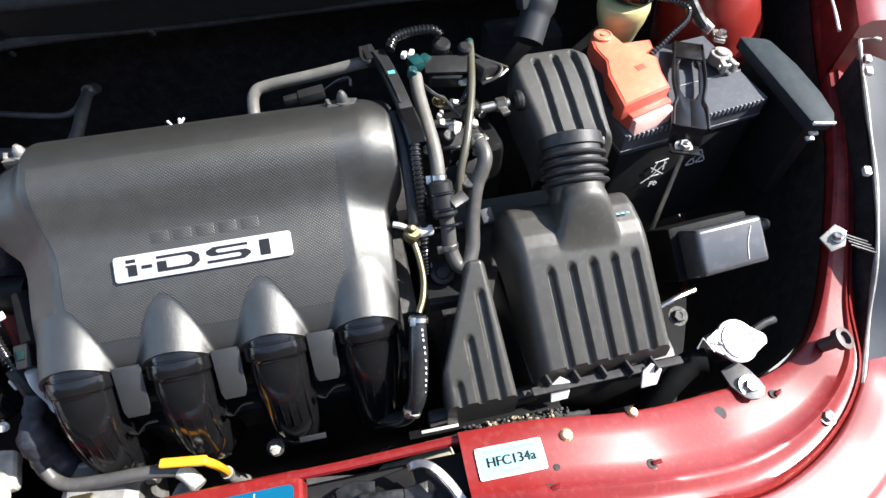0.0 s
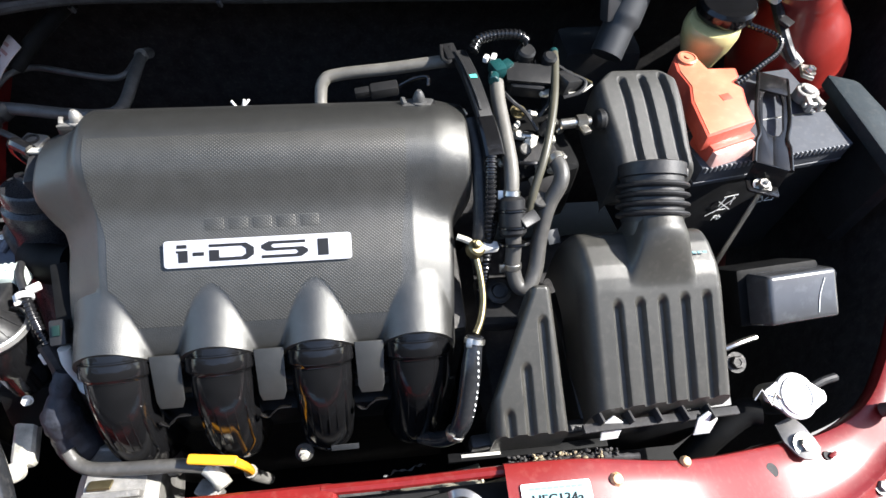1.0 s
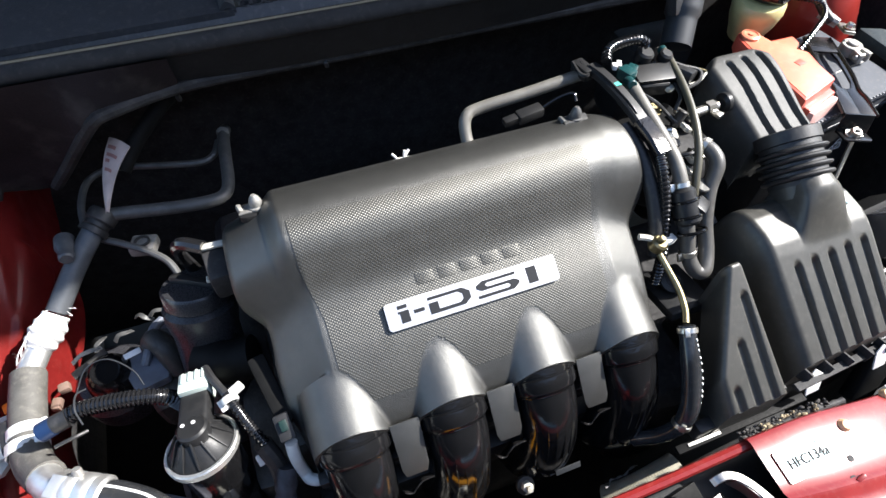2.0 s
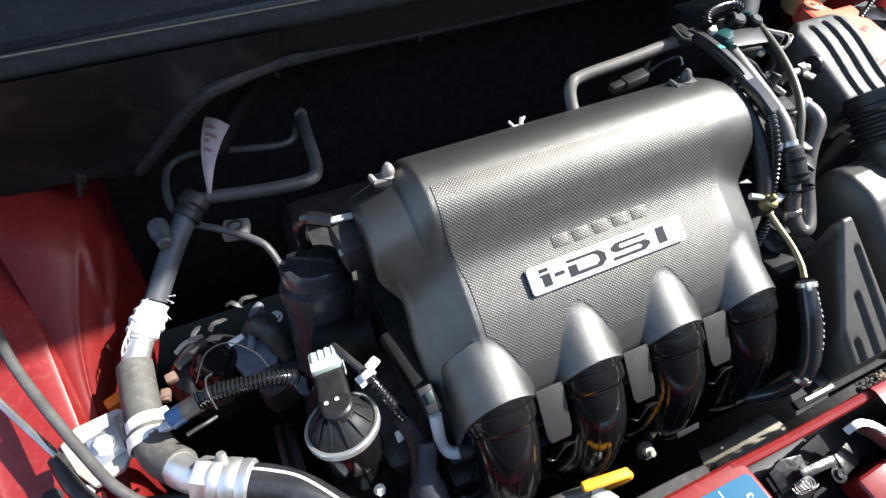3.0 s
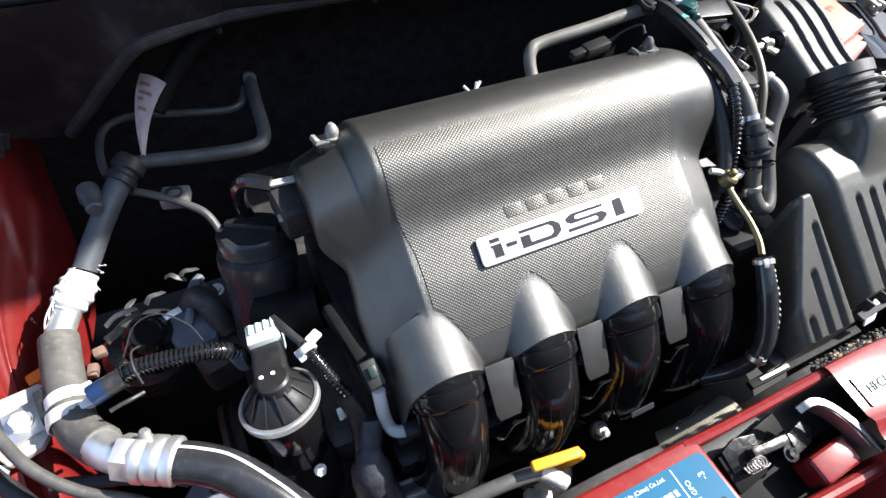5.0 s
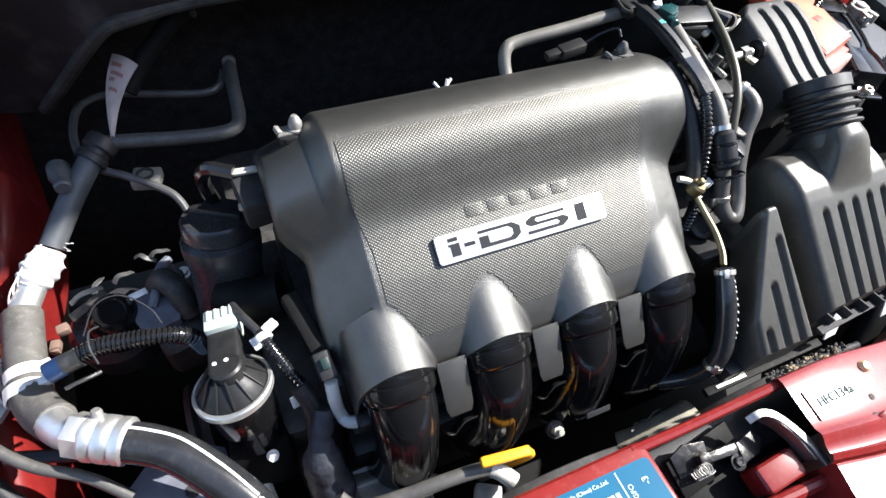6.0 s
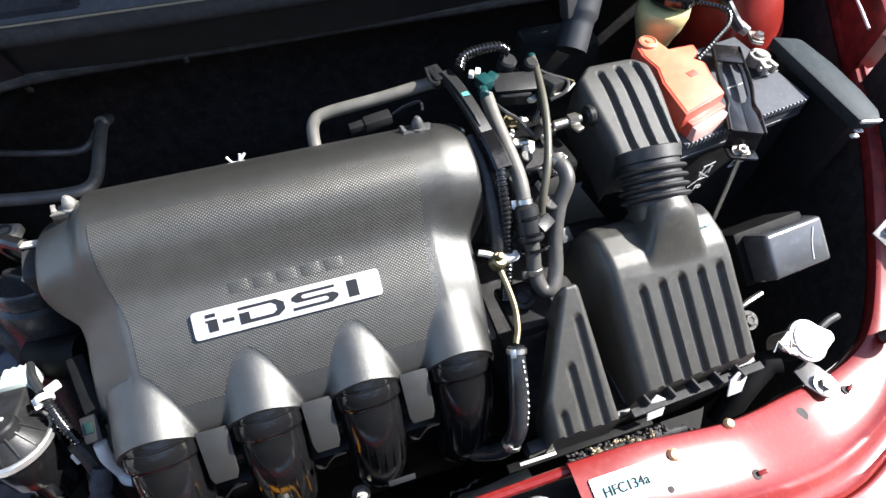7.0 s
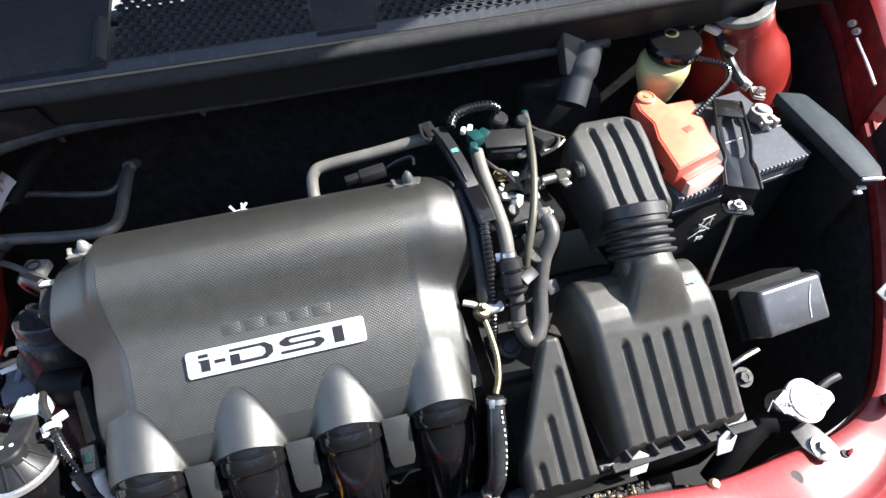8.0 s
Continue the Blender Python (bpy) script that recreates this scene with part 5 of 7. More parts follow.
plug_body = part("plug", merge(box((0.013, 0.016, 0.012), pose(0.217, 0.137, 0.909, 0, 0, 20), 0.003), rod(0.005, 0.012, along((0.212, 0.128, 0.909), (-0.2, -1, 0.25)), 0.001), box((0.01, 0.01, 0.008), pose(0.227, 0.143, 0.908, 0, 0, 35), 0.002)), TEAL, throttle, "teal plug")
part("plug_clip", merge(box((0.009, 0.005, 0.005), pose(0.207, 0.146, 0.914, 0, 10, 65), 0.0015), box((0.005, 0.008, 0.004), pose(0.215, 0.15, 0.912, 10, 0, -25), 0.0012)), WHITE, plug_body, "white lock clip")
part("cap", rod(0.009, 0.014, along((0.245, 0.155, 0.905), (0.1, -0.2, 1)), 0.002), BLACK, throttle)
part("cap", rod(0.007, 0.012, along((0.268, 0.15, 0.903), (0.1, -0.2, 1)), 0.002), BLACK, throttle)
for pts, mat in ((((0.282, 0.145, 0.9), (0.296, 0.137, 0.899), (0.309, 0.128, 0.897)), BRASS), (((0.278, 0.135, 0.898), (0.292, 0.134, 0.897), (0.3, 0.13, 0.895)), SHARD), (((0.285, 0.12, 0.892), (0.298, 0.121, 0.893), (0.309, 0.127, 0.896)), SHARD)):
    part("lever", tube(pts, 0.0013, 6), mat, throttle, "thin worn lever wire")
sensor = thing("temperature_sensor", (0.29, 0.092, 0.86), "bright metal sensor with a black plug", "sensor")
part("stem", rod(0.005, 0.03, along((0.272, 0.09, 0.882), (1, 0.05, 0.05))), STEEL, sensor)
part("nut", lathe([(0.007, 0), (0.007, 0.009), (0.005, 0.011), (0, 0.011)], along((0.288, 0.091, 0.883), (1, 0.05, 0.05)), 6), STEEL, sensor)
part("tip", rod(0.010, 0.01, along((0.306, 0.092, 0.884), (1, 0.05, 0.05)), 0.003), BLACK, sensor)
part("lug", box((0.008, 0.01, 0.004), pose(0.294, 0.081, 0.883, 0, 0, 20), 0.001), STEEL, sensor)

hcover = thing("harness_cover", (0.2, 0.09, 0.89), "black plastic harness cover strip beside the engine cover", "harness cover")
part("strip", ribbon([(0.181, 0.149, 0.9175), (0.1855, 0.132, 0.9165), (0.19, 0.112, 0.9135), (0.1945, 0.09, 0.908), (0.198, 0.074, 0.902)], 0.0145, 0.008), BLACK, hcover, "flat black cover strip")
part("strip", ribbon([(0.1965, 0.0775, 0.9035), (0.1995, 0.06, 0.899), (0.2015, 0.043, 0.8925)], 0.017, 0.01), GLOSS_BLACK, hcover, "short glossy cover strip")
part("ridge", ribbon([(0.1775, 0.146, 0.921), (0.1835, 0.125, 0.92), (0.1905, 0.095, 0.914), (0.193, 0.082, 0.9095)], 0.0022, 0.004), BLACK, hcover)
part("lower_cable", tube([(0.185, 0.085, 0.895), (0.189, 0.06, 0.886), (0.1905, 0.035, 0.87), (0.19, 0.01, 0.845), (0.187, -0.01, 0.815)], 0.007, 12), BLACK_RUBBER, hcover, "thick black cable under the strip")
for x, y, z, a in ((0.1795, 0.098, 0.893, 20), (0.1825, 0.086, 0.888, -10)):
    part("tab", box((0.01, 0.007, 0.003), pose(x, y, z, 0, 12, a), 0.001), SHARD, hcover, "pale metal tab")
part("paint_mark", prism([(-0.004, -0.003), (0.004, -0.0035), (0.0045, 0.003), (-0.003, 0.0035)], along((0.1895, 0.1165, 0.9184), (0.05, 0.15, 1), (-0.14, 1, 0.17)), 0.0006), material("mint_paint", (0.1, 0.5, 0.4), 0.4), hcover, "mint green paint mark")
part("bracket", box((0.012, 0.022, 0.012), pose(0.174, 0.15, 0.915, 0, 0, 10), 0.002), BLACK, hcover)
part("hook", tube([(0.166, 0.158, 0.92), (0.166, 0.142, 0.918), (0.172, 0.138, 0.918), (0.174, 0.156, 0.92)], 0.002, 6), BLACK, hcover)
part("rear_conduit", conduit([(0.193, 0.143, 0.925), (0.2, 0.153, 0.929), (0.215, 0.158, 0.93), (0.236, 0.158, 0.93), (0.246, 0.154, 0.925)], 0.0052, 0.0038), CONDUIT, hcover, "short corrugated black conduit")
part("front_conduit", conduit([(0.1985, 0.044, 0.8925), (0.1975, 0.032, 0.883), (0.197, 0.014, 0.861), (0.196, -0.001, 0.834), (0.194, -0.014, 0.808), (0.194, -0.02, 0.78)], 0.0056, 0.0042), CONDUIT, hcover, "corrugated black conduit")


def hose(name, pts, r, mat, label, category="hose", seg=16, clamps=(), step=8):
    """A hose with a clamp ring at each given share of its length."""
    h = thing(name, pts[0], label, category)
    part("hose", tube(pts, r, seg, step), mat, h)
    line = spline(pts, 12)
    for s in clamps:
        i = min(len(line) - 2, int(s * (len(line) - 1)))
        cl = part("clamp", ring(r * 1.18, r * 0.98, 0.0055, along(line[i], line[i + 1] - line[i]), 20, 0.0006), STEEL, h, "bright spring clamp")
        d = (line[i + 1] - line[i]).normalized()
        side_way = d.cross(Vector((0, 0.4, 1))).normalized()
        part("lug", box((0.006, 0.003, 0.008), along(line[i] + side_way * r * 1.35 + d * 0.004, d), 0.0008), STEEL, cl)
    return h


hose("breather_pipe", [(0.053, 0.125, 0.862), (0.052, 0.142, 0.876), (0.056, 0.153, 0.887), (0.07, 0.157, 0.891), (0.12, 0.154, 0.899), (0.165, 0.152, 0.907), (0.186, 0.15, 0.911)], 0.0058, RUBBER, "grey breather pipe bent behind the engine cover", "pipe")
hose("breather_hose", [(0.214, 0.122, 0.906), (0.213, 0.1, 0.902), (0.215, 0.07, 0.893), (0.217, 0.04, 0.882), (0.216, 0.02, 0.868), (0.214, 0.005, 0.85)], 0.0066, RUBBER, "grey rubber breather hose beside the harness", clamps=(0.78,))
hose("purge_valve_hose", [(0.218, 0.004, 0.845), (0.219, -0.008, 0.83), (0.219, -0.02, 0.812), (0.224, -0.032, 0.80), (0.233, -0.034, 0.80), (0.241, -0.02, 0.81), (0.245, 0.0, 0.83), (0.252, 0.018, 0.853), (0.262, 0.03, 0.87), (0.263, 0.042, 0.876), (0.258, 0.055, 0.878)], 0.0072, LOOP_RUBBER, "grey rubber hose looping back to the throttle", clamps=(0.18, 0.95))
valve = thing("purge_valve", (0.22, 0.0, 0.81), "black plastic purge valve between grey hoses", "valve")
part("body", rod(0.012, 0.035, along((0.216, 0.02, 0.866), (0.03, -0.6, -0.55)), 0.003), BLACK, valve)
for k in range(3):
    part("rib", ring(0.0135, 0.011, 0.003, along((0.2165 + 0.001 * k, 0.012 - 0.011 * k, 0.859 - 0.010 * k), (0.03, -0.6, -0.55)), 20), GLOSS_BLACK, valve)
part("arm", box((0.02, 0.012, 0.008), pose(0.23, 0.002, 0.855, 20, 10, 35), 0.002), BLACK, valve)
hose("vacuum_hose", [(0.2775, 0.163, 0.9055), (0.2745, 0.145, 0.9055), (0.266, 0.105, 0.9005), (0.256, 0.07, 0.8925), (0.247, 0.045, 0.881), (0.239, 0.028, 0.866), (0.233, 0.012, 0.845)], 0.0038, material("olive_hose", (0.075, 0.07, 0.05), 0.4), "thin olive-grey vacuum hose with a green end", clamps=())
solo("hose_end", rod(0.0046, 0.005, along((0.2772, 0.162, 0.9052), (0, 1, 0.05))), TEAL, "small green plug on the vacuum hose end", "plug")
hose("wire_pair", [(0.277, 0.15, 0.902), (0.288, 0.14, 0.9), (0.302, 0.13, 0.898), (0.296, 0.12, 0.894), (0.28, 0.117, 0.89)], 0.002, BLACK_RUBBER, "thin black wires beside the throttle", "cable", 8)
hose("injector_lead", [(0.10, 0.128, 0.888), (0.12, 0.132, 0.893), (0.137, 0.13, 0.905), (0.15, 0.125, 0.912), (0.151, 0.118, 0.908)], 0.0016, GLOSS_BLACK, "thin bent metal lead behind the cover", "cable", 8)
solo("injector_plug", merge(box((0.026, 0.012, 0.01), pose(0.112, 0.132, 0.893, 0, -6, 4), 0.002), box((0.014, 0.008, 0.007), pose(0.092, 0.131, 0.891, 0, -6, 4), 0.001)), BLACK, "black plug behind the engine cover", "connector")
solo("wire_clip", merge(tube([(-0.026, 0.128, 0.888), (-0.022, 0.124, 0.884), (-0.016, 0.124, 0.884), (-0.010, 0.128, 0.889)], 0.0013, 6, straight=True), tube([(-0.016, 0.124, 0.884), (-0.014, 0.127, 0.890)], 0.0013, 6, straight=True), box((0.012, 0.004, 0.003), pose(-0.017, 0.124, 0.882), 0.0006)), WHITE, "small white wire clip behind the cover", "clip")
hose("wire_stub", [(0.19, -0.012, 0.83), (0.178, -0.004, 0.836), (0.168, 0.0, 0.838)], 0.003, SHARD, "pale bent tab beside the cover", "tab", 8)
ck = thing("brass_check_valve", (0.186, -0.008, 0.815), "yellow zinc valve with a white clip", "valve")
part("body", rod(0.008, 0.012, along((0.182, -0.009, 0.826), (0.3, -0.2, 1)), 0.002), BRASS, ck)
part("tip", rod(0.0035, 0.006, along((0.184, -0.01, 0.837), (0.3, -0.2, 1))), BRASS, ck)
part("clip", box((0.016, 0.008, 0.008), pose(0.197, -0.008, 0.83, 0, 10, 10), 0.002), WHITE, ck, "white plastic clip")
hose("brass_pipe", [(0.185, -0.016, 0.824), (0.187, -0.03, 0.818), (0.187, -0.05, 0.813), (0.183, -0.068, 0.809), (0.177, -0.08, 0.806)], 0.003, BRASS, "tarnished yellow zinc-plated coolant pipe", "pipe", 12)
ch = hose("coolant_hose", [(0.176, -0.082, 0.806), (0.173, -0.096, 0.796), (0.17, -0.112, 0.782), (0.167, -0.126, 0.767), (0.163, -0.137, 0.752), (0.156, -0.143, 0.735), (0.146, -0.14, 0.712), (0.13, -0.13, 0.69)], lambda w: 0.0076 + 0.0012 * bump(0.25, 0.55, w, 0.2), HOSE, "black coolant hose with white print and a spring clamp")
for p, q, r in (((0.176, -0.0835, 0.805), (-0.2, -0.8, -0.55), 0.0078), ((0.158, -0.142, 0.74), (-0.35, -0.35, -0.87), 0.0078)):
    cl = part("clamp", ring(r * 1.16, r * 0.98, 0.005, along(p, q), 20, 0.0006), STEEL, ch, "bright spring clamp")
    part("lug", box((0.005, 0.003, 0.008), along(Vector(p) + Vector((-0.006, -0.006, 0.004)), q), 0.0008), STEEL, cl)
for k in range(11):
    w = 0.1 + 0.045 * k
    p = spline([(0.1762, -0.09, 0.8095), (0.1752, -0.1, 0.8015), (0.1745, -0.115, 0.7885), (0.172, -0.129, 0.773), (0.168, -0.14, 0.7575)], 12)[round(w * 48 / 0.6) if w < 0.6 else 48]
    part("print", box((0.0012, 0.0022, 0.0006), along(p + Vector((0.0015, -0.0005, 0.0002)), (0.5, -0.4, 0.7), (0, -0.7, -0.7)), 0), LABEL_WHITE, ch, "faded white printed mark")
solo("rubber_buffer", lathe([(0.011, 0), (0.012, 0.002), (0.012, 0.006), (0.008, 0.008), (0.006, 0.006), (0, 0.006)], along((0.21, -0.024, 0.775), (0, -0.3, 1)), 24), BLACK_RUBBER, "round black rubber buffer", "buffer")
solo("buffer_bracket", box((0.05, 0.06, 0.012), pose(0.215, -0.03, 0.765, -12, 0, 0), 0.004), BLACK, "black bracket under the rubber buffer", "bracket")
solo("blue_tag", box((0.012, 0.014, 0.002), pose(0.262, 0.008, 0.818, 30, 0, 10), 0.0005), MILKY, "small pale blue tag", "tag")

# ---- front of the engine ----
dip = thing("oil_dipstick", (-0.045, -0.15, 0.7), "yellow plastic oil dipstick handle on its tube", "dipstick")
part("handle", box((0.044, 0.009, 0.006), pose(-0.056, -0.143, 0.7235, 0, -3, -8), 0.0028, 3), YELLOW, dip)
part("stem", tube([(-0.037, -0.146, 0.724), (-0.032, -0.147, 0.712), (-0.034, -0.143, 0.68), (-0.042, -0.135, 0.635)], 0.004, 10), YELLOW, dip)
part("tube", tube([(-0.04, -0.137, 0.65), (-0.044, -0.133, 0.62), (-0.04, -0.125, 0.56)], 0.0065, 12), CAST, dip, "dull metal guide tube")
for x, y, z in ((0.0155, -0.13, 0.673), (-0.11, -0.13, 0.66)):
    b = thing("engine_bolt", (x, y, z - 0.01), "dull metal bolt on the engine front", "bolt", "engine front bolts")
    part("head", lathe([(0.0055, 0), (0.0055, 0.006), (0.004, 0.0065), (0.0032, 0.0065), (0.0032, 0.011), (0, 0.0115)], along((x, y, z), (0.05, -0.6, 0.8)), 6), SHARD if x > 0 else CAST, b)
    part("flange", lathe([(0.009, -0.004), (0.009, 0.0), (0, 0.001)], along((x, y, z), (0.05, -0.6, 0.8)), 20), DARK_IRON, b)
wh = hose("water_hose", [(-0.192, -0.116, 0.70), (-0.186, -0.125, 0.693), (-0.172, -0.132, 0.692), (-0.14, -0.136, 0.697), (-0.105, -0.139, 0.704), (-0.082, -0.141, 0.705), (-0.066, -0.143, 0.702)], 0.0062, LOOP_RUBBER, "grey rubber hose along the engine front")
part("sleeve", tube([(-0.066, -0.143, 0.7015), (-0.058, -0.15, 0.7), (-0.05, -0.16, 0.697)], 0.0075, 12), SHARD, wh, "pale sleeve on the hose end")
alt = thing("alternator", (-0.16, -0.15, 0.56), "pale cast aluminium alternator housing with slots", "alternator")
part("housing", lathe([(0.0, -0.03), (0.05, -0.03), (0.06, -0.02), (0.062, 0.03), (0.05, 0.04), (0.02, 0.045), (0, 0.045)], along((-0.15, -0.15, 0.628), (-1, 0, 0.1)), 32), CAST, alt)
for k in range(6):
    a = radians(40 + 22 * k)
    part("rib", box((0.05, 0.006, 0.012), pose(-0.15, -0.15 - 0.06 * math.cos(a), 0.628 + 0.06 * math.sin(a), 90 - math.degrees(a), 0, 0), 0.002), CAST, alt)
part("lug", box((0.024, 0.016, 0.016), pose(-0.07, -0.158, 0.672, 0, 0, -30), 0.004), CAST, alt)
part("tag", box((0.02, 0.003, 0.01), pose(-0.16, -0.148, 0.694, 60, 0, 0), 0.001), BRASS, alt)
lowerhose = thing("lower_radiator_hose", (0.1, -0.13, 0.55), "dusty grey lower radiator hose", "hose")
part("sleeve", tube([(0.118, -0.164, 0.572), (0.135, -0.167, 0.584), (0.155, -0.168, 0.596), (0.178, -0.167, 0.606), (0.195, -0.165, 0.61)], lambda w: 0.023 + 0.00012 * math.sin(220 * w), 24, 30), CREAM_SLEEVE, lowerhose, "dusty cream woven sleeve")
rng_foil = random.Random(8)
part("foil", tube([(0.09 + 0.0035 * k, -0.156 + 0.0007 * k + rng_foil.uniform(-0.002, 0.002), 0.66 + rng_foil.uniform(-0.003, 0.003)) for k in range(13)], lambda w: 0.0008 + 0.0005 * math.sin(31 * w), 5, 3), DULL_PIPE, lowerhose, "crumpled dull foil edge")
solo("latch_stay", merge(ribbon([(0.145, -0.197, 0.75), (0.149, -0.1965, 0.755), (0.157, -0.197, 0.7565), (0.166, -0.2025, 0.756), (0.176, -0.214, 0.752), (0.186, -0.232, 0.747), (0.193, -0.251, 0.742)], 0.007, 0.003, (0, 0, 1), 8), ribbon([(0.16, -0.201, 0.75), (0.169, -0.2105, 0.747), (0.178, -0.2245, 0.742), (0.185, -0.243, 0.736)], 0.002, 0.014, (0, 0, 1), 8)), material("dull_zinc_sheet", (0.32, 0.31, 0.3), 0.36, metal=0.95, vary=0.2, scale=40, bump=0.3), "pale bent sheet metal stay over the latch opening", "stay")
latch = thing("bonnet_latch", (0.12, -0.21, 0.7), "greasy metal bonnet latch with bright worn edges", "latch")
GREASY = material("greasy_steel", (0.035, 0.033, 0.031), 0.3, metal=0.55, vary=0.6, scale=90, bump=1.0, bump_scale=160)
part("base_plate", box((0.075, 0.034, 0.005), pose(0.112, -0.208, 0.712, 18, 0, 8), 0.0015), DEEP_BLACK, latch)
part("striker_arm", box((0.05, 0.009, 0.012), pose(0.122, -0.209, 0.722, 10, 4, -4), 0.003), GREASY, latch, "worn bright arm")
part("pawl", prism([(-0.016, -0.008), (0.006, -0.01), (0.017, -0.002), (0.012, 0.008), (-0.012, 0.009)], pose(0.15, -0.213, 0.721, 14, 8, 12), 0.004, 0.001), GREASY, latch, "greasy pawl")
part("cover_plate", prism([(-0.02, -0.012), (0.012, -0.012), (0.016, 0.006), (-0.004, 0.012), (-0.02, 0.008)], pose(0.098, -0.201, 0.719, 20, -6, 4), 0.003, 0.001), GREASY, latch)
part("spring", tube([(0.096 + 0.0045 * math.cos(k * 0.9), -0.216 + 0.0045 * math.sin(k * 0.9), 0.712 + 0.0006 * k) for k in range(42)], 0.0009, 5, 2), CAST, latch, "small coil spring")
part("pivot", hexbolt((0.133, -0.221, 0.722), (0, -0.3, 1), 0.005, 0.004), GREASY, latch)
solo("part_label", box((0.026, 0.006, 0.001), pose(0.056, -0.133, 0.69, 55, 0, 0), 0.0003), MILKY, "small grey label plate on the engine front", "label")

# ---- filler and valve side ----
oil = thing("oil_filler", (-0.235, 0.08, 0.66), "black plastic oil filler neck with screw cap", "oil filler")
OD = Vector((0.10, 0.38, 1)).normalized()
OM = along((-0.2235, 0.101, 0.806), OD)
part("neck", lathe([(0.032, -0.17), (0.0305, -0.1), (0.0295, -0.04), (0.0315, -0.03), (0.0325, -0.022), (0.0325, -0.012), (0.027, -0.008)], OM, 32), FILLER, oil, "smooth black filler neck")
ocap = part("cap", lathe([(0.028, -0.008), (0.0295, -0.006), (0.0295, 0.006), (0.0275, 0.009), (0.012, 0.0095), (0, 0.0095)], OM, 40), FILLER, oil, "smooth black screw cap")
part("grip", box((0.046, 0.009, 0.008), OM @ pose(0, 0, 0.011, 0, 0, -20), 0.003), BLACK, ocap)
part("notch", box((0.01, 0.004, 0.014), OM @ pose(0.004, -0.0325, -0.02), 0.001), SLATE, oil)
part("pipe_joint", tube([(-0.235, 0.06, 0.76), (-0.215, 0.045, 0.765), (-0.19, 0.04, 0.77)], 0.02, 16), DEEP_BLACK, oil)

egr = thing("recirculation_valve", (-0.245, -0.03, 0.66), "black finned valve with a bright metal rim and pale plug", "valve")
ED = Vector((-0.1, 0.35, 1.0)).normalized()
EM = along((-0.244, -0.027, 0.771), ED, (0, 1, 0)) @ Matrix.Diagonal((0.86, 0.86, 0.86, 1.0))
part("rim", lathe([(0.0335, -0.006), (0.0352, -0.005), (0.0355, 0.001), (0.0345, 0.0025), (0.032, 0.0025), (0.031, 0.0)], EM, 44), ALU, egr, "bright rolled metal rim")
part("body", lathe([(0.0, -0.085), (0.02, -0.08), (0.024, -0.05), (0.029, -0.042), (0.030, -0.012), (0.0335, -0.008), (0.0335, -0.005), (0.031, 0.0)], EM, 36), GLOSS_BLACK, egr, "black valve body")
dome = part("dome", lathe([(0.031, 0.0), (0.0305, 0.002), (0.022, 0.012), (0.016, 0.02), (0.0, 0.024)], EM, 36), BLACK, egr, "black plastic finned dome")
for k in range(12):
    a = 30 * k
    part("fin", prism([(0.012, 0.0), (0.031, 0.0), (0.0305, 0.004), (0.016, 0.024), (0.012, 0.026)], EM @ pose(0, 0, 0, 0, 0, a) @ pose(0, 0.0008, 0, 90, 0, 0), 0.0016, 0.0003), BLACK, dome)
part("head", merge(box((0.030, 0.046, 0.017), EM @ pose(0.003, 0.02, 0.021, 6, 0, -4), 0.004, 3, (0.92, 0.95)), lathe([(0.0145, 0.01), (0.0145, 0.028), (0.0125, 0.03), (0, 0.03)], EM @ pose(0.003, -0.002, 0), 24)), BLACK, egr, "rounded black head")
for x in (-0.003, 0.007):
    part("dot", lathe([(0.002, 0), (0.002, 0.0006), (0, 0.0006)], EM @ pose(x - 0.002, 0.003, 0.0302), 12), LABEL_WHITE, egr)
plug = part("plug", box((0.03, 0.024, 0.022), EM @ pose(0.006, 0.052, 0.027, 6, 0, -4), 0.0025), PALE_GREEN, egr, "pale green plastic wiring plug")
for k in range(4):
    part("plug_rib", box((0.003, 0.012, 0.003), EM @ pose(-0.004 + 0.0068 * k, 0.056, 0.0385, 6, 0, -4), 0.0008), PALE_GREEN, plug)
part("foot", box((0.05, 0.05, 0.05), pose(-0.24, -0.05, 0.68, -30, 0, 0), 0.008), DEEP_BLACK, egr, "dark valve foot")
part("bolt", hexbolt((-0.232, -0.07, 0.713), (0.1, -0.7, 0.7), 0.0045, 0.005, 1.1), PALE_METAL, egr, "pale flange bolt")
loom = thing("valve_loom", (-0.215, -0.01, 0.77), "short black corrugated loom held by a white tie", "cable")
part("loom", conduit([(-0.2155, 0.002, 0.79), (-0.21, -0.012, 0.786), (-0.203, -0.028, 0.777), (-0.195, -0.043, 0.765)], 0.0047, 0.0038), CONDUIT, loom)
part("lead", tube([(-0.23, 0.034, 0.785), (-0.224, 0.018, 0.79), (-0.215, 0.0, 0.79)], 0.0035, 10), BLACK_RUBBER, loom)
part("tie", merge(ring(0.0075, 0.0046, 0.006, along((-0.2145, -0.002, 0.79), (0.3, -1, -0.2)), 16), box((0.012, 0.008, 0.004), pose(-0.2065, 0.002, 0.792, 0, 0, 30), 0.0015), box((0.006, 0.01, 0.003), pose(-0.2195, -0.007, 0.788, 20, 0, 20), 0.001)), WHITE, loom, "white plastic loom tie")
part("tail", tube([(-0.198, -0.04, 0.766), (-0.192, -0.055, 0.745), (-0.195, -0.07, 0.71), (-0.2, -0.08, 0.66)], 0.008, 10), BLACK_RUBBER, loom)
part("end_tab", box((0.006, 0.003, 0.012), pose(-0.204, -0.048, 0.752, -20, 0, 10), 0.001), WHITE, loom)
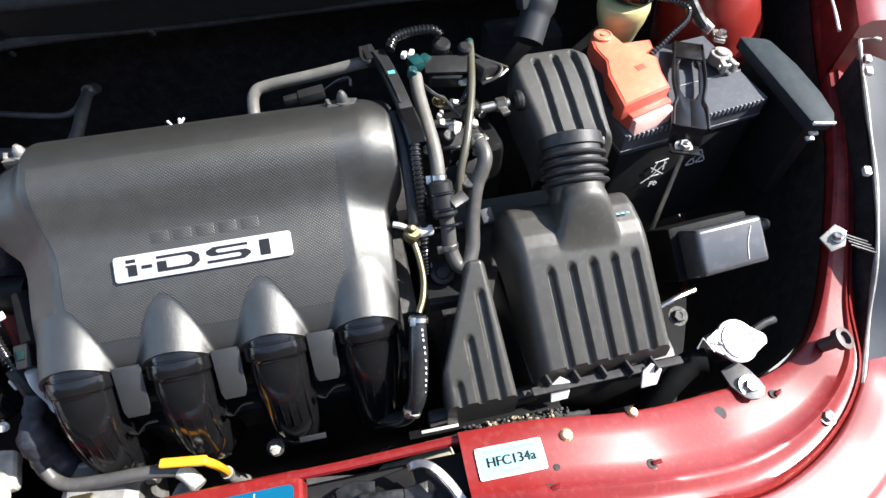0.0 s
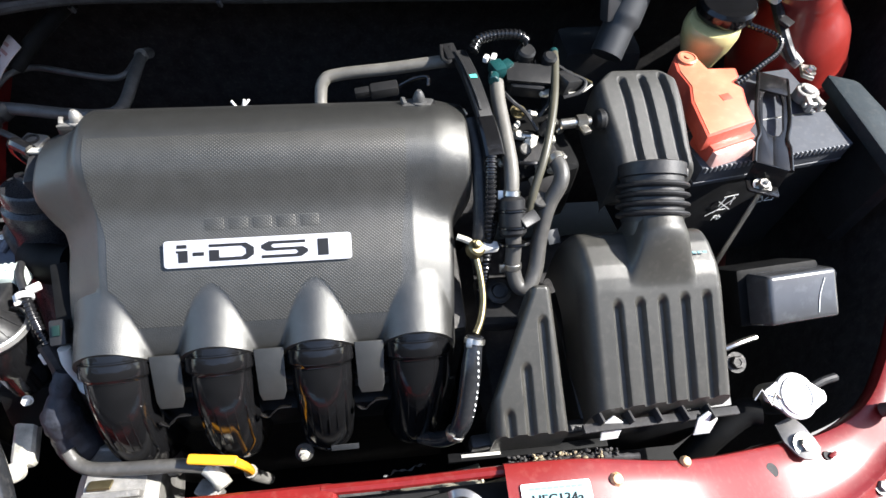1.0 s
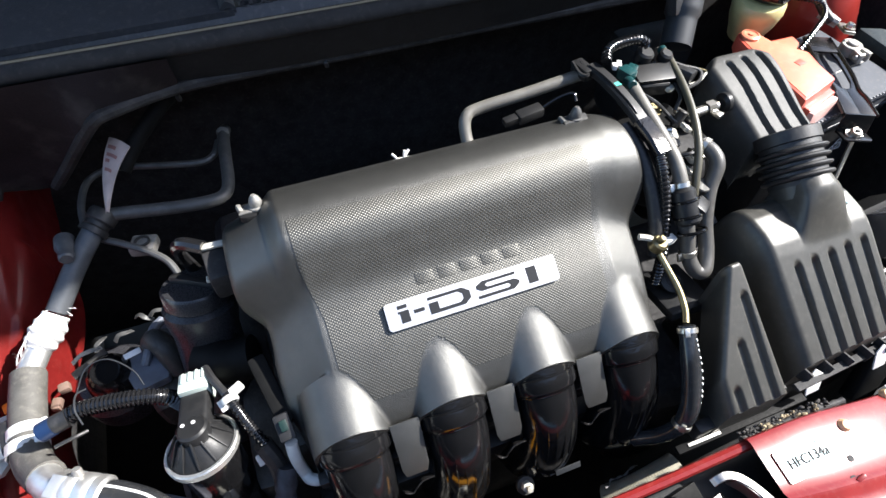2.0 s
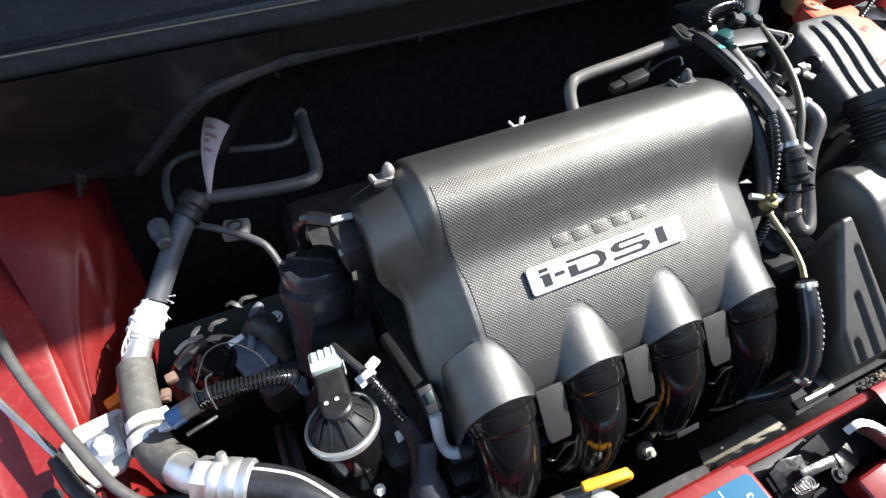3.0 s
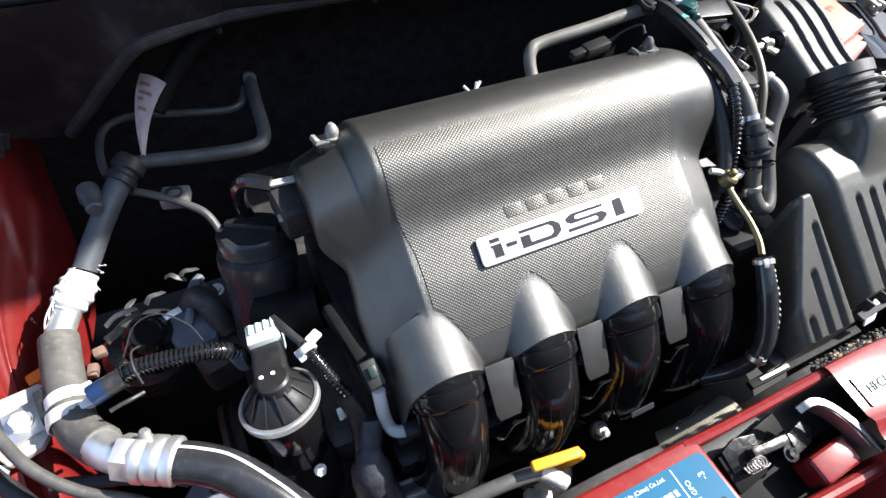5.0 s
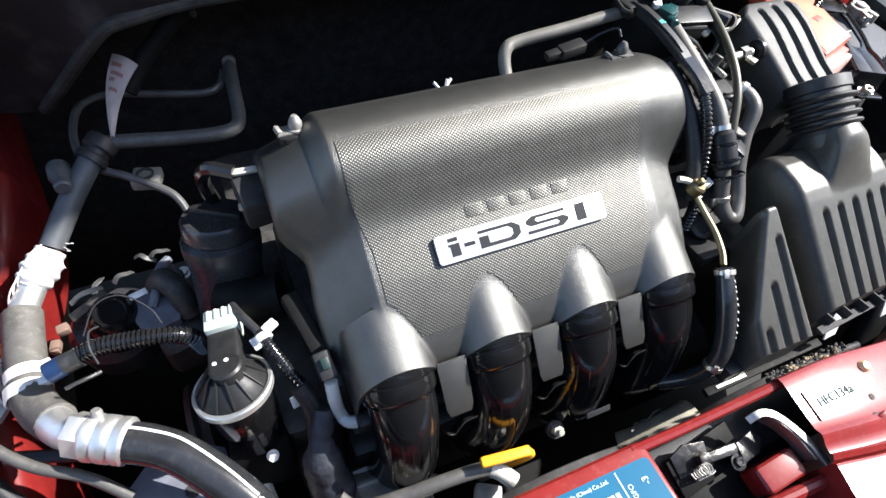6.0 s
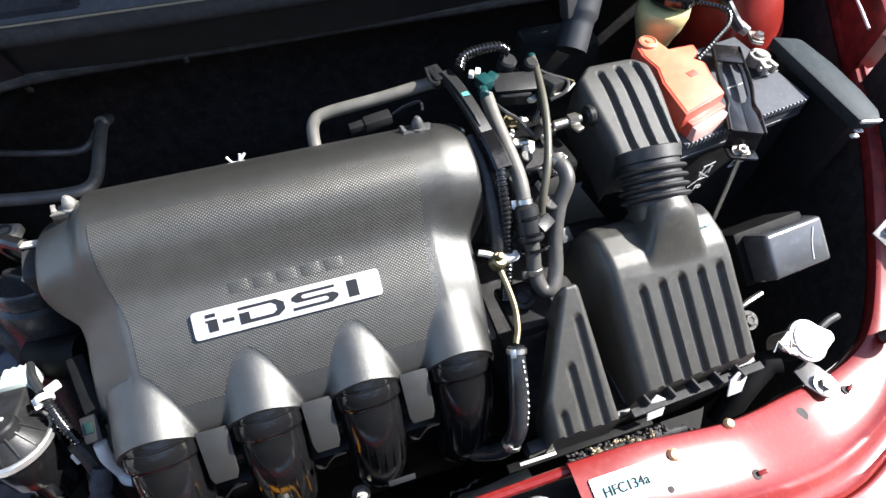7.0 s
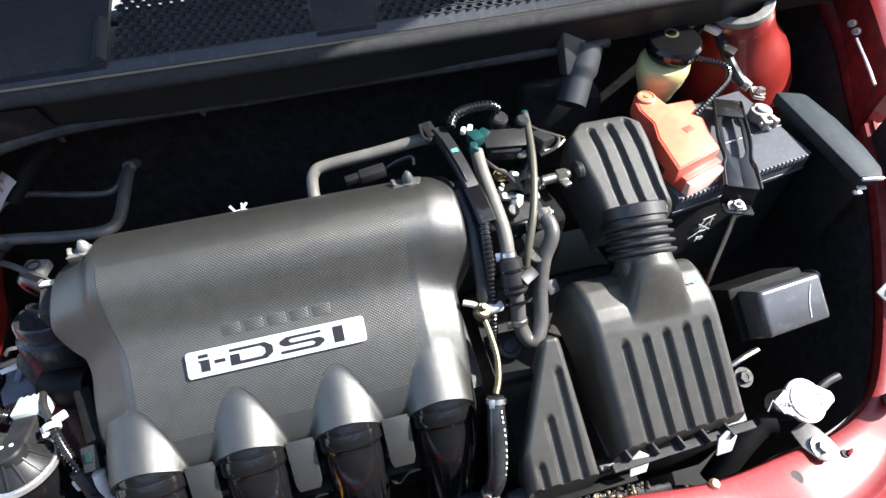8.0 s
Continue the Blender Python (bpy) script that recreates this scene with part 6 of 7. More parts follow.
hose("wrapped_harness", [(-0.185, -0.06, 0.75), (-0.195, -0.085, 0.725), (-0.195, -0.1, 0.69), (-0.185, -0.115, 0.65), (-0.18, -0.12, 0.6)], lambda w: 0.007 + 0.010 * smooth(0, 0.45, w) + 0.0014 * math.sin(26 * w) + 0.0008 * math.sin(71 * w), material("cloth_tape", (0.02, 0.022, 0.03), 0.6, vary=0.5, scale=150, bump=1.0, bump_scale=260), "black cloth-taped wiring harness", "cable", 26)
coil = thing("ignition_plug", (-0.173, -0.02, 0.76), "black plug with a green lock and pale sleeve", "connector")
part("holder", box((0.015, 0.062, 0.02), pose(-0.18, -0.006, 0.785, 18, 0, 12), 0.003), DEEP_BLACK, coil)
part("plug", box((0.013, 0.022, 0.014), pose(-0.176, -0.041, 0.786, 25, 0, 6), 0.002), BLACK, coil)
part("lock", box((0.006, 0.009, 0.002), pose(-0.1755, -0.0435, 0.7945, 25, 0, 6), 0.0006), GREEN, coil, "green lock tab")
part("sleeve", tube([(-0.1745, -0.052, 0.778), (-0.175, -0.06, 0.764), (-0.173, -0.066, 0.742), (-0.168, -0.074, 0.738), (-0.152, -0.078, 0.737)], 0.0052, 12), material("pale_sleeve", (0.5, 0.5, 0.48), 0.5), coil, "pale rubber sleeve")
for p, w in (((-0.19, 0.099, 0.863), 0.024), ((-0.196, 0.074, 0.852), 0.016)):
    part("bracket", box((w, 0.006, 0.003), pose(*p, 0, 0, -3), 0.001), SHARD, coil, "pale bracket behind the cover")
solo("cover_side_plug", box((0.026, 0.042, 0.03), pose(-0.19, 0.088, 0.845, 0, 0, 6), 0.005), BAY_BLACK, "black plug beside the engine cover", "connector")
hose("plug_loom", [(-0.2, 0.1, 0.862), (-0.218, 0.112, 0.86), (-0.225, 0.12, 0.84), (-0.222, 0.13, 0.8)], 0.006, CONDUIT, "thin glossy black cable beside the cover", "cable", 10)

# air-conditioning line
ac = thing("air_conditioning_line", (-0.37, 0.08, 0.72), "aluminium and rubber air-conditioning line with bright fittings", "pipe")
part("dark_pipe", tube([(-0.305, 0.236, 0.792), (-0.32, 0.222, 0.785), (-0.342, 0.197, 0.770), (-0.366, 0.164, 0.752)], 0.0105, 14), UPPER_PIPE, ac, "slate grey upper pipe")
TAPE_WHITE = material("white_cloth_tape", (0.62, 0.61, 0.59), 0.85, vary=0.25, scale=90, spec=0.1, bump=1.0, bump_scale=420, dust=0.3, dust_colour=(0.3, 0.29, 0.28))
tj = part("taped_joint", tube([(-0.367, 0.162, 0.751), (-0.374, 0.153, 0.747), (-0.381, 0.144, 0.744), (-0.388, 0.135, 0.741)], lambda w: 0.0112 + 0.0042 * math.sin(2.9 * w) + 0.0009 * math.sin(23 * w + 1), 18, 12), TAPE_WHITE, ac, "white cloth-taped joint with frayed threads", 40)
rng_tape = random.Random(3)
for k in range(4):
    w = 0.4 + 0.15 * k
    c = Vector((-0.358 - 0.03 * w, 0.176 - 0.041 * w, 0.757 - 0.016 * w))
    turns = [c + 0.0148 * (Vector((0.8, 0.6, 0)) * math.cos(a) + Vector((-0.2, 0.3, 0.93)) * math.sin(a)) + Vector((-0.003, -0.005, -0.002)) * a for a in np.linspace(-0.3, 3.0, 8)]
    part("tape_edge", tube(turns, 0.0007, 6, 3), TAPE_WHITE, tj)
    q = c + Vector((0.012, 0.008, 0.006))
    part("thread", tube([q] + [q + Vector((0.004 * m + rng_tape.uniform(-0.004, 0.005), rng_tape.uniform(-0.01, 0.006) - 0.003 * m, rng_tape.uniform(-0.004, 0.003))) for m in (1, 2, 3)], 0.0003, 4, 4), TAPE_WHITE, tj, "loose white thread")
part("alloy_pipe", tube([(-0.382, 0.144, 0.742), (-0.391, 0.128, 0.738), (-0.396, 0.112, 0.737), (-0.396, 0.09, 0.737)], 0.0115, 16), ALU, ac, "bright aluminium pipe")
part("rubber_sleeve", tube([(-0.3965, 0.112, 0.737), (-0.396, 0.086, 0.737), (-0.3945, 0.06, 0.737), (-0.391, 0.034, 0.738), (-0.383, 0.015, 0.743), (-0.370, -0.002, 0.752)], 0.0152, 18), SLEEVE, ac, "sun-bleached grey rubber sleeve")
for y, w in ((0.056, 0.010), (0.042, 0.011)):
    cl = part("clamp", ring(0.0168, 0.015, w, along((-0.3938, y, 0.737), (0.1, -1, 0)), 28), PALE_METAL, ac, "bright band clamp")
    part("screw", box((0.01, 0.007, 0.007), pose(-0.3775, y - 0.004, 0.747, 0, 0, 10), 0.0015), PALE_METAL, cl)
part("elbow", tube([(-0.375, 0.003, 0.75), (-0.363, -0.013, 0.758), (-0.350, -0.024, 0.765)], lambda w: 0.0135 - 0.001 * w, 16), ALU, ac, "bright elbow fitting")
part("nut", lathe([(0.0165, 0), (0.0165, 0.014), (0.015, 0.016), (0, 0.016)], along((-0.356, -0.02, 0.7645), (0.86, -0.5, 0)), 6), ALU, ac, "hexagon fitting")
part("ferrule", lathe([(0.0, 0), (0.015, 0), (0.0172, 0.003), (0.0172, 0.008), (0.0158, 0.010), (0.0172, 0.012), (0.0172, 0.02), (0.0158, 0.022), (0.0172, 0.024), (0.0172, 0.03), (0.015, 0.032), (0, 0.032)], along((-0.347, -0.026, 0.765), (0.86, -0.45, 0)), 28), ALU, ac, "crimped ferrule")
part("valve_cap", lathe([(0.004, 0), (0.004, 0.006), (0.003, 0.008), (0, 0.008)], along((-0.335, -0.02, 0.775), (0.1, 0.5, 1)), 12), CAST, ac)
bigh = part("hose", tube([(-0.322, -0.04, 0.765), (-0.308, -0.047, 0.764), (-0.29, -0.06, 0.76), (-0.268, -0.085, 0.75), (-0.248, -0.115, 0.738), (-0.232, -0.15, 0.725), (-0.222, -0.19, 0.71), (-0.218, -0.24, 0.69)], 0.0148, 20), HOSE, ac, "thick black rubber hose with white print")
part("stripe", tube([(-0.318, -0.034, 0.778), (-0.303, -0.042, 0.777), (-0.284, -0.055, 0.7735), (-0.262, -0.081, 0.7635), (-0.245, -0.106, 0.7535)], 0.0011, 5), LABEL_WHITE, bigh, "white printed stripe")
hp = spline([(-0.268, -0.085, 0.75), (-0.248, -0.115, 0.738), (-0.232, -0.15, 0.725), (-0.222, -0.19, 0.71), (-0.218, -0.24, 0.69)], 40)
lift = Vector((0.0052, 0.0035, 0.0139))
way, i = 0.03, 0
letters = []
for ch in "<OUTER EPDM>":
    while i < len(hp) - 2 and sum((hp[k + 1] - hp[k]).length for k in range(i)) < way:
        i += 1
    x_way = (hp[i + 1] - hp[i]).normalized()
    z_way = (lift - x_way * lift.dot(x_way)).normalized()
    m = Matrix((x_way, z_way.cross(x_way), z_way)).transposed().to_4x4()
    m.translation = hp[i] + z_way * 0.015
    if ch != " ":
        letters.append(writing(ch, 0.0068, m, 0.0002))
    way += 0.0048
part("lettering", merge(*letters), LABEL_WHITE, bigh, "white printed hose marking")
pipes = thing("firewall_pipes", (-0.25, 0.26, 0.74), "dull aluminium pipes with a square joint block", "pipe")
part("pipe", tube([(-0.305, 0.238, 0.792), (-0.28, 0.234, 0.792), (-0.24, 0.228, 0.79), (-0.205, 0.226, 0.788), (-0.187, 0.232, 0.786), (-0.18, 0.25, 0.785), (-0.177, 0.29, 0.788), (-0.174, 0.325, 0.79), (-0.172, 0.345, 0.78)], 0.0068, 14), DULL_PIPE, pipes, "thicker dull aluminium pipe")
part("thin_pipe", tube([(-0.182, 0.32, 0.786), (-0.19, 0.302, 0.783), (-0.207, 0.296, 0.782), (-0.25, 0.306, 0.782), (-0.295, 0.318, 0.782), (-0.322, 0.312, 0.78), (-0.331, 0.285, 0.78), (-0.330, 0.25, 0.778), (-0.318, 0.227, 0.775), (-0.295, 0.212, 0.772), (-0.272, 0.198, 0.765), (-0.255, 0.18, 0.76), (-0.246, 0.155, 0.74)], 0.0038, 10), DULL_PIPE, pipes, "thin dull aluminium pipe")
blk = part("joint_block", box((0.026, 0.022, 0.012), pose(-0.278, 0.212, 0.762, -6, 0, -14), 0.003), CAST, pipes, "square aluminium joint block")
part("socket", lathe([(0.008, 0), (0.008, 0.002), (0.006, 0.002), (0.0055, -0.001), (0, -0.001)], pose(-0.278, 0.212, 0.768, -6, 0, 0), 20), DARK_IRON, blk)
part("cap_nut", rod(0.007, 0.012, along((-0.174, 0.327, 0.785), (0, -0.3, 1)), 0.002), CAST, pipes)
part("joint", lathe([(0.0, 0), (0.013, 0), (0.0145, 0.003), (0.0145, 0.012), (0.012, 0.014), (0.012, 0.018), (0.014, 0.02), (0.014, 0.026), (0, 0.026)], along((-0.302, 0.242, 0.793), (-0.6, -0.65, -0.25)), 24), BLACK_RUBBER, pipes)
part("service_port", lathe([(0.0, 0), (0.0095, 0), (0.0095, 0.014), (0.007, 0.018), (0.007, 0.03), (0.0055, 0.032), (0, 0.032)], along((-0.345, 0.225, 0.785), (0.1, -0.7, 0.1)), 18), UPPER_PIPE, pipes, "grey service port cap")
paper_tag = solo("hose_tag", grid(lambda u, v: (-0.2895 + 0.007 * v + 0.012 * v ** 3 + u * (0.003 + 0.0155 * v), 0.206 + 0.065 * v - u * 0.021 * v, 0.825 + 0.035 * v + 0.003 * math.sin(3 * u)), 6, 12, 0.0012), TAPE, "pale curled paper tag on a hose", "tag")
TAG_INK = material("faded_red_print", (0.22, 0.1, 0.09), 0.6)


def tag_at(u, v, up=0.0008):
    return Vector((-0.2895 + 0.007 * v + 0.012 * v ** 3 + u * (0.003 + 0.0155 * v), 0.206 + 0.065 * v - u * 0.021 * v, 0.825 + 0.035 * v + 0.003 * math.sin(3 * u) + up))


for v, u0, u1 in ((0.86, 0.15, 0.6), (0.76, 0.2, 0.8), (0.68, 0.2, 0.5), (0.56, 0.25, 0.75)):
    part("print", grid(lambda a, b: tag_at(u0 + (u1 - u0) * a, v + 0.045 * b), 4, 2), TAG_INK, paper_tag, "faded red print")
hose("tag_hose", [(-0.20, 0.285, 0.888), (-0.225, 0.275, 0.872), (-0.25, 0.262, 0.853), (-0.268, 0.245, 0.838)], 0.008, DEEP_BLACK, "black hose running down from the cowl")

# wing-side bracket, cables and conduit
wb = thing("wing_bracket", (-0.435, 0.05, 0.7), "pale metal bracket bolted to the red wing edge", "bracket")
part("plate", prism([(-0.464, 0.066), (-0.452, 0.078), (-0.418, 0.082), (-0.400, 0.070), (-0.404, 0.048), (-0.418, 0.026), (-0.440, 0.020), (-0.452, 0.036)], pose(0, 0, 0.7225), 0.006, 0.0012), GREY_METAL, wb)
part("cushion", box((0.022, 0.034, 0.016), pose(-0.403, 0.052, 0.737, 0, 0, 12), 0.004), BLACK_RUBBER, wb, "black rubber cushion")
sq = part("washer_plate", box((0.026, 0.028, 0.003), pose(-0.4275, 0.0495, 0.731, 0, 0, 12), 0.0006), ALU, wb, "square bright washer")
part("bolt", hexbolt((-0.4285, 0.05, 0.7325), (0, 0, 1), 0.0075, 0.007, 1.15), PALE_METAL, sq)
part("leg", box((0.012, 0.03, 0.005), pose(-0.452, 0.012, 0.7225, 0, 0, -18), 0.001), PALE_METAL, wb)
hose("release_cable", [(-0.482, 0.16, 0.79), (-0.470, 0.12, 0.785), (-0.452, 0.076, 0.776), (-0.431, 0.031, 0.768), (-0.411, -0.005, 0.765), (-0.386, -0.03, 0.755), (-0.355, -0.048, 0.745), (-0.33, -0.07, 0.735)], 0.0042, LOOP_RUBBER, "long grey release cable along the wing", "cable", 12)
hose("prop_rod", [(-0.49, 0.105, 0.775), (-0.474, 0.077, 0.765), (-0.455, 0.045, 0.755)], 0.003, STEEL, "thin steel rod beside the wing", "rod", 10)
hose("wing_loom", [(-0.462, 0.05, 0.74), (-0.45, 0.02, 0.74), (-0.43, -0.01, 0.735), (-0.41, -0.04, 0.725), (-0.39, -0.06, 0.71)], 0.0065, BLACK_RUBBER, "dark taped loom beside the wing", "cable", 12)
cond = thing("main_conduit", (-0.32, 0.03, 0.77), "black corrugated wiring conduit with blue tape", "cable")
part("conduit", conduit([(-0.345, 0.035, 0.774), (-0.33, 0.036, 0.777), (-0.305, 0.033, 0.778), (-0.285, 0.030, 0.777), (-0.272, 0.028, 0.772), (-0.265, 0.028, 0.762), (-0.262, 0.03, 0.74)], 0.0073, 0.0034, 16), CONDUIT, cond, "corrugated black conduit")
part("tape", tube([(-0.367, 0.030, 0.77), (-0.362, 0.031, 0.771), (-0.356, 0.032, 0.772)], 0.0083, 14), BLUE_TAPE, cond, "blue wrapped tape")
part("taped_end", tube([(-0.357, 0.032, 0.772), (-0.35, 0.033, 0.773), (-0.343, 0.034, 0.774)], 0.008, 14), BLACK_RUBBER, cond)
part("wire", tube([(-0.358, 0.016, 0.765), (-0.35, 0.018, 0.765), (-0.342, 0.02, 0.764), (-0.335, 0.024, 0.76)], 0.0017, 8), BLACK_RUBBER, cond)
hose("tie_wire", [(-0.328, 0.052, 0.78), (-0.332, 0.044, 0.788), (-0.332, 0.03, 0.789), (-0.33, 0.02, 0.78)], 0.0008, MILKY, "thin pale tie wire round the conduit", "wire", 6)
hose("loop_wire", [(-0.345, 0.06, 0.76), (-0.33, 0.075, 0.775), (-0.31, 0.075, 0.78), (-0.292, 0.06, 0.775), (-0.285, 0.045, 0.77)], 0.0006, MILKY, "thin pale loop of wire", "wire", 6)
mt = thing("engine_mount", (-0.31, 0.1, 0.62), "black engine mount bracket with bolts", "engine mount")
part("bracket", box((0.05, 0.07, 0.05), pose(-0.285, 0.09, 0.68, 0, 0, 15), 0.012, 3), DARK_IRON, mt)
part("arm", tube([(-0.30, 0.12, 0.7), (-0.287, 0.115, 0.73), (-0.277, 0.1, 0.735), (-0.27, 0.085, 0.71)], 0.011, 12), DARK_IRON, mt, "curved dark arm")
part("mount_body", lathe([(0.0, -0.03), (0.04, -0.03), (0.042, 0.0), (0.034, 0.012), (0.015, 0.016), (0, 0.016)], pose(-0.345, 0.12, 0.67), 30), FILLER, mt)
part("bolt", hexbolt((-0.345, 0.12, 0.686), (0, 0, 1), 0.009, 0.01), DARK_IRON, mt)
part("bolt", hexbolt((-0.318, 0.125, 0.68), (0, -0.2, 1), 0.006, 0.007), STEEL, mt)
part("isolator", lathe([(0.026, -0.03), (0.024, -0.012), (0.0205, 0.0), (0.014, 0.008), (0.0125, 0.008), (0.011, 0.006), (0, 0.006)], pose(-0.333, 0.098, 0.722, 8, 4, 0), 28), GLOSS_BLACK, mt, "domed black rubber isolator")
part("stay", prism([(-0.321, 0.109), (-0.305, 0.112), (-0.293, 0.137), (-0.283, 0.147), (-0.275, 0.134), (-0.286, 0.112), (-0.277, 0.096), (-0.279, 0.075), (-0.31, 0.069), (-0.318, 0.09)], pose(0, 0, 0.708), 0.012, 0.003), SLATE, mt, "slate grey pressed steel stay")
part("stay_rib", tube([(-0.3, 0.095, 0.72), (-0.294, 0.108, 0.725), (-0.288, 0.13, 0.726), (-0.28, 0.142, 0.722)], 0.0045, 10), SLATE, mt)
part("boss", rod(0.0085, 0.012, along((-0.277, 0.118, 0.722), (0.1, -0.4, 1)), 0.002), DARK_IRON, mt)
part("bolt", hexbolt((-0.268, 0.12, 0.725), (0, -0.3, 1), 0.004, 0.005), STEEL, mt)
part("tab", box((0.016, 0.006, 0.003), pose(-0.31, 0.111, 0.723, 20, 10, 22), 0.001), PALE_METAL, mt, "bright metal tab")
part("link", box((0.036, 0.009, 0.005), pose(-0.352, 0.118, 0.715, 10, -8, 24), 0.001), DARK_IRON, mt)
part("terminal", merge(box((0.01, 0.009, 0.008), pose(-0.372, 0.096, 0.722, 0, 0, 10), 0.002), box((0.008, 0.012, 0.008), pose(-0.38, 0.083, 0.718, 0, 0, -10), 0.002)), material("tan_terminal", (0.17, 0.11, 0.085), 0.5), mt, "faded tan terminal")
part("clip", ribbon([(-0.364, 0.118, 0.725), (-0.355, 0.122, 0.729), (-0.346, 0.124, 0.729), (-0.338, 0.128, 0.724)], 0.005, 0.0015, (0, 0, 1), 4), CAST, mt, "bent metal clip")
for x, y, z, a in ((-0.325, 0.15, 0.7, 20), (-0.305, 0.165, 0.7, -35), (-0.345, 0.145, 0.705, 60), (-0.292, 0.175, 0.69, 10)):
    part("clip", ribbon([pose(x, y, z, 0, 0, a) @ Vector(p) for p in ((-0.01, 0, 0), (-0.004, 0.002, 0.004), (0.003, 0.001, 0.003), (0.009, 0.004, -0.003))], 0.005, 0.0014, (0, 0, 1), 4), DULL_PIPE, mt, "bent dull metal clip")
part("pulley", lathe([(0.0, 0), (0.05, 0), (0.052, 0.006), (0.046, 0.01), (0.052, 0.014), (0.05, 0.02), (0, 0.02)], along((-0.29, 0.03, 0.56), (-1, 0, 0)), 32), DARK_IRON, mt)

# front corner: coolant bottle and wires
cool = thing("coolant_bottle", (-0.385, -0.08, 0.55), "white coolant bottle with a pale blue cap", "bottle")
part("bottle", box((0.09, 0.08, 0.1), pose(-0.385, -0.09, 0.575), 0.016, 3), MILKY, cool)
part("cap", lathe([(0.028, 0), (0.03, 0.002), (0.03, 0.012), (0.027, 0.015), (0, 0.016)], pose(-0.371, -0.082, 0.63, 6, 4, 0), 30), PALE_CAP, cool, "pale blue round cap")
hs = thing("horn_bracket", (-0.31, -0.11, 0.6), "slate grey metal bracket with holes beside the hose", "bracket")
part("plate", prism([(-0.04, -0.03), (0.03, -0.034), (0.04, 0.0), (0.02, 0.03), (-0.03, 0.03)], pose(-0.30, -0.06, 0.70, -15, 0, -30), 0.004, 0.001), SLATE_PLATE, hs)
for dx, dy in ((-0.015, 0.005), (0.01, -0.01)):
    part("hole", lathe([(0.006, 0), (0.006, 0.0008), (0, 0.0008)], pose(-0.30, -0.06, 0.70, -15, 0, -30) @ pose(dx, dy, 0.004), 16), BAY_BLACK, hs)
solo("pale_bracket", merge(box((0.02, 0.06, 0.02), pose(-0.25, -0.088, 0.668, 5, 10, 8), 0.007, 3), rod(0.009, 0.014, along((-0.25, -0.12, 0.665), (0, -0.4, 0.8)), 0.003)), SHARD, "pale cast bracket on the engine side", "bracket")
hose("corner_loom", [(-0.335, -0.09, 0.68), (-0.315, -0.1, 0.68), (-0.3, -0.115, 0.675), (-0.292, -0.135, 0.665), (-0.288, -0.16, 0.65)], 0.006, CONDUIT, "thin black loom beside the hose", "cable", 10)
solo("red_plug", box((0.018, 0.04, 0.02), pose(-0.318, -0.12, 0.65, 0, 0, 30), 0.006, 3), material("salmon_plastic", (0.75, 0.25, 0.18), 0.45), "salmon pink plug near the hose", "connector")
hose("lower_loom", [(-0.415, -0.005, 0.725), (-0.39, -0.012, 0.722), (-0.365, -0.02, 0.722), (-0.34, -0.03, 0.722), (-0.325, -0.038, 0.715)], 0.0055, BLACK_RUBBER, "black loom under the hose fittings", "cable", 10)
solo("side_marker_plug", box((0.016, 0.012, 0.012), pose(-0.428, 0.105, 0.70, 0, 0, 20), 0.003), AMBER, "amber plug beside the wing", "connector")
solo("red_stay", box((0.02, 0.12, 0.02), pose(-0.282, -0.17, 0.63, 0, 0, 12), 0.004), RED, "red painted radiator stay", "stay")

# lamp at the wing corner
lamp = thing("headlamp", (0.74, -0.02, 0.6), "clear headlamp with a black seal along its edge", "headlamp")
INNER = [(0.613, -0.207, 0.69), (0.662, -0.131, 0.71), (0.68, -0.071, 0.76), (0.709, 0.004, 0.79), (0.721, 0.066, 0.822), (0.738, 0.13, 0.85)]
ip = spline(INNER, 6)
part("lens", grid(lambda u, v: ip[round(v * 30)] + Vector((0.004 + 0.14 * u, -0.03 * u, -0.002 - 0.03 * u - 0.06 * u * u)), 10, 30, 0.02), LENS, lamp, "dark reflecting lens")
part("edge", tube(INNER + [(0.748, 0.148, 0.853), (0.762, 0.15, 0.853), (0.775, 0.146, 0.85)], lambda w: 0.0024 + 0.0006 * math.sin(40 * w), 8), CAST, lamp, "pale worn lens edge")
part("housing", grid(lambda u, v: ip[round(v * 30)] + Vector((-0.006 * u - 0.002, 0, -0.004 - 0.12 * u)), 4, 30), BAY_BLACK, lamp, "black lamp housing")
for k, (x, y, z) in enumerate(((0.735, 0.115, 0.852), (0.727, 0.098, 0.849), (0.673, -0.012, 0.812))):
    part("clip", box((0.007, 0.01, 0.006), pose(x, y, z, 10, 0, -20), 0.0015), PALE_METAL if k else STEEL, lamp, "small bright lamp clip")
hk = thing("wing_catch", (0.63, -0.055, 0.74), "bright metal catch on the wing edge", "catch")
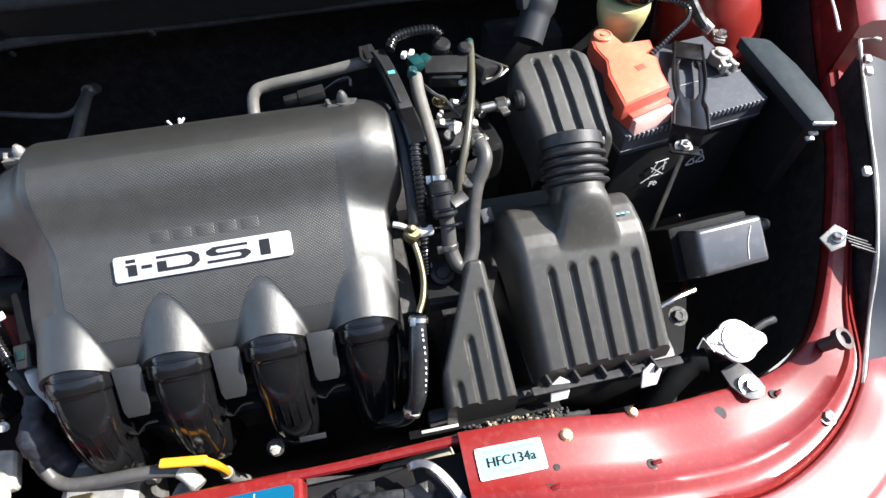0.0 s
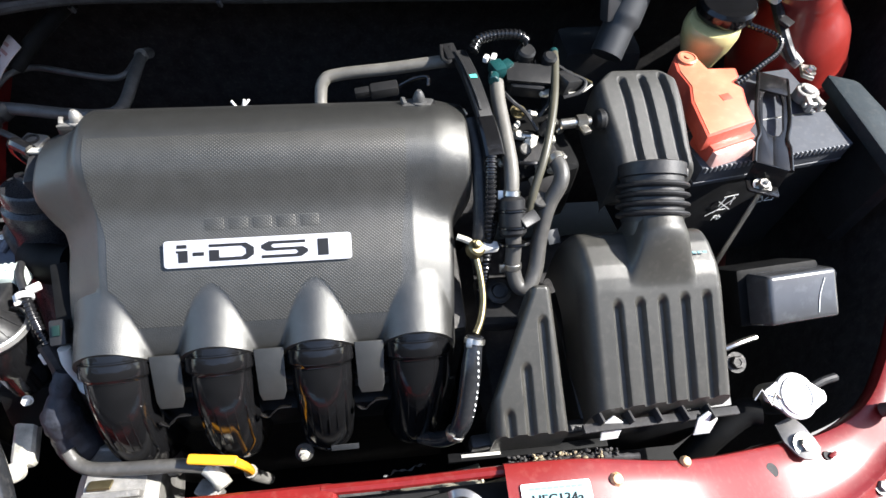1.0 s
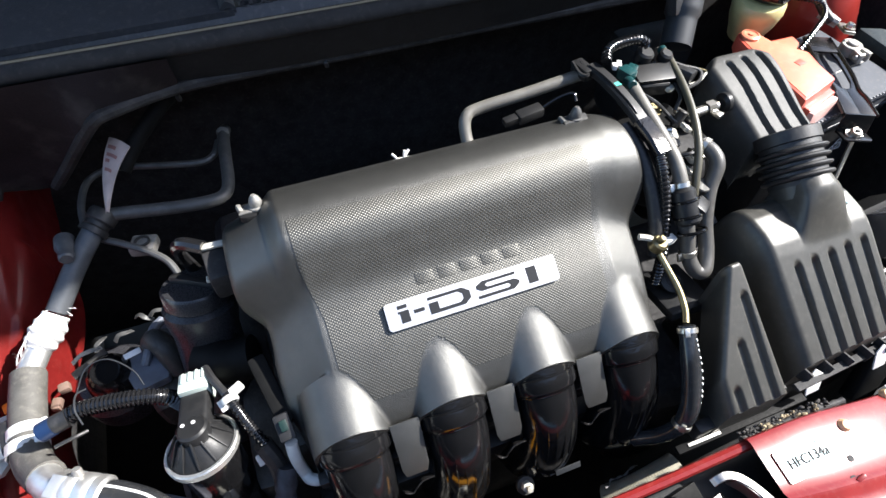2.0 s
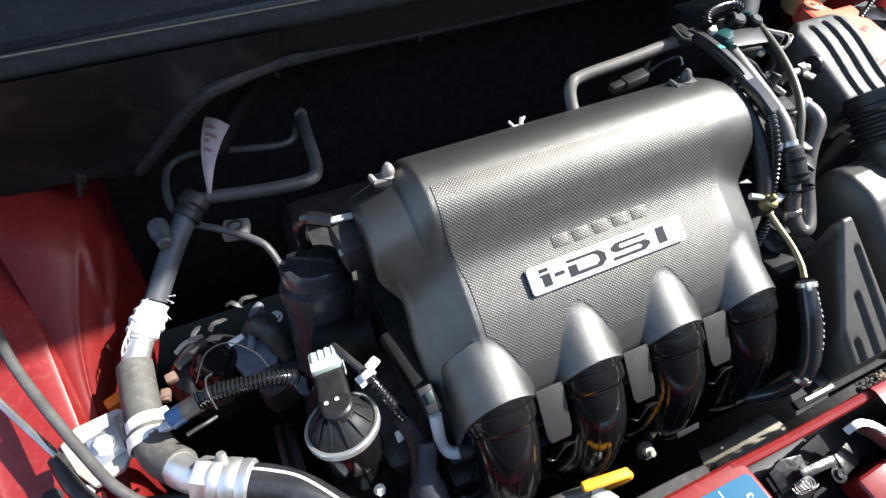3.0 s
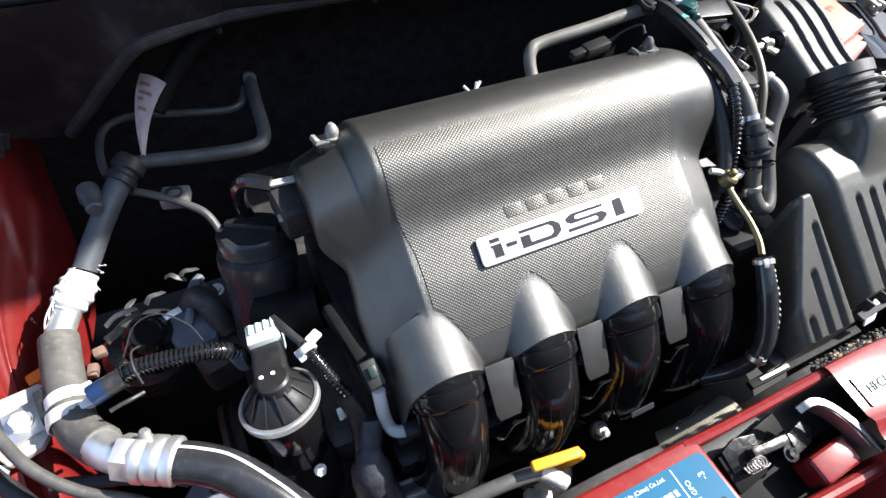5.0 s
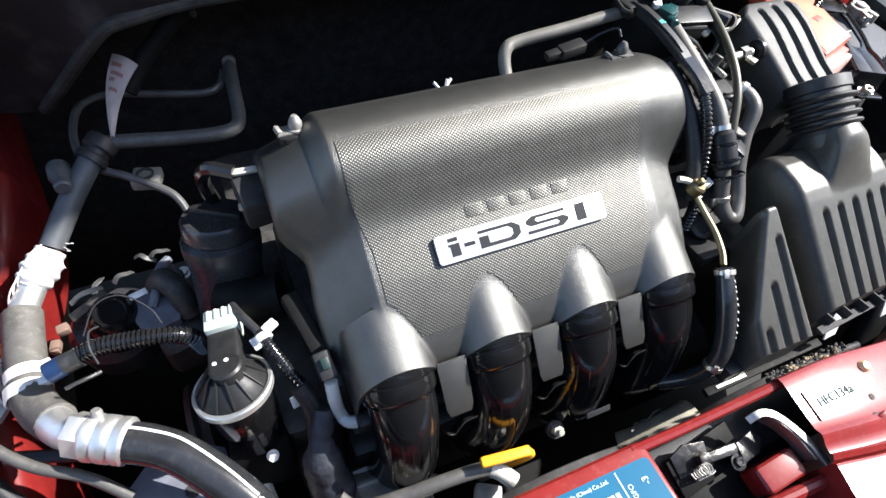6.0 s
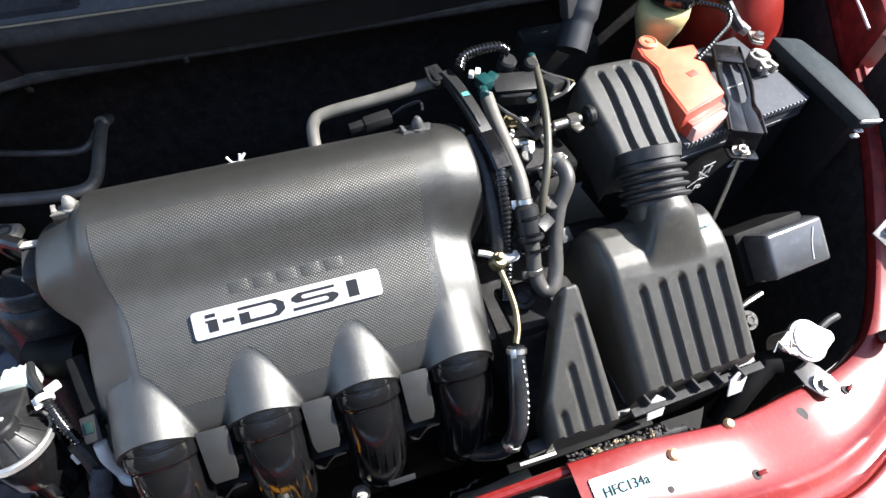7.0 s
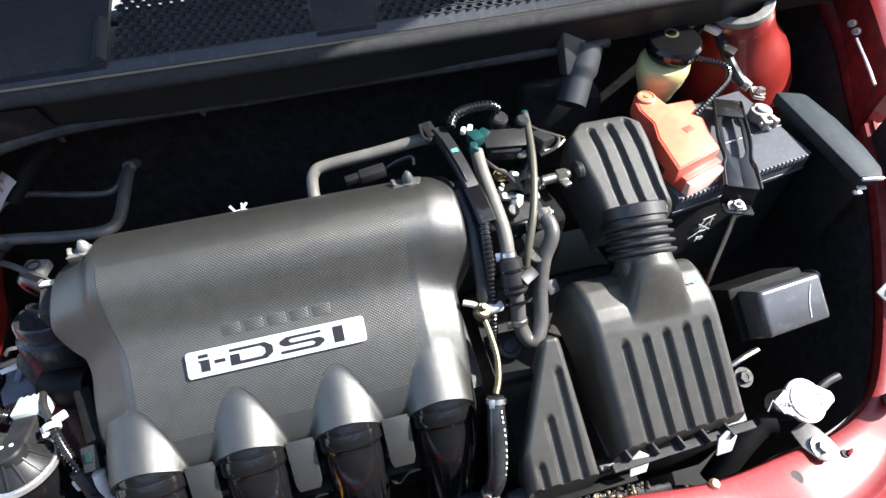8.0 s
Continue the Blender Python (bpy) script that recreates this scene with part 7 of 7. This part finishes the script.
part("plate", prism([(-0.014, -0.006), (0.0, -0.012), (0.014, -0.003), (0.012, 0.01), (-0.01, 0.012)], pose(0.632, -0.06, 0.766, 10, -25, 30), 0.003, 0.0008), CAST, hk)
part("bolt", hexbolt((0.634, -0.06, 0.769), (-0.3, 0, 1), 0.005, 0.005), STEEL, hk)
part("tail", merge(*[box((0.03, 0.002, 0.003), pose(0.66, -0.075 + 0.005 * k, 0.76, 0, 12, -25), 0.0005) for k in range(4)]), BLACK, hk)

# crumbs of dirt caught on the foam strip behind the crossmember
solo("foam_strip", tube([(0.2, -0.1745, 0.735), (0.22, -0.1745, 0.736), (0.27, -0.1745, 0.736), (0.32, -0.1765, 0.731)], lambda w: 0.003 + 0.0006 * math.sin(90 * w), 10, 10), BAY_BLACK, "black foam strip behind the crossmember", "seal")
crumbs = bmesh.new()
rng_dirt = random.Random(5)
for k in range(24):
    x = 0.222 + 0.062 * rng_dirt.random()
    p = Vector((x, -0.169 - 0.007 * rng_dirt.random(), 0.7395 + 0.004 * rng_dirt.random()))
    bmesh.ops.create_icosphere(crumbs, subdivisions=1, radius=rng_dirt.uniform(0.001, 0.0026), matrix=Matrix.Translation(p) @ pose(0, 0, 0, 360 * rng_dirt.random(), 360 * rng_dirt.random(), 0) @ Matrix.Diagonal((1.3, 0.8, 0.6, 1)))
dark_grit = bmesh.new()
for k in range(150):
    x = 0.2 + 0.1 * rng_dirt.random()
    p = Vector((x, -0.168 - 0.008 * rng_dirt.random(), 0.7345 + 0.0045 * rng_dirt.random()))
    bmesh.ops.create_icosphere(dark_grit, subdivisions=1, radius=rng_dirt.uniform(0.001, 0.0026), matrix=Matrix.Translation(p) @ pose(0, 0, 0, 360 * rng_dirt.random(), 360 * rng_dirt.random(), 0) @ Matrix.Diagonal((1.2, 0.9, 0.7, 1)))
solo("dark_grit", dark_grit, material("dark_grit", (0.035, 0.032, 0.03), 0.8, vary=0.6, scale=300), "dark coarse grit caught along the foam strip", "grit", kind="stuff")
solo("dirt_crumbs", crumbs, material("pale_grit", (0.3, 0.24, 0.15), 0.9, vary=0.5, scale=300), "brown-grey grit and leaf crumbs behind the crossmember", "grit", kind="stuff")
